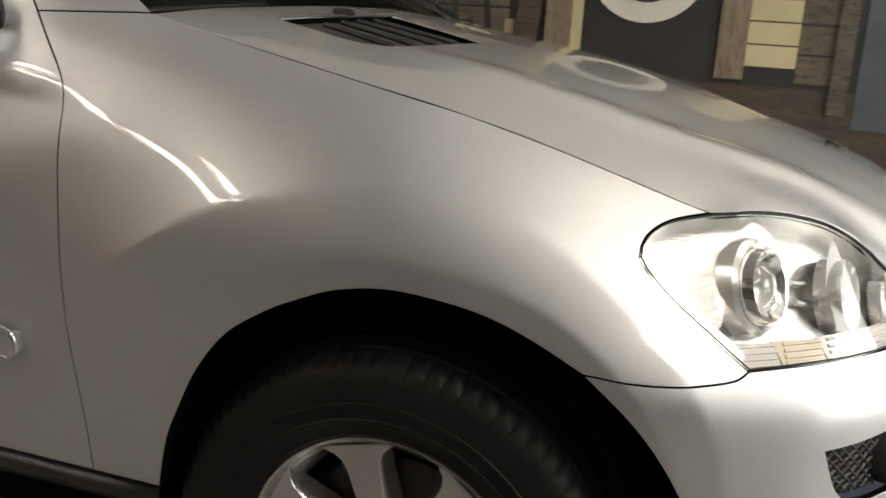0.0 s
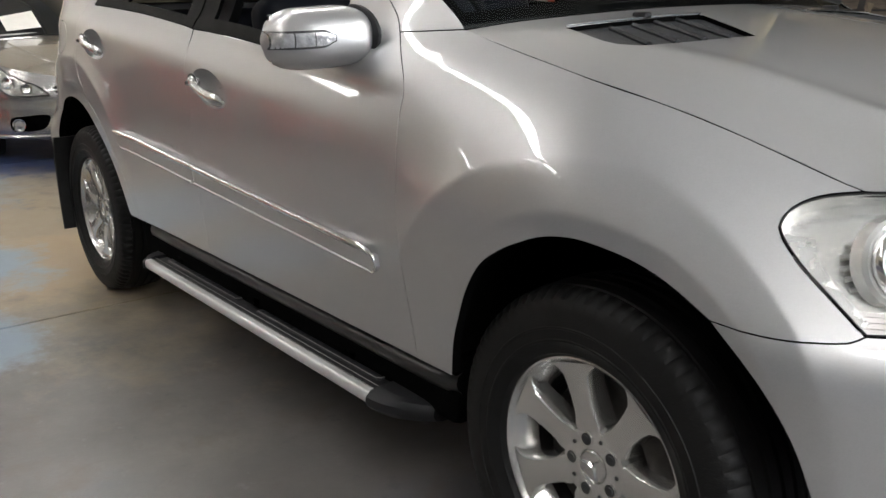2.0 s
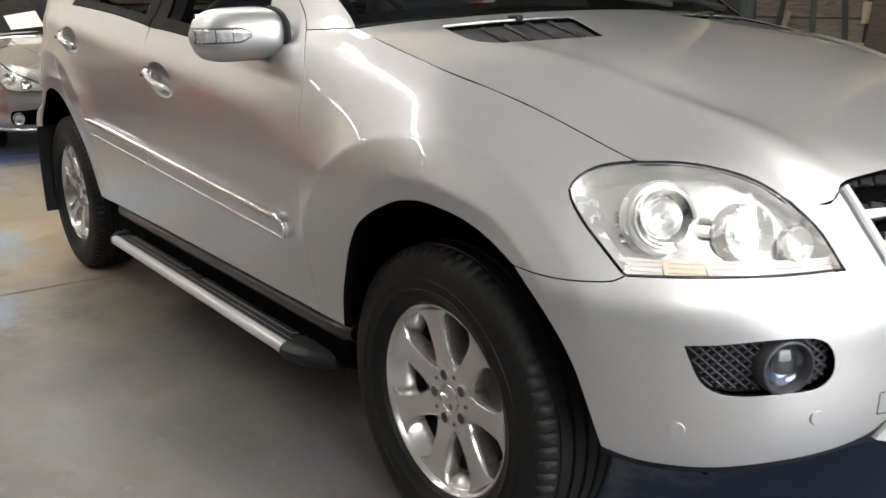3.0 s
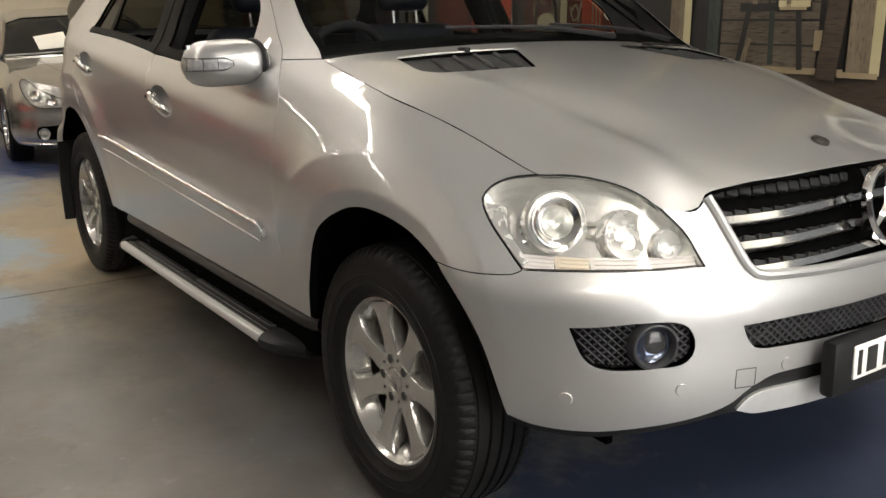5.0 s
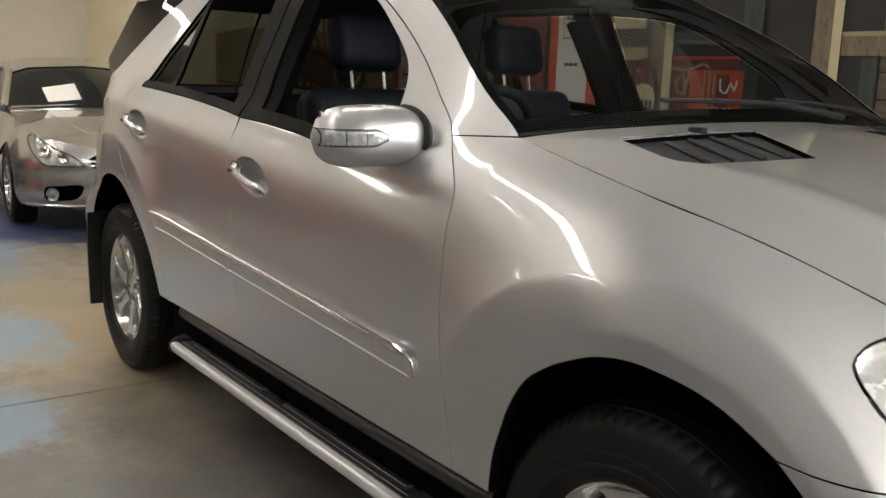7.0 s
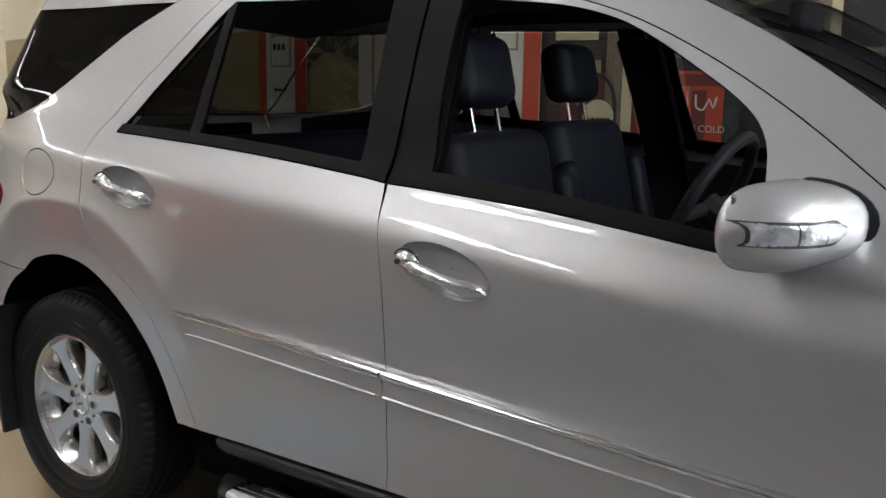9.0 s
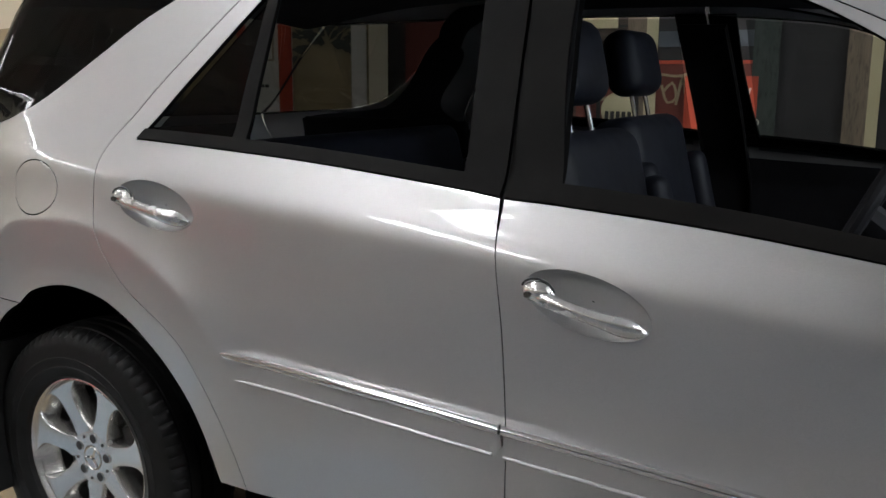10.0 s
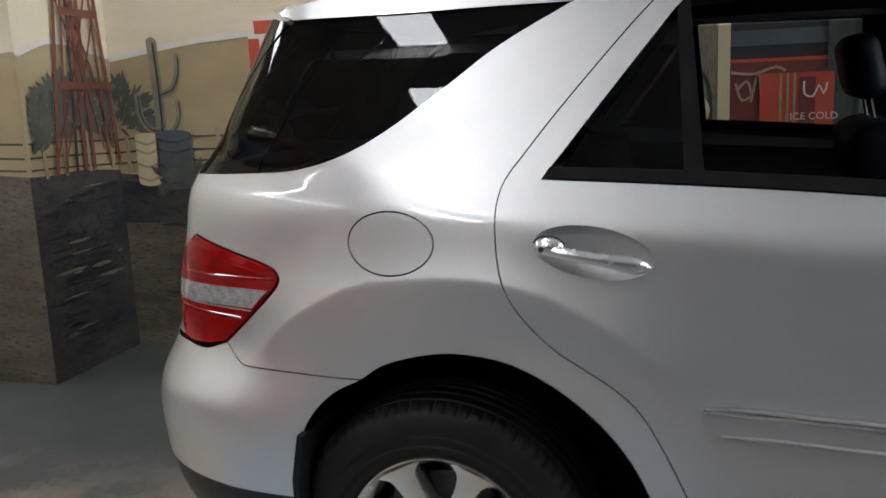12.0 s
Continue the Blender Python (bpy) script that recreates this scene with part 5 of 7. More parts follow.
# ---- wheels ----
def wheel(m, turn, bolts):
    bm = bmesh.new()
    lathe(bm, [(-.030, .196), (-.066, .205), (-.075, .208), (-.086, .218), (-.092, .226), (-.0965, .228), (-.0975, .224), (-.092, .219), (-.080, .214), (-.070, .204), (-.034, .192)], 72)
    w = part("wheel", bm, ALLOY, car, "silver alloy wheel rim", sharp=50)
    bm = bmesh.new()
    lathe(bm, [(-.032, .194), (.09, .19), (.10, .215)], 48)
    lathe(bm, [(.06, .0), (.06, .192)], 48)
    part("rim_barrel", bm, BARREL, w, "inside of the rim, near black to stand in for shade")
    # seven broad flat spokes with drafted side walls that meet in rounded windows
    for k in range(7):
        bm = bmesh.new()
        rows = []
        for r, wd, y, t in ((.030, .014, -.0685, .05), (.060, .0265, -.071, .05), (.085, .0310, -.0735, .05), (.098, .0265, -.075, .05), (.115, .0250, -.077, .05), (.14, .0255, -.080, .048), (.165, .0278, -.0825, .045), (.185, .0330, -.084, .040), (.197, .0430, -.085, .034), (.205, .0560, -.0858, .028), (.212, .0800, -.0862, .02)):
            we = wd + .006
            rows.append([(-we, y + t, r), (-wd - .0035, y + .016, r), (-wd - .0010, y + .0035, r), (-wd + .0015, y + .0006, r), (-wd + .005, y, r), (wd - .005, y, r), (wd - .0015, y + .0006, r), (wd + .0010, y + .0035, r), (wd + .0035, y + .016, r), (we, y + t, r)])
        loft(bm, rows, True, True)
        bm.transform(pose(0, 0, 0, 0, turn + 360 / 7 * k, 0))
        part("spoke", bm, ALLOY, w, sharp=38)
    bm = bmesh.new()
    lathe(bm, [(-.03, .090), (-.060, .088), (-.0715, .078), (-.0735, .060), (-.073, .036), (-.0705, .034), (-.0705, .0)], 48)
    part("hub", bm, ALLOY, w)
    bm = bmesh.new()
    lathe(bm, [(-.068, .0335), (-.0735, .0330), (-.0750, .0310), (-.0735, .0290), (-.0732, .0)], 32)
    hub_cap = part("hub_cap", bm, ALLOY, w, "round silver hub cap")
    for k in range(3):
        bm = bmesh.new()
        loft(bm, [[(-q, -.0733, r), (0, -.0770, r), (q, -.0733, r)] for r, q in ((.0, .0070), (.012, .0040), (.0295, .0009))], False)
        bm.transform(pose(0, 0, 0, 0, 120 * k + turn, 0))
        part("cap_ray", bm, CHROME, hub_cap)
    for k in range(5):
        ang = radians(72 * k + bolts)
        mm = Matrix.Translation((.056 * math.cos(ang), 0, .056 * math.sin(ang)))
        bm = bmesh.new()
        lathe(bm, [(-.0728, .0150), (-.0748, .0148), (-.0748, .0128), (-.0735, .0122)], 18, mm)
        part("bolt_seat", bm, ALLOY, w)
        # black bolt and dimple discs carry the shade of recesses in their colour
        bm = bmesh.new()
        lathe(bm, [(-.0744, .0126), (-.0740, .0080), (-.0765, .0072), (-.0765, .0)], 14, mm)
        part("wheel_bolt", bm, INK, w)
        ang += radians(36)
        bm = bmesh.new()
        lathe(bm, [(-.0740, .0048), (-.0752, .0040), (-.0752, .0)], 10, Matrix.Translation((.061 * math.cos(ang), 0, .061 * math.sin(ang))))
        part("hub_dimple", bm, INK, w)
    bm = bmesh.new()

    def tread(k, j, r):
        # blocks cut into both shoulders
        return r - (.001 if j in (12, len(prof) - 13) else .007) if (12 <= j <= 14 or len(prof) - 15 <= j <= len(prof) - 13) and k % 4 == 0 else r
    prof = [(-.078, .212), (-.092, .226), (-.106, .236), (-.1160, .2600), (-.1178, .2615), (-.1182, .2655), (-.1172, .2670), (-.1190, .2860), (-.1205, .2872), (-.1205, .2905), (-.1190, .2918), (-.1165, .322), (-.110, .343), (-.098, .357), (-.084, .3625)]
    for y in (-.072, -.036, .0, .036, .072):
        prof += [(y - .0055, .3685 - y * y), (y - .004, .3595), (y + .004, .3595), (y + .0055, .3685 - y * y)]
    prof += [(-a, b) for a, b in prof[14::-1]]
    lathe(bm, prof, 304, hook=tread)
    part("tyre", bm, RUBBER, w, "black road tyre with grooved tread", sharp=28)
    bm = bmesh.new()
    lathe(bm, [(-.020, .045), (-.020, .165), (.008, .165), (.008, .045)], 48)
    part("brake_disc", bm, IRON, w, "grey iron brake disc")
    bm = bmesh.new()
    box(bm, -.05, .05, -.045, .03, .11, .175, .012, 2, pose(0, 0, 0, 0, 65, 0))
    part("brake_caliper", bm, IRON, w)
    w.matrix_basis = m
    return w


for x, t, q in ((0, 37.5, 109), (-2.915, 24.4, 82)):
    wheel(pose(x, -.787, .370), t, q)
    wheel(pose(x, .787, .370, 0, 0, 180), t + 11, q + 30)

# ---- steps, handles, mirrors ----
EDGELINE = surface("pale_step_edge", (0.16, 0.158, 0.152), (0.30, 0.295, 0.28), 40, (0.3, 0.5), 0.3)
PADRUBBER = surface("tread_pad_rubber", (0.006, 0.0065, 0.0085), (0.012, 0.0125, 0.016), 20, (0.3, 0.42), 0, 0.1, 400, spec=0.4)
for mir in SIDES:
    kk = -1 if mir else 1
    bm = bmesh.new()
    box(bm, -2.14, -.66, -.943, -.70, .285, .3245, .006, 2, pose(0, 0, 0) if kk == 1 else Matrix.Diagonal((1, -1, 1, 1)))
    step_ob = part("side_step", bm, PLASTIC, car, "black ribbed side step with a bright metal edge")
    bm = bmesh.new()
    rows = []
    for x in (-2.155, -.655):
        rows.append([(x, y * kk, z) for y, z in [(-.930, .289)] + [(-.943 - .017 * math.sin(a) ** .5, .3065 - .0175 * math.cos(a)) for a in np.linspace(.12, math.pi - .12, 16)] + [(-.934, .3245)]])
    loft(bm, rows, True, True)
    part("edge_strip", bm, SATIN, step_ob, "brushed aluminium step edge")
    for y in (-.935, -.918):
        bm = bmesh.new()
        tube(bm, [(-2.15, y * kk, .3243), (-.662, y * kk, .3243)], .0015, 6)
        part("edge_groove", bm, EDGELINE, step_ob, "fine pale line along the step edge")
    # rubber tread pads, each in a thin pale border
    for xa, xb in ((-2.08, -1.50), (-1.36, -.69)):
        bm = bmesh.new()
        box(bm, xa, xb, -.903, -.775, .323, .3285, .0025, 2, Matrix.Diagonal((1, kk, 1, 1)))
        pad = part("tread_pad", bm, PADRUBBER, step_ob, "black rubber tread pad")
        bm = bmesh.new()
        loop = [(xa + .004, -.899 * kk, .3287), (xb - .012, -.899 * kk, .3287), (xb - .003, -.890 * kk, .3287), (xb - .003, -.787 * kk, .3287), (xb - .012, -.779 * kk, .3287), (xa + .004, -.779 * kk, .3287), (xa + .004, -.899 * kk, .3287)]
        tube(bm, loop, .0016, 5)
        part("pad_border", bm, EDGELINE, pad)
        for i in range(int((xb - xa) / .03)):
            bm = bmesh.new()
            x = xa + .02 + i * .03
            tube(bm, [(x, -.892 * kk, .3282), (x + .010, -.839 * kk, .3288), (x, -.786 * kk, .3282)], .0016, 5)
            part("tread_rib", bm, PADRUBBER, pad)
    for xa, xb in ((-.655, -.485), (-2.155, -2.245)):
        bm = bmesh.new()
        rows = []
        for f in np.linspace(0, 1, 7):
            x = xa + (xb - xa) * f
            c = 1 - .22 * f ** 3
            rows.append([(x, (-.92 + (y + .92) * (1 - .5 * f ** 3) + .06 * f ** 2) * kk, .306 + (z - .306) * c) for y, z in ((-.78, .270), (-.92, .270), (-.950, .277), (-.964, .292), (-.963, .312), (-.948, .326), (-.92, .331), (-.78, .331))])
        loft(bm, rows, True, True)
        part("end_cap", bm, PLASTIC, step_ob, "black plastic step end")
    for x in (-.85, -1.4, -2.0):
        bm = bmesh.new()
        box(bm, x - .03, x + .03, -.88 if kk == 1 else .7, -.7 if kk == 1 else .88, .28, .36, .008)
        part("bracket", bm, PLASTIC, step_ob)

doors_near = [o for o in car.children if o.name.startswith(("front_door", "rear_door"))]
for mir in SIDES:
    for nm, (s0, z0, s1, z1) in HANDLES.items():
        dob = [o for o in doors_near if o.name.startswith(nm)][1 if mir else 0]
        sc, zc = (s0 + s1) / 2, (z0 + z1) / 2
        tilt = math.atan2(z0 - z1, s0 - s1)
        ln = math.hypot(s0 - s1, z0 - z1)

        def hp(u, v, off):
            return at(sc + u * math.cos(tilt) - v * math.sin(tilt), zc + u * math.sin(tilt) + v * math.cos(tilt), off, mir)[0]
        # pressed bowl behind the grip
        bm = bmesh.new()
        rows = []
        for r, d in ((1.0, .0), (.985, -.003), (.94, -.011), (.84, -.022), (.65, -.031), (.35, -.036), (.02, -.037)):
            rows.append([at(q[0], q[1], d, mir)[0] for q in bowl(nm, r)])
        loft(bm, rows, True)
        part("handle_bowl", bm, PAINT, dob, "pressed silver bowl behind the handle")
        n = at(sc, zc, 0, mir)[1]
        bm = bmesh.new()
        rows = []
        for u in np.linspace(-1, 1, 25):
            # slim grip that swells towards its front end
            w = (.0135 + .0045 * math.exp(-((u + .72) / .3) ** 2)) * max(.03, 1 - abs(u) ** 8) ** .5
            o = .017 * (1 - abs(u) ** 2.6) + .005
            c = hp(u * ln * .465, -.006, o)
            up = (hp(u * ln * .465, .02, o) - c).normalized()
            k = max(.1, 1 - abs(u) ** 8) ** .5
            rows.append([c + up * w * math.cos(a) + n * .0115 * k * math.sin(a) for a in np.linspace(0, 2 * math.pi, 14, endpoint=False)])
        loft(bm, rows, True, True)
        grip = part("door_handle", bm, HANDLE, dob, "bright silver door handle")
        # rounded lock cover at the rear end of the grip, with a dark joint over it
        bm = bmesh.new()
        rows = []
        for u in np.linspace(-1, 1, 13):
            k = max(.02, 1 - u * u) ** .5
            c = hp(ln * (.345 + .125 * u), .001 - .003 * u, .010)
            up = (hp(ln * (.345 + .125 * u), .02, .010) - c).normalized()
            rows.append([c + up * .021 * k * math.cos(a) + n * .017 * k * math.sin(a) for a in np.linspace(0, 2 * math.pi, 14, endpoint=False)])
        loft(bm, rows, True, True)
        part("lock_cover", bm, HANDLE, grip)
        bm = bmesh.new()
        tube(bm, [hp(ln * (.345 + .128 * math.cos(a)), .001 + .022 * math.sin(a), .014) for a in np.linspace(.1, 2.75, 14)], .0022, 6)
        part("lock_joint", bm, INK, grip, "dark joint round the lock")
        bm = bmesh.new()
        lathe(bm, [(-.004, .0), (-.004, .0055), (.002, .0065)], 14, facing(hp(ln * .40, -.006, .0255), n))
        part("lock", bm, IRON, grip)

for mir in SIDES:
    kk = -1 if mir else 1
    dob = [o for o in doors_near if o.name.startswith("front_door")][1 if mir else 0]
    # mirror shell, an egg with a flat glass side towards the rear
    bm = bmesh.new()
    rows = []
    cx, cy, cz = -.834, -.970, 1.167
    for u in np.linspace(-1, 1, 17):
        # u runs from the tip to the door
        y = cy + u * .100
        f = max(.02, 1 - abs(u) ** 3.2) ** .5 if u < 0 else max(.02, 1 - abs(u) ** 5 * .45) ** .5
        row = []
        for a in np.linspace(0, 2 * math.pi, 28, endpoint=False):
            ca, sa = math.cos(a), math.sin(a)
            dx = (.118 if ca > 0 else .0335) * math.copysign(abs(ca) ** .85, ca) * f
            dz = .072 * math.copysign(abs(sa) ** .8, sa) * f
            row.append((cx + dx + .041 * u, y * kk, cz + dz + (.006 * u)))
        rows.append(row)
    loft(bm, rows, True, True)
    mob = part("door_mirror", bm, PAINT, dob, "silver door mirror with a clear side indicator", sharp=60)
    bm = bmesh.new()
    box(bm, cx - .036, cx - .028, cy - .085, cy + .085, cz - .055, cz + .055, .003, 1, Matrix.Diagonal((1, kk, 1, 1)))
    part("mirror_glass", bm, CHROME, mob, "mirror glass")
    bm = bmesh.new()
    # foot: from the inner end of the shell down onto the door
    rows = []
    for f in np.linspace(0, 1, 7):
        yy = cy + .100 + .004 + f * .055
        hz, fx, bx = .068 - .012 * f, .112 - .020 * f, .034 + .01 * f
        rows.append([(cx + .041 + (fx if math.cos(a) > 0 else bx) * math.cos(a) - .03 * f, yy * kk, cz + .006 - .055 * f ** 1.5 + hz * math.sin(a)) for a in np.linspace(0, 2 * math.pi, 24, endpoint=False)])
    loft(bm, rows, True, True)
    part("mirror_foot", bm, PAINT, mob, "silver mirror foot", sharp=60)
    bm = bmesh.new()
    rows = []
    for yy, k in ((cy + .094, .97), (cy + .096, 1.01), (cy + .104, 1.01), (cy + .106, .97)):
        rows.append([(cx + .041 + k * (.113 if math.cos(a) > 0 else .034) * math.cos(a), yy * kk, cz + .006 + k * .069 * math.sin(a)) for a in np.linspace(0, 2 * math.pi, 24, endpoint=False)])
    loft(bm, rows, True, True)
    part("mirror_seal", bm, PLASTIC, mob, "black joint between mirror and foot")

    def shell(u, v):
        """A place on the front of the shell: u along it, v up."""
        f = max(.02, 1 - abs(u) ** 3.2) ** .5 if u < 0 else max(.02, 1 - abs(u) ** 5 * .45) ** .5
        sa = max(-1, min(1, v / (.072 * f)))
        a = math.asin(math.copysign(abs(sa) ** 1.25, sa))
        return Vector((cx + .118 * abs(math.cos(a)) ** .85 * f + .041 * u, (cy + u * .100) * kk, cz + v + .006 * u))
    def strip(u0, u1, hh, lift, n=12):
        rows = []
        for v in np.linspace(-1, 1, 7):
            e = lift * (1 - v ** 6)
            rows.append([shell(u, v * hh * (1 - .6 * float(smooth(u, -.30, .06)) ** 2) + .003) + Vector((e, 0, 0)) for u in np.linspace(u0, u1, n)])
        return rows
    bm = bmesh.new()
    loft(bm, strip(-.975, .06, .0205, .0022, 24))
    mi = part("mirror_indicator", bm, CELLFRAME, mob, "grey frame of the mirror indicator")
    for u0, u1 in ((-.965, -.72), (-.70, -.38), (-.36, .03)):
        bm = bmesh.new()
        loft(bm, strip(u0, u1, .0182, .0035))
        part("indicator_cell", bm, MIRRORCELL, mi, "clear faceted indicator cell")


# ---- cabin ----
def seat(x, y, wide=.52, rear=False):
    s = tagged(new("car_seat"), "dark navy leather car seat", "seat", "car seats")
    bm = bmesh.new()
    box(bm, -.02, .50, -wide / 2, wide / 2, .0, .17, .06, 4)
    part("cushion", bm, LEATHER, s)
    bm = bmesh.new()
    box(bm, -.09, .07, -wide / 2, wide / 2, .0, .64, .06, 4, pose(0, 0, .12, 0, -14, 0))
    for k in (-1, 1):
        box(bm, .03, .11, k * wide / 2 - .05, k * wide / 2 + .05, .06, .5, .035, 3, pose(0, 0, .12, 0, -14, 0))
    part("backrest", bm, LEATHER, s)
    for yy in (() if rear else (0,)):
        bm = bmesh.new()
        box(bm, -.055, .055, yy - .135, yy + .135, .70, .90, .05, 4, pose(0, 0, .12, 0, -13, 0))
        part("head_restraint", bm, LEATHER, s)
        for k in (-.065, .065):
            bm = bmesh.new()
            tube(bm, [(.0, yy + k, .60), (.0, yy + k, .72)], .007, 8)
            ob = part("support_rod", bm, CHROME, s, "chrome head restraint rod")
            ob.matrix_basis = pose(0, 0, .12, 0, -13, 0)
    s.matrix_basis = pose(x, y, (.52 if y < 0 else .53) if not rear else .47)
    return s


# seats face the nose
seat(-1.585, -.39)
seat(-1.69, .38)
seat(-2.52, 0, 1.24, True)
bm = bmesh.new()
rows = []
for u in np.linspace(-1, 1, 21):
    q = 1 - u * u
    rows.append([(-.42, .78 * u, 1.13), (-.55 + .04 * q, .76 * u, 1.165 + .025 * q), (-.80 + .04 * q, .74 * u, 1.165 + .025 * q), (-.93 + .03 * q, .74 * u, 1.10), (-.92, .74 * u, .80), (-.75, .74 * u, .55)])
loft(bm, rows)
part("dashboard", bm, CABIN, car, "dark dashboard")
bm = bmesh.new()
mm = Matrix.Translation((-1.12, -.38, 1.11)) @ pose(0, 0, 0, 0, 25, 0)
ringpts = [mm @ Vector((0, .185 * math.cos(a), .185 * math.sin(a))) for a in np.linspace(0, 2 * math.pi, 41)]
tube(bm, ringpts, .016, 10, False)
wheel_rim = part("steering_wheel", bm, CABIN, car, "dark leather steering wheel")
for a in (0, 180, 270):
    bm = bmesh.new()
    tube(bm, [mm @ Vector((0, 0, 0)), mm @ Vector((0, .18 * math.cos(radians(a)), .18 * math.sin(radians(a))))], .016, 8)
    part("wheel_spoke", bm, CABIN, wheel_rim)
bm = bmesh.new()
tube(bm, [mm @ Vector((-.01, 0, 0)), mm @ Vector((.25, 0, -.05))], .04, 10)
part("steering_column", bm, CABIN, wheel_rim)
bm = bmesh.new()
box(bm, -.02, .02, -.12, .12, -.03, .04, .015, 3, Matrix.Translation((-1.02, 0, 1.565)))
part("inside_mirror", bm, CABIN, car, "dark inside mirror")
for mir in SIDES:
    panel("pillar_lining", side, ring(curve([(1.57, .52), (1.60, 1.19), (1.645, 1.585)]), curve([(1.645, 1.585), (1.80, 1.588)]), curve([(1.80, 1.588), (1.755, 1.19), (1.74, .52)]), curve([(1.74, .52), (1.57, .52)])), CABIN, car, "dark door pillar lining", mirror=mir, off=-0.055, step=0.06, lip=0.03)
bm = bmesh.new()
box(bm, -3.45, -2.72, -.62, .62, .68, 1.12, .03)
part("load_cover", bm, CABIN, car, "dark load cover")
for y in (-.66, .66):
    bm = bmesh.new()
    box(bm, -3.38, -2.60, y - .015, y + .015, .60, 1.225, .01)
    part("load_bay_trim", bm, VOID, car, "black load bay side trim")
bm = bmesh.new()
box(bm, -3.58, -3.54, -.50, .50, .60, 1.20, .01)
part("load_bay_trim", bm, VOID, car, "black tailgate trim")


# ---- pale silver saloon behind ----
OUTLINE = [(.90, 0), (.885, -.3), (.83, -.53), (.72, -.71), (.54, -.83), (.25, -.895), (-.3, -.92), (-1.6, -.93), (-2.9, -.92), (-3.5, -.85), (-3.8, -.64), (-3.9, -.3), (-3.92, 0)]
_ok = np.r_[0, np.cumsum([math.dist(a, b) for a, b in zip(OUTLINE, OUTLINE[1:])])]
OUTLINE_LEN = float(_ok[-1])
plan_x, plan_y = spline(_ok, [p[0] for p in OUTLINE]), spline(_ok, [p[1] for p in OUTLINE])
tuck = spline([.18, .26, .34, .45, .52, .60, .70, .80, .92], [.05, .012, .0, .004, .0, .012, .045, .085, .14])


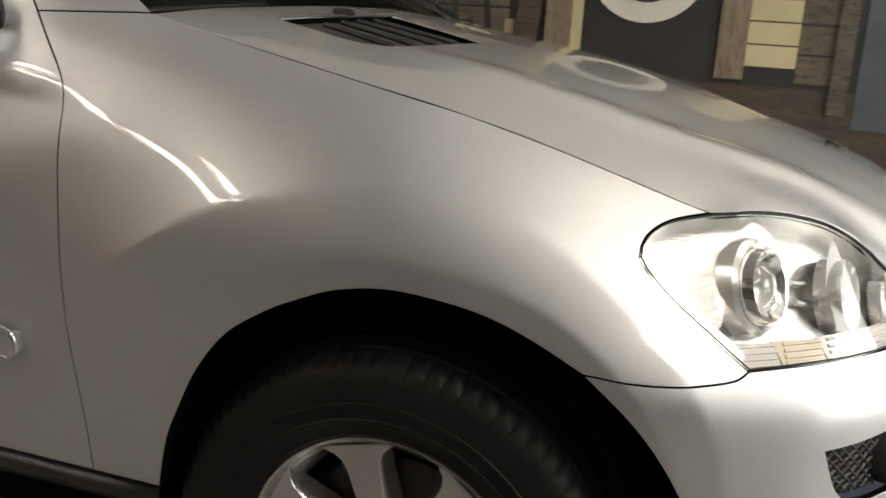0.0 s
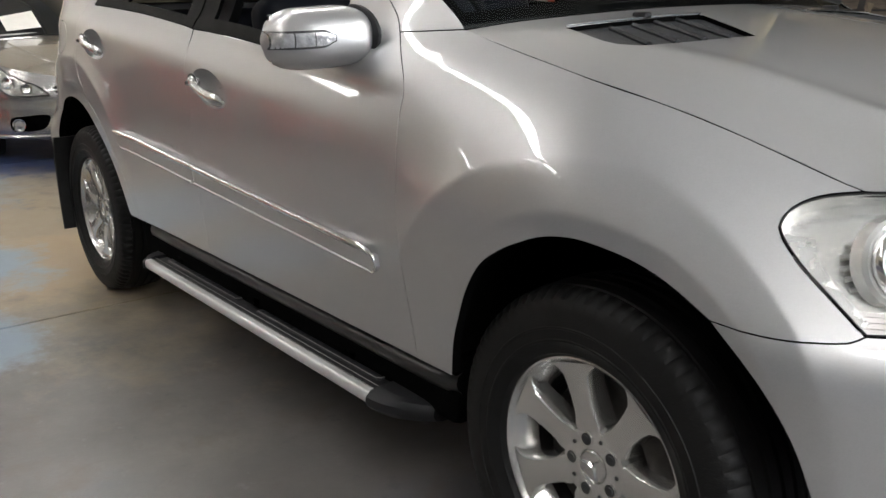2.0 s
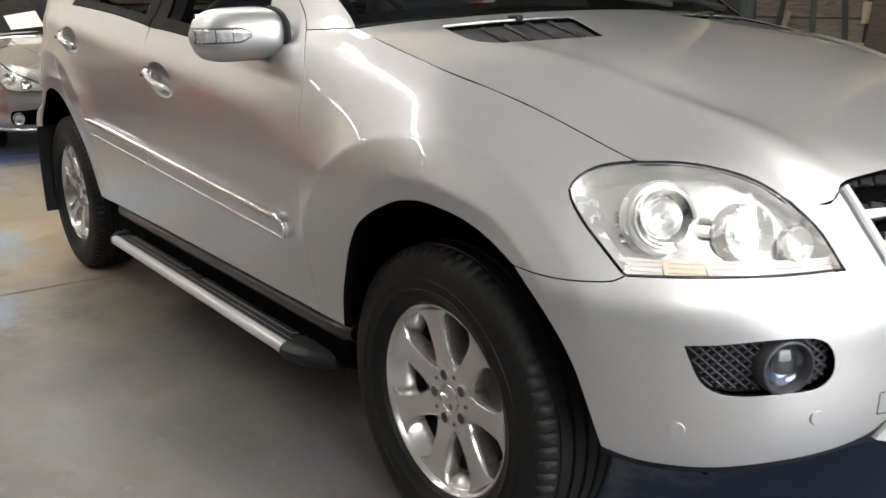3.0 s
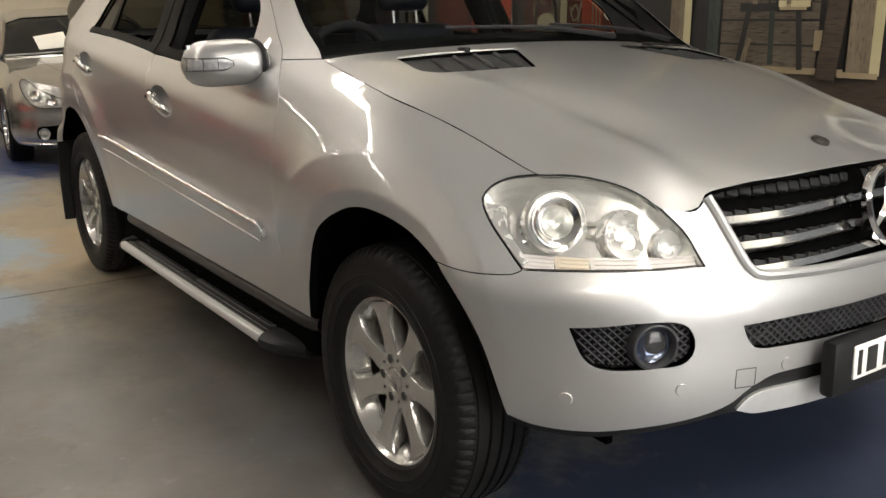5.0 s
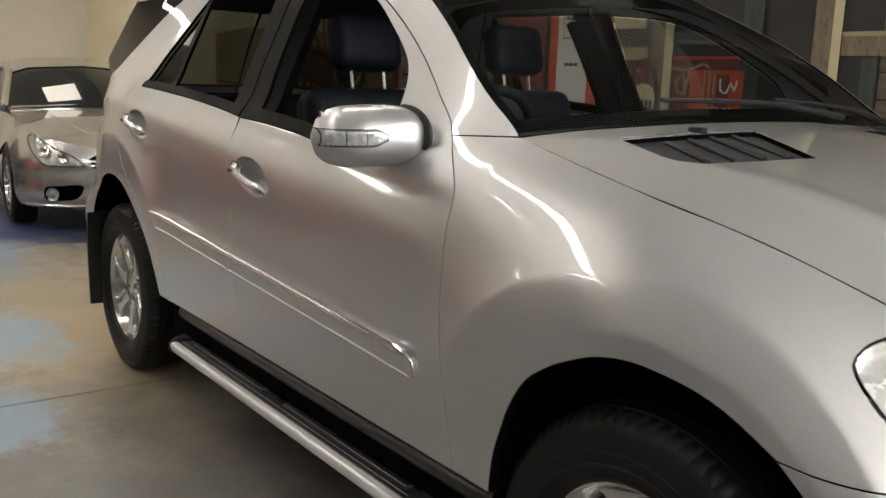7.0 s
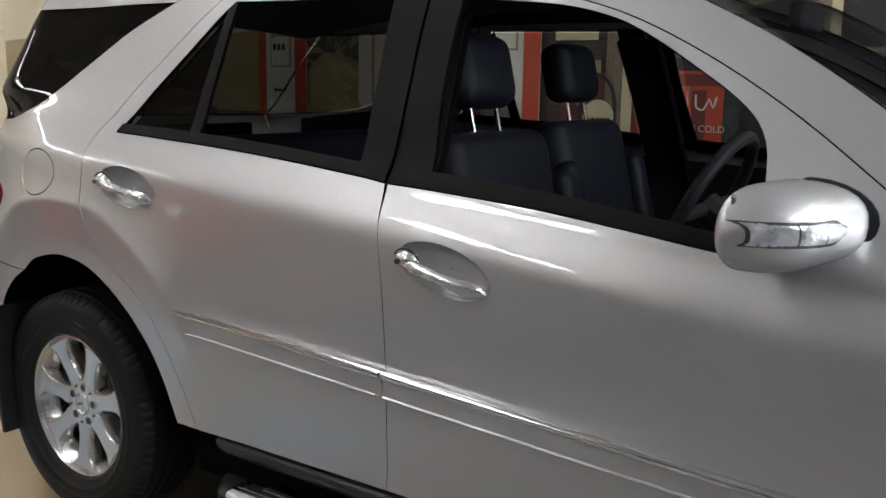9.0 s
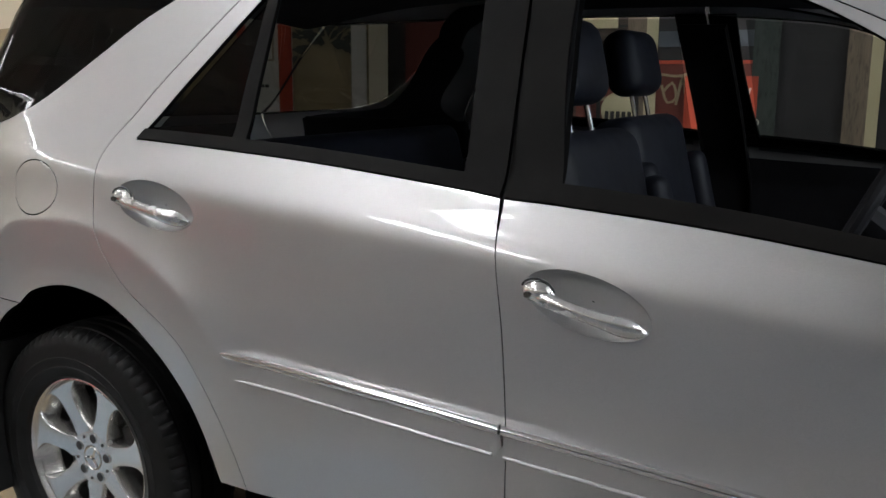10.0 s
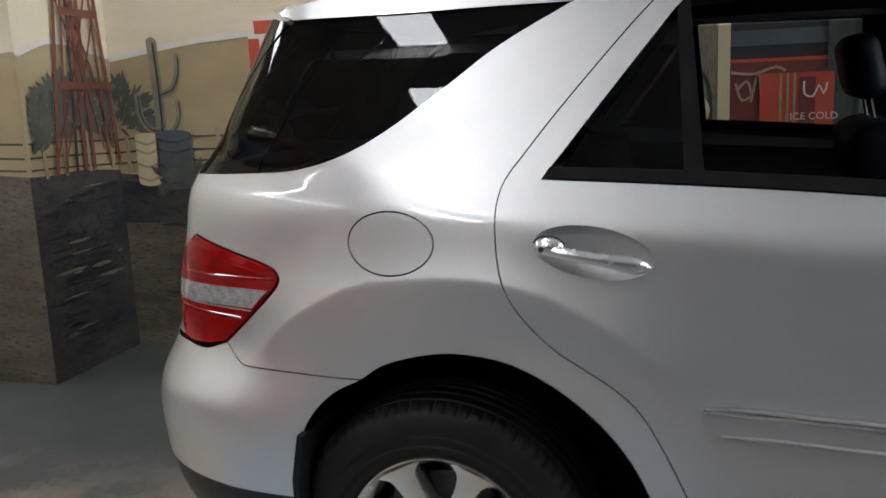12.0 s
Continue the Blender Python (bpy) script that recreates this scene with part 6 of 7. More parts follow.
def saloon(name, label, paint, m, full=True):
    """A low four-door car; x forwards from the front axle, z from the ground."""
    c = tagged(new(name), label, "car")
    def skin(q, z):
        """The car's side, by the way along its outline and the height."""
        q, z = np.asarray(q, float), np.asarray(z, float)
        x, y = plan_x(q), plan_y(q)
        tx, ty = plan_x(q + 1e-3) - plan_x(q - 1e-3), plan_y(q + 1e-3) - plan_y(q - 1e-3)
        ln = np.hypot(tx, ty)
        nx, ny = ty / ln, -tx / ln
        sg = np.where(nx * (x + 1.5) + ny * y > 0, 1, -1)
        d = tuck(z - .18 * smooth(-x, .2, 1.4) * smooth(z, .45, .8))
        return np.stack([x - sg * nx * d, y - sg * ny * d, z + 0 * q], -1)
    q_end = OUTLINE_LEN - 1e-3
    qx = np.linspace(0, OUTLINE_LEN, 800)

    def q_of(x):
        return float(np.interp(-x, -plan_x(qx), qx))
    edge = [(1e-3, .655), (.25, .665), (.45, .70), (.70, .745), (.95, .79), (1.3, .835), (1.8, .885), (2.2, .90), (3.5, .91), (4.4, .90), (q_end, .86)]
    low = [(1e-3, .19), (.5, .19), (.9, .20)]
    def arch(x):
        return [(q_of(x - .345 * math.cos(a)) , .33 + .345 * math.sin(a)) for a in np.linspace(math.pi, 0, 17)]
    a1, a2 = arch(0), arch(-2.85)
    bottom = low[:-1] + [(a1[0][0] - .02, .20), (a1[0][0], .25)] + a1 + [(a1[-1][0], .25), (a1[-1][0] + .03, .20), (a2[0][0] - .03, .20), (a2[0][0], .25)] + a2 + [(a2[-1][0], .25), (q_end, .30)]
    lamp = curve([(.43, .545), (.505, .610), (.645, .668), (.78, .722), (.87, .765), (.97, .775), (1.0, .75), (.93, .68), (.845, .618), (.74, .553), (.585, .540), (.43, .545)], .03)[:-1]
    vent = curve([(.755, .345), (.735, .375), (.66, .385), (.45, .388), (.50, .285), (.735, .270), (.755, .30), (.755, .345)], .03)[:-1]
    mouth = [(1e-3, .37), (.30, .365), (.40, .33), (.36, .275), (1e-3, .27)]
    grill = [(1e-3, .648), (.33, .640), (.40, .600), (.37, .53), (.28, .500), (1e-3, .495)]
    hoodplate = plate_spline([tuple(skin(a, b)[:2] * (1, k)) for a, b in edge[:7] for k in (1, -1)] + [(.60, 0), (.3, 0), (-.1, 0), (-.5, 0), (.35, -.45), (.35, .45), (-.3, -.5), (-.3, .5)], [b for a, b in edge[:7] for k in (1, -1)] + [.765, .835, .895, .935, .80, .80, .90, .90])
    body = None
    for mir in SIDES:
        body = panel("body_side", skin, ring(curve(edge, .05), curve([(q_end, .86), (q_end, .30)], .05), [p for p in bottom[::-1]], curve([(1e-3, .19), (1e-3, .655)], .05)), paint, c, mirror=mir, holes=[lamp, vent], step=.06, gap=.001, out=(-1.4, 0, .5))
        lp = panel("head_lamp", skin, lamp, FLUTED, c, "clear swept-back head lamp", mirror=mir, off=-.03, gap=.002, lip=-.028, fold=False)
        panel("lens_cover", skin, lamp, LENS, lp, mirror=mir, off=0, gap=.002, lip=0)
        kk = -1 if mir else 1
        for q, z, r in ((.60, .60, .038), (.76, .645, .040)):
            p = skin(q, z) * (1, kk, 1)
            n = normal_at(skin, np.array([q]), np.array([z]))[0] * (1, kk, 1)
            n = Vector(n if n[0] > 0 else -n)
            bm = bmesh.new()
            lathe(bm, [(.0, 0), (-.012, r * .5), (-.014, r * .8), (-.024, r), (-.018, r * 1.15), (.01, r * 1.2)], 20, facing(Vector(p) - n * .02, n))
            part("projector", bm, CHROME, lp)
        rim = [skin(q, z) * (1, kk, 1) for q, z in lamp]
        bm = bmesh.new()
        tube(bm, rim + rim[:1], .004, 6, False)
        part("lamp_seal", bm, PLASTIC, lp)
        panel("bumper_opening", skin, vent, VOID, c, "black lower bumper opening", mirror=mir, off=-.03, gap=-.002, lip=-.03)
        p = skin(.675, .322) * (1, kk, 1)
        bm = bmesh.new()
        lathe(bm, [(-.004, 0), (-.012, .025), (-.010, .040), (-.02, .044), (-.022, .050), (.02, .052)], 20, facing(Vector(p), Vector((.8, -.45 * kk, 0))))
        part("fog_lamp", bm, CHROME, c, "round fog lamp")
        panel("lower_mouth", skin, mouth, VOID, c, "black lower mouth", mirror=mir, off=.004, gap=0, lip=0)
        panel("grille", skin, grill, VOID, c, "black radiator grille with chrome bars", mirror=mir, off=.004, gap=0, lip=0)
        for z in (.515, .55, .585, .62):
            bm = bmesh.new()
            tube(bm, [skin(q, z) * (1, kk, 1) + np.array((.012, 0, 0)) for q in np.linspace(1e-3, .345 + (.05 if .53 < z < .6 else 0), 8)], .010, 6)
            part("grille_bar", bm, CHROME, c, "chrome grille bar")
        bm = bmesh.new()
        tube(bm, [skin(q, .225) * (1, kk, 1) for q in np.linspace(1e-3, .98, 16)], .018, 8)
        part("bumper_lip", bm, paint, c)
    hood_edge = [tuple(skin(a, b)[:2]) for a, b in curve(edge[:7], .05)]
    bm_rear = [(-.62 - .06 * (1 - (y / .8) ** 2), y) for y in np.linspace(-.78, .78, 9)]
    panel("bonnet", lambda x, y: np.stack([x, y, hoodplate(x, y)], -1), ring(hood_edge, [(a, b) for a, b in bm_rear], [(a, -b) for a, b in hood_edge[::-1]]), paint, c, gap=.003, step=.07, out=(0, 0, 0))
    # bright strip under the windscreen and two folds along the bonnet
    bm = bmesh.new()
    tube(bm, [(a + .012, b * .97, float(hoodplate(a, b * .97)) + .012) for a, b in bm_rear], .010, 6)
    part("screen_strip", bm, CHROME, c, "bright strip below the windscreen")
    for k in (-1, 1):
        bm = bmesh.new()
        tube(bm, [(a, k * b, float(hoodplate(a, k * b)) - .002) for a, b in curve([(-.60, .52), (-.1, .47), (.35, .36), (.62, .27)], .1)], [.003 + .004 * min(1, i / 4) for i in range(len(curve([(-.60, .52), (-.1, .47), (.35, .36), (.62, .27)], .1)))], 8)
        part("bonnet_fold", bm, paint, c)
    bm = bmesh.new()
    tail = np.linspace(-3.0, -3.88, 8)
    loft(bm, [[(x, y * float(-plan_y(q_of(x))) * .93, .905 + .05 * (1 - y * y) * smooth(x, -3.9, -3.5)) for y in np.linspace(-1, 1, 9)] for x in tail])
    part("boot_lid", bm, paint, c)
    bm = bmesh.new()
    cab = []
    for x, z, w in ((-.62, .93, .80), (-.95, 1.10, .74), (-1.35, 1.29, .66), (-1.8, 1.375, .62), (-2.3, 1.38, .61), (-2.8, 1.30, .62), (-3.3, 1.10, .68), (-3.62, .95, .72)):
        cab.append([(x, -w - .10 * (z - .93 < .1), .92), (x, -w, z - .06 * (z > 1)), (x, -w * .75, z), (x, 0, z + .03), (x, w * .75, z), (x, w, z - .06 * (z > 1)), (x, w + .10 * (z - .93 < .1), .92)])
    loft(bm, cab)
    part("glasshouse", bm, GLASS2, c, "dark reflecting windows")
    bm = bmesh.new()
    top = [r[1:6] for r in cab[2:6]]
    loft(bm, [[(x, y * 1.01, z + .006) for x, y, z in r] for r in top])
    for k in (1, 5):
        sg = -1 if k == 1 else 1
        tube(bm, [(r[k][0], r[k][1] * 1.01, r[k][2]) for r in cab], .035, 8)
    part("roof", bm, paint, c)
    for y in (-1, 1):
        bm = bmesh.new()
        loft(bm, [[(-.55, .98 * y, .90), (-.55, 1.02 * y, .95), (-.55, .96 * y, 1.0), (-.55, .90 * y, .93)], [(-.66, 1.0 * y, .88), (-.66, 1.06 * y, .95), (-.66, .98 * y, 1.02), (-.66, .90 * y, .92)]], True, True)
        part("door_mirror", bm, paint, c)
        for x in (0, -2.85):
            bm = bmesh.new()
            lathe(bm, [(.1, .2), (-.07, .21), (-.085, .226), (-.095, .25), (-.095, .30), (-.075, .325), (-.03, .33), (.1, .33)], 48)
            tm = Matrix.Translation((x, .80 * y, .33)) @ pose(0, 0, 0, 0, 0, 0 if y < 0 else 180)
            bm.transform(tm)
            tyre = part("tyre", bm, RUBBER, c, "black low profile tyre")
            bm = bmesh.new()
            lathe(bm, [(-.075, .215), (-.092, .222), (-.088, .205), (-.06, .20), (.05, .195)], 40)
            lathe(bm, [(-.06, .06), (-.072, .05), (-.07, .0)], 20)
            for k in range(5):
                box(bm, -.022, .022, -.078, -.05, .03, .205, .006, 1, pose(0, 0, 0, 0, 72 * k + 12, 0))
            bm.transform(tm)
            part("rim", bm, CHROME, tyre, "bright five-spoke alloy rim")
    c.matrix_basis = m
    return c


GLASS2 = surface("dark_car_glass", (0.008, 0.009, 0.010), (0.016, 0.018, 0.02), 4, (0.02, 0.05), spec=0.4)
saloon("saloon_car", "pale silver low saloon car parked behind the off-roader", PAINT2, pose(-7.2, .36, 0, 0, 0, -4))
bm = bmesh.new()
box(bm, -.105, .105, -.15, .15, -.001, .001, 0, 1, Matrix.Translation((-8.0, .12, 1.06)) @ pose(0, 0, 0, 0, 48, -4) @ pose(0, 0, 0, 0, 0, 12))
tagged(part("price_sheet", bm, PAPER, None), "white paper sheet lying behind the windscreen", "paper")
saloon("dark_car", "dark saloon car parked by the rear wall", DARKPAINT, pose(-9.6, -2.75, 0, 0, 0, -4))

# red car on the camera's side of the hall, seen mirrored in the doors
REDPAINT = car_paint("red_paint", (0.58, 0.03, 0.02), (0.66, 0.045, 0.03), 0.0)
saloon("red_car", "red saloon car parked on the grey concrete floor", REDPAINT, pose(-6.9, -4.65, 0, 0, 0, 0))

# ---- mural ----
def paint_mat(name, lo, hi, scale=4.0, stretch=(1, 1, 1), fine=None):
    return painted_wall(name, lo, hi, scale, stretch, fine)


M_ROCK = paint_mat("mural_rock", (0.055, 0.046, 0.032), (0.15, 0.122, 0.078), 3.0, (1, 1, 3), (0.028, 0.028, 0.03))
M_SHADE = paint_mat("mural_shade", (0.016, 0.017, 0.021), (0.07, 0.062, 0.05), 3.4, (1, 1, 2.2), (0.012, 0.013, 0.018))
M_WOOD = paint_mat("mural_boards", (0.035, 0.025, 0.018), (0.075, 0.052, 0.036), 1.6, (1, 1, 9), (0.025, 0.018, 0.014))
M_POST = paint_mat("mural_post", (0.14, 0.105, 0.07), (0.22, 0.17, 0.115), 3.0, (6, 1, 1), (0.09, 0.065, 0.045))
M_LIGHT = paint_mat("mural_pale", (0.42, 0.36, 0.20), (0.55, 0.48, 0.30), 3.0)
M_RED = paint_mat("mural_red", (0.38, 0.045, 0.022), (0.50, 0.08, 0.035), 3.0)
M_DKRED = paint_mat("mural_maroon", (0.10, 0.022, 0.016), (0.16, 0.035, 0.024), 2.0)
M_DARK = paint_mat("mural_dark", (0.014, 0.013, 0.013), (0.03, 0.027, 0.025), 3.0)
M_BLUE = paint_mat("mural_slate", (0.05, 0.06, 0.07), (0.085, 0.095, 0.105), 3.0)
M_GREEN = paint_mat("mural_green", (0.14, 0.135, 0.085), (0.25, 0.235, 0.155), 5.0, (3, 1, 1))
M_RUST = paint_mat("mural_rust", (0.10, 0.030, 0.018), (0.17, 0.055, 0.032), 5.0)
M_WHITE = paint_mat("mural_white", (0.55, 0.52, 0.45), (0.66, 0.63, 0.56), 3.0)
M_DKGREEN = paint_mat("mural_dark_green", (0.028, 0.036, 0.030), (0.055, 0.066, 0.054), 3.0, (5, 1, 1), (0.02, 0.024, 0.02))
M_PLANK = paint_mat("mural_old_boards", (0.085, 0.066, 0.048), (0.16, 0.125, 0.092), 2.2, (1, 1, 8), (0.04, 0.03, 0.024))
M_TAN = paint_mat("mural_tan", (0.26, 0.20, 0.12), (0.36, 0.28, 0.17), 3.0)
M_HILL = paint_mat("mural_hill", (0.30, 0.23, 0.12), (0.40, 0.32, 0.18), 1.5, (1, 1, 3))

layers = {}


def poly(name, pts, material, parent, level=1, y=WALL_Y, plane="y"):
    """A flat painted shape on a wall, a few millimetres proud of the one below."""
    d = .003 * level
    v = [(a, y - d, z) for a, z in pts] if plane == "y" else [(PIER_X + d, a, z) for a, z in pts]
    n = len(v)
    bk = [(p[0], p[1] + .002, p[2]) for p in v] if plane == "y" else [(p[0] - .002, p[1], p[2]) for p in v]
    bm = bmesh.new()
    f = [bm.verts.new(p) for p in v]
    b = [bm.verts.new(p) for p in bk]
    bm.faces.new(f)
    for i in range(n):
        bm.faces.new((f[i], f[(i + 1) % n], b[(i + 1) % n], b[i]))
    return part(name, bm, material, parent)


def rect(name, x0, x1, z0, z1, material, parent=None, level=1, **k):
    return poly(name, [(x0, z0), (x1, z0), (x1, z1), (x0, z1)], material, parent or wall_mural, level, **k)
# desert on the rear wall, the pier and its return
def band(name, x0, x1, y, zs, z0, material, level, plane="y"):
    """A painted strip of ground whose top edge follows zs."""
    xs = np.linspace(x0, x1, len(zs))
    pts = [(x0, z0), (x1, z0)] + [(a, b) for a, b in zip(xs[::-1], zs[::-1])]
    return poly(name, pts, material, wall_mural if y == WALL_Y and plane == "y" else pier, level, y, plane)


def stroke(name, pts, w, material, parent, level, y=WALL_Y, plane="y"):
    """A painted line of a given width."""
    p = np.array(curve(pts, .03))
    t = np.gradient(p, axis=0)
    t /= np.linalg.norm(t, axis=1)[:, None] + 1e-9
    n = np.stack([-t[:, 1], t[:, 0]], 1) * w / 2
    return poly(name, [tuple(q) for q in p + n] + [tuple(q) for q in (p - n)[::-1]], material, parent, level, y, plane)


RX = PIER_X
hill = [1.62, 1.66, 1.67, 1.69, 1.72, 1.74, 1.76, 1.78, 1.78]
band("painted_hill", RX + .005, STORE_X, WALL_Y, hill, 1.0, M_HILL, 1)
stroke("painted_ridge", [(RX + .01, 1.625), (-5.0, 1.69), (-4.6, 1.72), (-4.2, 1.76), (STORE_X, 1.785)], .03, M_WHITE, wall_mural, 2)
band("painted_ground", RX + .005, STORE_X, WALL_Y, [1.0, .985, .98, .97, .96, .95, .96, .95], .002, M_ROCK, 2)
band("painted_scrub", RX + .005, -4.4, WALL_Y, [.96, .94, .93, .90, .91, .88], .72, M_SHADE, 3)
band("painted_hill", PIER_Y - .004, WALL_Y - .005, 0, [1.64, 1.70, 1.70, 1.66, 1.63], 1.0, M_HILL, 1, "x")
stroke("painted_ridge", [(PIER_Y + .01, 1.65), (1.15, 1.715), (1.35, 1.70), (WALL_Y - .01, 1.64)], .028, M_WHITE, pier, 2, 0, "x")
band("painted_rock", PIER_Y - .007, WALL_Y - .007, 0, [1.06, 1.05, 1.055, 1.04, 1.02], .002, M_SHADE, 2, "x")
band("painted_hill", RX - .75, RX + .003, PIER_Y, [1.62, 1.64, 1.66], 1.0, M_HILL, 1)
band("painted_rock", RX - .75, RX + .006, PIER_Y, [1.06, 1.08, 1.075, 1.06], .002, M_ROCK, 2)
# brushed stones and cracks on the painted ground
random.seed(31)
def smear(u, z, w, h, material, parent, level, y, plane):
    top = [(u + w * (k / 5 - .5), z + h * (.5 - 2 * (k / 5 - .5) ** 2) * random.uniform(.5, 1.1)) for k in range(6)]
    low = [(u + w * (k / 5 - .5), z - h * (.5 - 2 * (k / 5 - .5) ** 2) * random.uniform(.3, 1.0) - .002) for k in range(5, -1, -1)]
    poly("painted_stone", top + low, material, parent, level, y, plane)


M_STONE = paint_mat("mural_stone", (0.10, 0.085, 0.058), (0.22, 0.18, 0.12), 9.0, (1, 1, 3), (0.05, 0.045, 0.04))
for k in range(80):
    w, h = random.uniform(.05, .26), random.uniform(.008, .032)
    smear(random.uniform(PIER_Y + .03 + w / 2, WALL_Y - .03 - w / 2), random.uniform(.06, .98), w, h, M_STONE if k % 6 == 0 else M_DARK, pier, 3 + k % 5, 0, "x")
for k in range(70):
    w, h = random.uniform(.06, .30), random.uniform(.008, .032)
    smear(random.uniform(RX + .3, -4.2), random.uniform(.05, .88), w, h, M_STONE if k % 6 == 0 else M_DARK, wall_mural, 4 + k % 5, WALL_Y, "y")
# wire fence
for z in (1.07, 1.13, 1.20):
    stroke("painted_wire", [(RX + .01, z - .015), (-5.2, z), (-4.9, z - .005), (-4.5, z)], .010, M_WOOD, wall_mural, 3)
    stroke("painted_wire", [(PIER_Y + .01, z + .02), (1.2, z + .01), (WALL_Y - .01, z - .015)], .010, M_WOOD, pier, 3, 0, "x")
    stroke("painted_wire", [(RX - .7, z + .04), (RX - .01, z + .02)], .010, M_WOOD, pier, 3, PIER_Y)
for y in (1.02, 1.17, 1.36, 1.55):
    stroke("painted_fence_post", [(y, 1.04), (y - .01, 1.26)], .022, M_TAN, pier, 4, 0, "x")
for x in (-5.42, -4.85, -4.6):
    stroke("painted_fence_post", [(x, 1.0), (x, 1.24)], .02, M_TAN, wall_mural, 4)
# windmill tower on the pier's return, a bush behind it
random.seed(5)


def bush(parent, cx, cz, rx, rz, n, level, y=WALL_Y, plane="y", span=(-99, 99)):
    bm = bmesh.new()
    for i in range(n):
        a, r = random.uniform(-.25, math.pi + .25), random.random() ** .6
        px, pz = cx + rx * r * math.cos(a), cz + rz * r * math.sin(a)
        d = a + random.uniform(-.6, .6)
        ln, w = random.uniform(.05, .11), random.uniform(.010, .020)
        q = [(px, pz), (px + ln * .5 * math.cos(d) - w * math.sin(d), pz + ln * .5 * math.sin(d) + w * math.cos(d)), (px + ln * math.cos(d), pz + ln * math.sin(d)), (px + ln * .5 * math.cos(d) + w * math.sin(d), pz + ln * .5 * math.sin(d) - w * math.cos(d))]
        if min(u for u, v in q) < span[0] or max(u for u, v in q) > span[1]:
            continue
        dd = .003 * level + random.random() * .002
        bm.faces.new([bm.verts.new((u, y - dd, v) if plane == "y" else (PIER_X + dd, u, v)) for u, v in q])
    return tagged(part("painted_bush", bm, M_BUSH, parent), kind="stuff")


M_BUSH = paint_mat("mural_leaf", (0.045, 0.05, 0.04), (0.10, 0.105, 0.08), 9.0)
bush(pier, 1.30, 1.26, .40, .26, 520, 5, 0, "x", (.925, 1.61))
bush(wall_mural, -5.46, 1.26, .20, .22, 200, 5, span=(-5.48, -5.0))
for a, b, w in ((1.09, 1.27, .022), (1.16, 1.31, .016), (1.24, 1.33, .018), (1.31, 1.35, .028), (1.38, 1.37, .026), (1.52, 1.45, .016), (1.60, 1.47, .024)):
    stroke("painted_tower_leg", [(a, 1.05), ((a + b) / 2, 1.75), (b, 2.5)], w, M_RUST if w != .018 else M_DARK, pier, 7, 0, "x")
for a0, a1 in ((1.13, 1.46), (1.50, 1.22), (1.20, 1.55), (1.58, 1.30)):
    stroke("painted_brace", [(a0 * .98, 1.15), ((a0 + a1) / 2, 1.55), (a1 * .985, 1.95)], .012, M_RUST, pier, 8, 0, "x")
for z, a, b in ((1.49, 1.165, 1.585), (1.86, 1.22, 1.53), (2.2, 1.25, 1.5)):
    stroke("painted_crossbar", [(a, z + .005), (b, z - .005)], .038, M_RUST, pier, 9, 0, "x")
# cactus and barrels
for pts, w in (([(-5.19, 1.16), (-5.19, 1.45), (-5.20, 1.70)], .062), ([(-5.19, 1.42), (-5.10, 1.45), (-5.06, 1.52), (-5.05, 1.62)], .036), ([(-5.18, 1.22), (-5.26, 1.24), (-5.31, 1.31), (-5.32, 1.42)], .036), ([(-5.17, 1.20), (-5.11, 1.23), (-5.07, 1.30), (-5.07, 1.38)], .034)):
    c = stroke("painted_cactus", pts, w, M_GREEN, wall_mural, 6)
    stroke("painted_rib", [(a + w * .18, z) for a, z in pts], w * .22, M_SHADE, wall_mural, 7)
    e = pts[-1]
    poly("painted_cactus_tip", [(e[0] + w / 2 * math.cos(t), e[1] + w / 2 * math.sin(t)) for t in np.linspace(0, 2 * math.pi, 14, endpoint=False)], M_GREEN, wall_mural, 6.3)


def barrel(x0, x1, z0, z1, material, hoop):
    m = (x0 + x1) / 2
    w = (x1 - x0) / 2
    top = [(m + w * math.cos(t), z1 + .022 * math.sin(t)) for t in np.linspace(0, math.pi, 10)]
    low = [(m - w * math.cos(t), z0 - .022 * math.sin(t)) for t in np.linspace(0, math.pi, 10)]
    poly("painted_barrel", top + low, material, wall_mural, 9)
    for f in (.12, .42, .72, .92):
        z = z0 + (z1 - z0) * f
        stroke("painted_hoop", [(x0 + .004, z), (m, z - .022), (x1 - .004, z)], .012, hoop, wall_mural, 10)


barrel(-5.355, -5.21, .95, 1.20, M_LIGHT, M_TAN)
barrel(-5.225, -5.005, .93, 1.21, M_BLUE, M_SHADE)
bush(wall_mural, -5.08, .94, .13, .11, 60, 11)


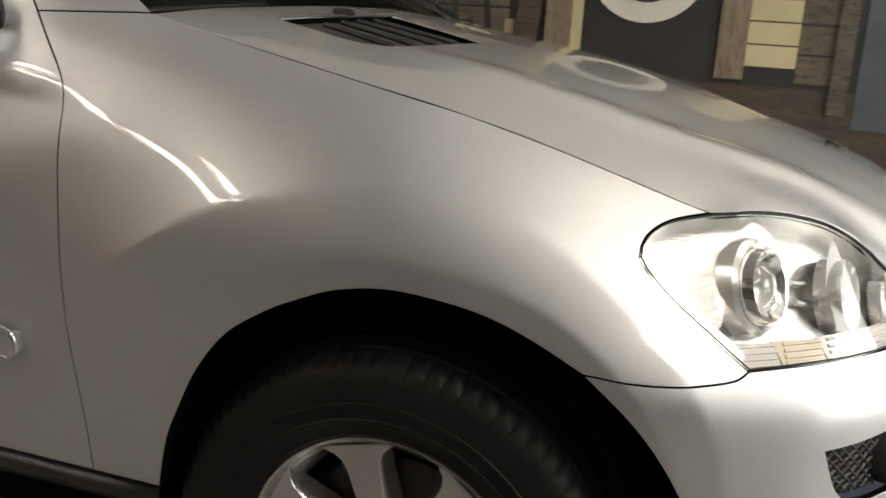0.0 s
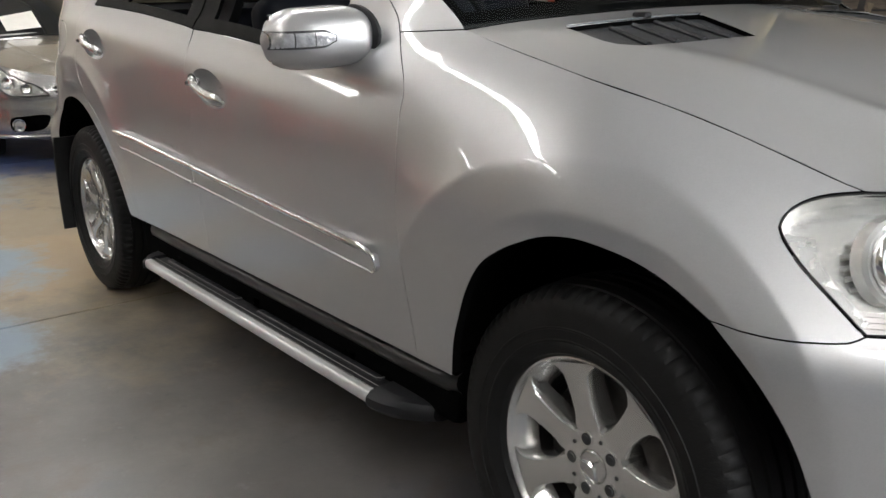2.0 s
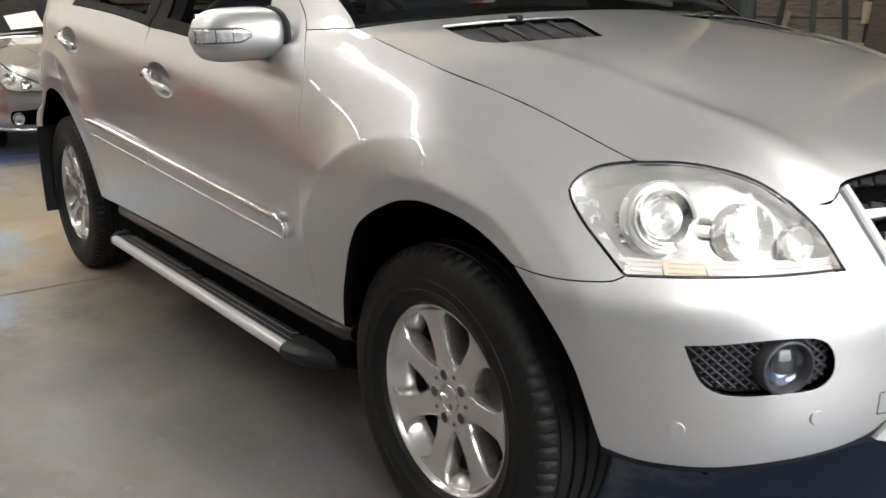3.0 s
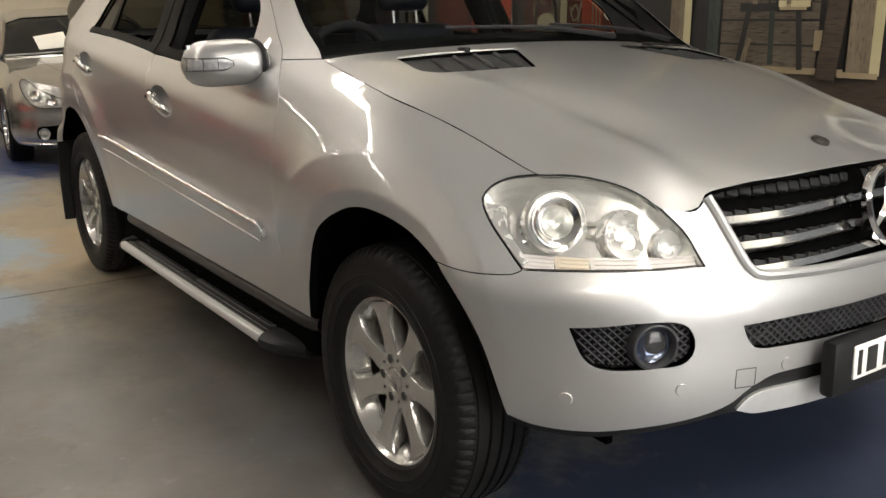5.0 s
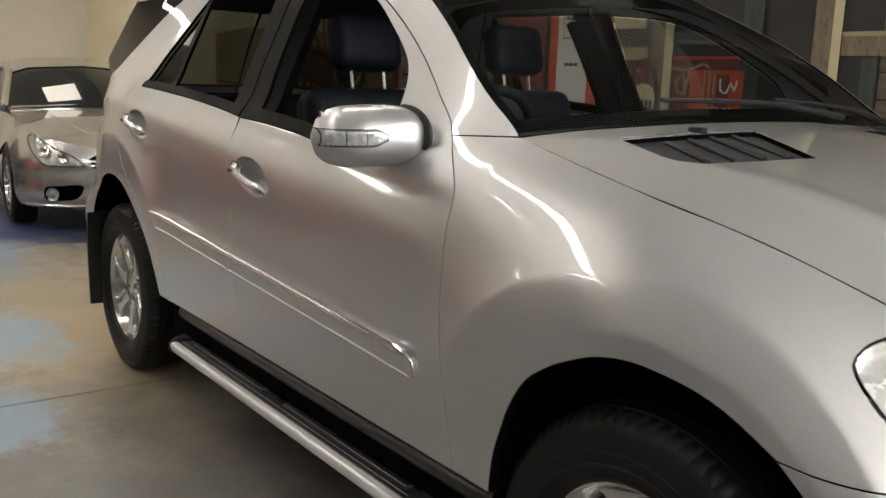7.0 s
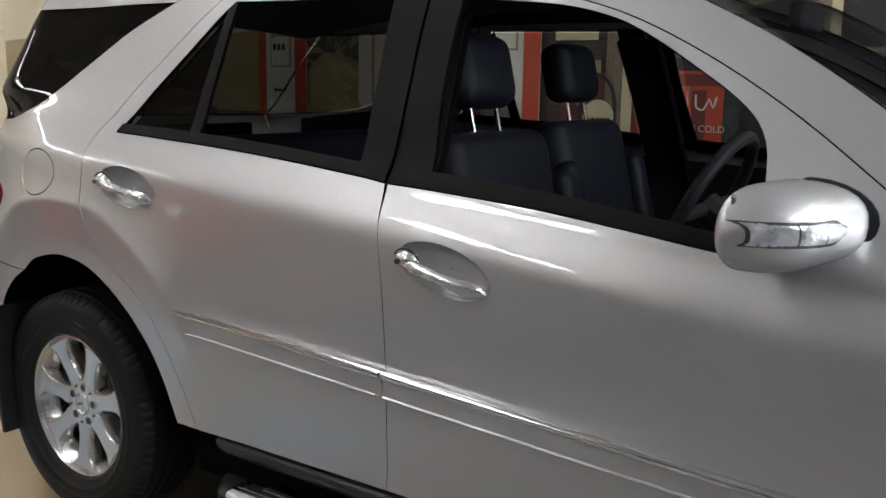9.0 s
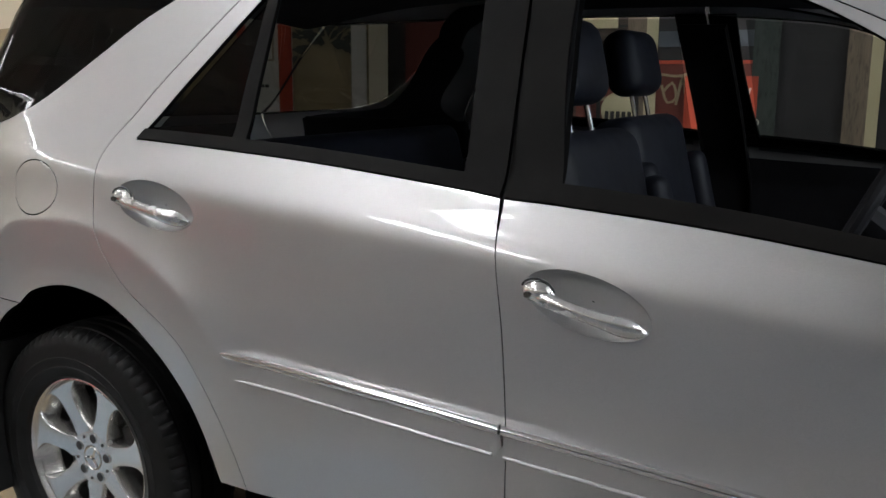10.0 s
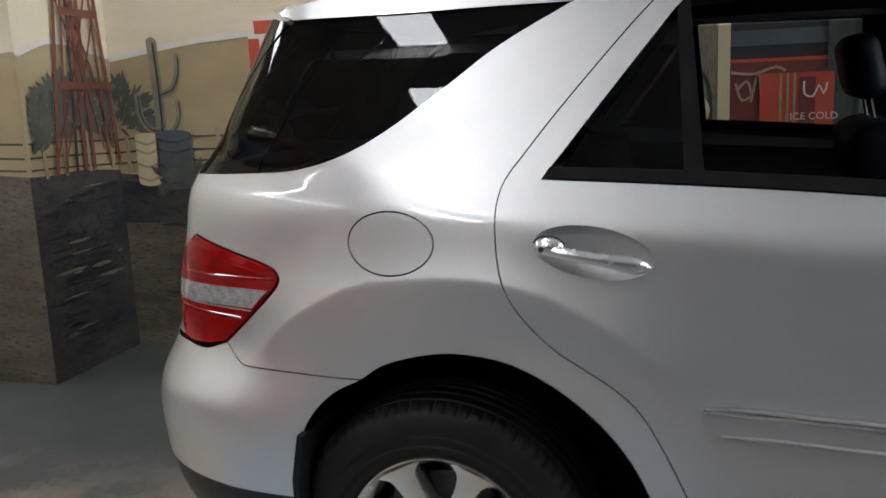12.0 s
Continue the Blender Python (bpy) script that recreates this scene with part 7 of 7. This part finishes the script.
# red and white fuel pumps
def pump(x0, x1, z0, z1, y, parent):
    w = x1 - x0
    r = w * .28
    cap = [(x0, z0), (x1, z0), (x1, z1 - r)] + [(x1 - r + r * math.cos(t), z1 - r + r * math.sin(t)) for t in np.linspace(0, math.pi / 2, 7)] + [(x0 + r - r * math.sin(t), z1 - r + r * math.cos(t)) for t in np.linspace(0, math.pi / 2, 7)] + [(x0, z1 - r)]
    poly("painted_pump", cap, M_WHITE, parent, 6, y)
    rect("painted_pump_stripe", x0 + .002, x0 + w * .16, z0, z1 - r, M_RED, parent, 7, y=y)
    rect("painted_pump_stripe", x1 - w * .24, x1 - .002, z0, z1 - r, M_RED, parent, 7, y=y)
    rect("painted_pump_cap", x0 + w * .1, x0 + w * .36, z1 - r * .8, z1 - r * .2, M_RED, parent, 7, y=y)
    rect("painted_pump_cap", x0 + w * .72, x1 - w * .1, z1 - r * .8, z1 - r * .2, M_RED, parent, 7, y=y)
    rect("painted_dial", x0 + w * .26, x1 - w * .32, z1 - r * 2.9, z1 - r * 1.15, M_TAN, parent, 7, y=y)
    rect("painted_dial_face", x0 + w * .29, x1 - w * .35, z1 - r * 2.8, z1 - r * 1.3, M_WHITE, parent, 8, y=y)
    for i in range(3):
        xx = x0 + w * (.33 + i * .09)
        rect("painted_figure_bar", xx, xx + w * .06, z1 - r * 2.0, z1 - r * 1.65, M_DARK, parent, 9, y=y)
        rect("painted_text_bar", xx, xx + w * .07, z1 - r * 4.2, z1 - r * 4.05, M_DARK, parent, 8, y=y)


pump(-4.62, -4.22, .75, 1.80, WALL_Y, wall_mural)
# second scrub bush and a pale corner trim seen through the rear side windows
bush(wall_mural, -3.98, 1.56, .20, .22, 120, 5)
rect("painted_corner", STORE_X - .10, STORE_X - .004, .6, 2.6, M_WHITE, wall_mural, 6)

# ---- timber store front on the forward wall ----
S = dict(parent=wall_store, y=STORE_Y)


def store(name, x0, x1, z0, z1, material, level=2):
    return rect(name, x0, x1, z0, z1, material, level=level, **S)


store("painted_porch", STORE_X + .005, 6.9, .02, 1.04, M_WOOD, 1)
store("painted_shade", STORE_X + .005, 1.0, 1.04, 2.9, M_DARK, 1)
# plank courses, each its own board
for x0, x1, n, mat in ((-1.10, -.56, 9, M_PLANK), (-.50, -.42, 9, M_DARK), (-2.70, -2.30, 8, M_WOOD), (-.24, .30, 8, M_DARK), (.60, .74, 8, M_ROCK)):
    for i in range(n):
        z = 1.06 + i * .115
        store("painted_plank", x0 + random.uniform(0, .004), x1 - random.uniform(0, .004), z, z + .108 - random.uniform(0, .006), mat, 2)
store("painted_recess", -1.28, -1.105, 1.045, 1.465, M_DARK, 3)
store("painted_post", -1.18, -1.11, 1.045, 1.465, M_DKGREEN, 4)
store("painted_plinth", -1.27, -.42, 1.04, 1.07, M_TAN, 3)
for i in range(6):
    z = 1.115 + i * .088
    store("painted_board", .41, .60, z, z + .082, M_LIGHT, 3)
for x0, x1, z0, z1, mat in ((-1.42, -1.33, 1.04, 2.9, M_POST), (-1.33, -1.285, 1.04, 2.9, M_LIGHT), (-1.80, -1.69, 1.04, 2.9, M_DKGREEN), (-.40, -.29, 1.05, 2.9, M_POST), (-.29, -.245, 1.05, 2.9, M_LIGHT), (.30, .41, 1.06, 2.9, M_POST), (.735, .80, .95, 2.9, M_ROCK), (-2.37, -2.28, 1.04, 2.9, M_POST), (-2.28, -2.225, 1.04, 2.9, M_LIGHT)):
    store("painted_post", x0, x1, z0, z1, mat, 6)
store("painted_post_foot", -.44, -.25, 1.035, 1.06, M_TAN, 7)
store("painted_beam", -1.28, -.44, 1.47, 1.565, M_POST, 5)
store("painted_beam", -1.28, -.44, 1.555, 1.575, M_TAN, 5.5)
stroke("painted_trunk", [(-.50, 1.02), (-.47, 1.3), (-.44, 1.8)], .10, M_WOOD, level=7, **S)
store("painted_night", .83, 6.9, .9, 2.9, M_BLUE, 2)
# stool with a slatted back
store("painted_stool_seat", -.99, -.60, 1.325, 1.365, M_DARK, 4)
for pts, mat in (([(-.93, 1.33), (-.98, 1.06)], M_DARK), ([(-.66, 1.33), (-.63, 1.06)], M_DARK), ([(-.80, 1.33), (-.79, 1.08)], M_DKGREEN), ([(-.915, 1.20), (-.95, 1.08)], M_POST), ([(-.72, 1.36), (-.71, 1.46)], M_POST), ([(-.64, 1.36), (-.63, 1.46)], M_DARK), ([(-.90, 1.36), (-.89, 1.46)], M_POST), ([(-.76, 1.345), (-.62, 1.345)], M_TAN)):
    stroke("painted_stool_bar", pts, .028, mat, level=8, **S)
for x in (-.83, -.79, -.75, -.68, -.60):
    store("painted_slat", x, x + .012, 1.365, 1.468, M_DARK, 5)
for x0, x1 in ((-.765, -.725), (-.70, -.60)):
    store("painted_block", x0, x1, 1.345, 1.375, M_LIGHT, 9)
store("painted_lantern", -.575, -.535, 1.15, 1.24, M_TAN, 4)
# white-walled wheel leaning by the post
for r0, r1, mat, lv in ((.0, .245, M_WHITE, 4), (.0, .165, M_DARK, 5), (.0, .145, M_TAN, 6), (.0, .135, M_DARK, 7)):
    poly("painted_wheel", [(.0 + r1 * math.cos(t), 1.50 + r1 * math.sin(t)) for t in np.linspace(0, 2 * math.pi, 40, endpoint=False)], mat, wall_store, lv, STORE_Y)
# maroon drinks sign and red cooler, script as plain swashes
store("painted_sign", -2.62, -1.74, 1.0, 1.46, M_DKRED, 2.5)
stroke("painted_swash", [(-2.43, 1.38), (-2.49, 1.40), (-2.53, 1.35), (-2.51, 1.29), (-2.45, 1.30)], .014, M_TAN, level=5, **S)
store("painted_sign_edge", -2.225, -1.72, 1.455, 1.47, M_RED, 4)
store("painted_shelf", -2.225, -1.80, 1.53, 1.60, M_BLUE, 3)
for pts in ([(-2.20, 1.36), (-2.17, 1.28), (-2.13, 1.30), (-2.15, 1.37), (-2.19, 1.33)], [(-2.13, 1.27), (-2.10, 1.40), (-2.08, 1.29), (-2.05, 1.27)], [(-2.06, 1.34), (-2.03, 1.27), (-2.0, 1.34), (-1.98, 1.27)], [(-2.22, 1.41), (-2.12, 1.40), (-2.02, 1.43), (-1.98, 1.41)]):
    stroke("painted_swash", pts, .012, M_TAN, level=5, **S)
for i in range(5):
    store("painted_text_bar", -2.16 + i * .055, -2.125 + i * .055, 1.06, 1.085, M_TAN, 5)
store("painted_cooler", -2.09, -1.77, .75, 1.40, M_RED, 7)
for x in (-2.005, -1.975, -1.945):
    store("painted_cooler_stripe", x, x + .010, .75, 1.40, M_TAN, 8)
store("painted_cooler_shade", -1.92, -1.85, .75, 1.38, M_DKRED, 8)
stroke("painted_swash", [(-1.90, 1.36), (-1.895, 1.30), (-1.86, 1.29), (-1.835, 1.34), (-1.815, 1.30), (-1.80, 1.35)], .009, M_WHITE, level=9, **S)
words = bpy.data.curves.new("painted_words", "FONT")
words.body, words.size, words.align_x, words.extrude = "ICE COLD", .046, "CENTER", .0005
wob = new("painted_words", words)
wob.matrix_basis = pose(-1.855, STORE_Y - .031, 1.185, 90, 0, 0)
wob.parent = wall_store
words.materials.append(M_WHITE)
# cream sign with plain bars, pale pump, lit window, lean-to boards
poly("painted_round_sign", [(-2.40 + .085 * math.cos(t), 1.24 + .085 * math.sin(t)) for t in np.linspace(-.6, math.pi + .6, 24)], M_LIGHT, wall_store, 8, STORE_Y)
for i in range(5):
    store("painted_text_bar", -2.465 + i * .028, -2.447 + i * .028, 1.19, 1.235, M_DARK, 9)
stroke("painted_chair_back", [(-2.50, 1.12), (-2.49, 1.38), (-2.42, 1.45), (-2.33, 1.38), (-2.31, 1.12)], .02, M_DARK, level=7, **S)
store("painted_window", -2.66, -2.42, 1.62, 1.72, M_LIGHT, 5)
store("painted_shelf", -2.70, -2.40, 1.45, 1.52, M_TAN, 4)
pump(-3.17, -2.74, .75, 1.92, STORE_Y, wall_store)
store("painted_shed", -3.60, -3.22, 1.0, 2.0, M_DKRED, 3)
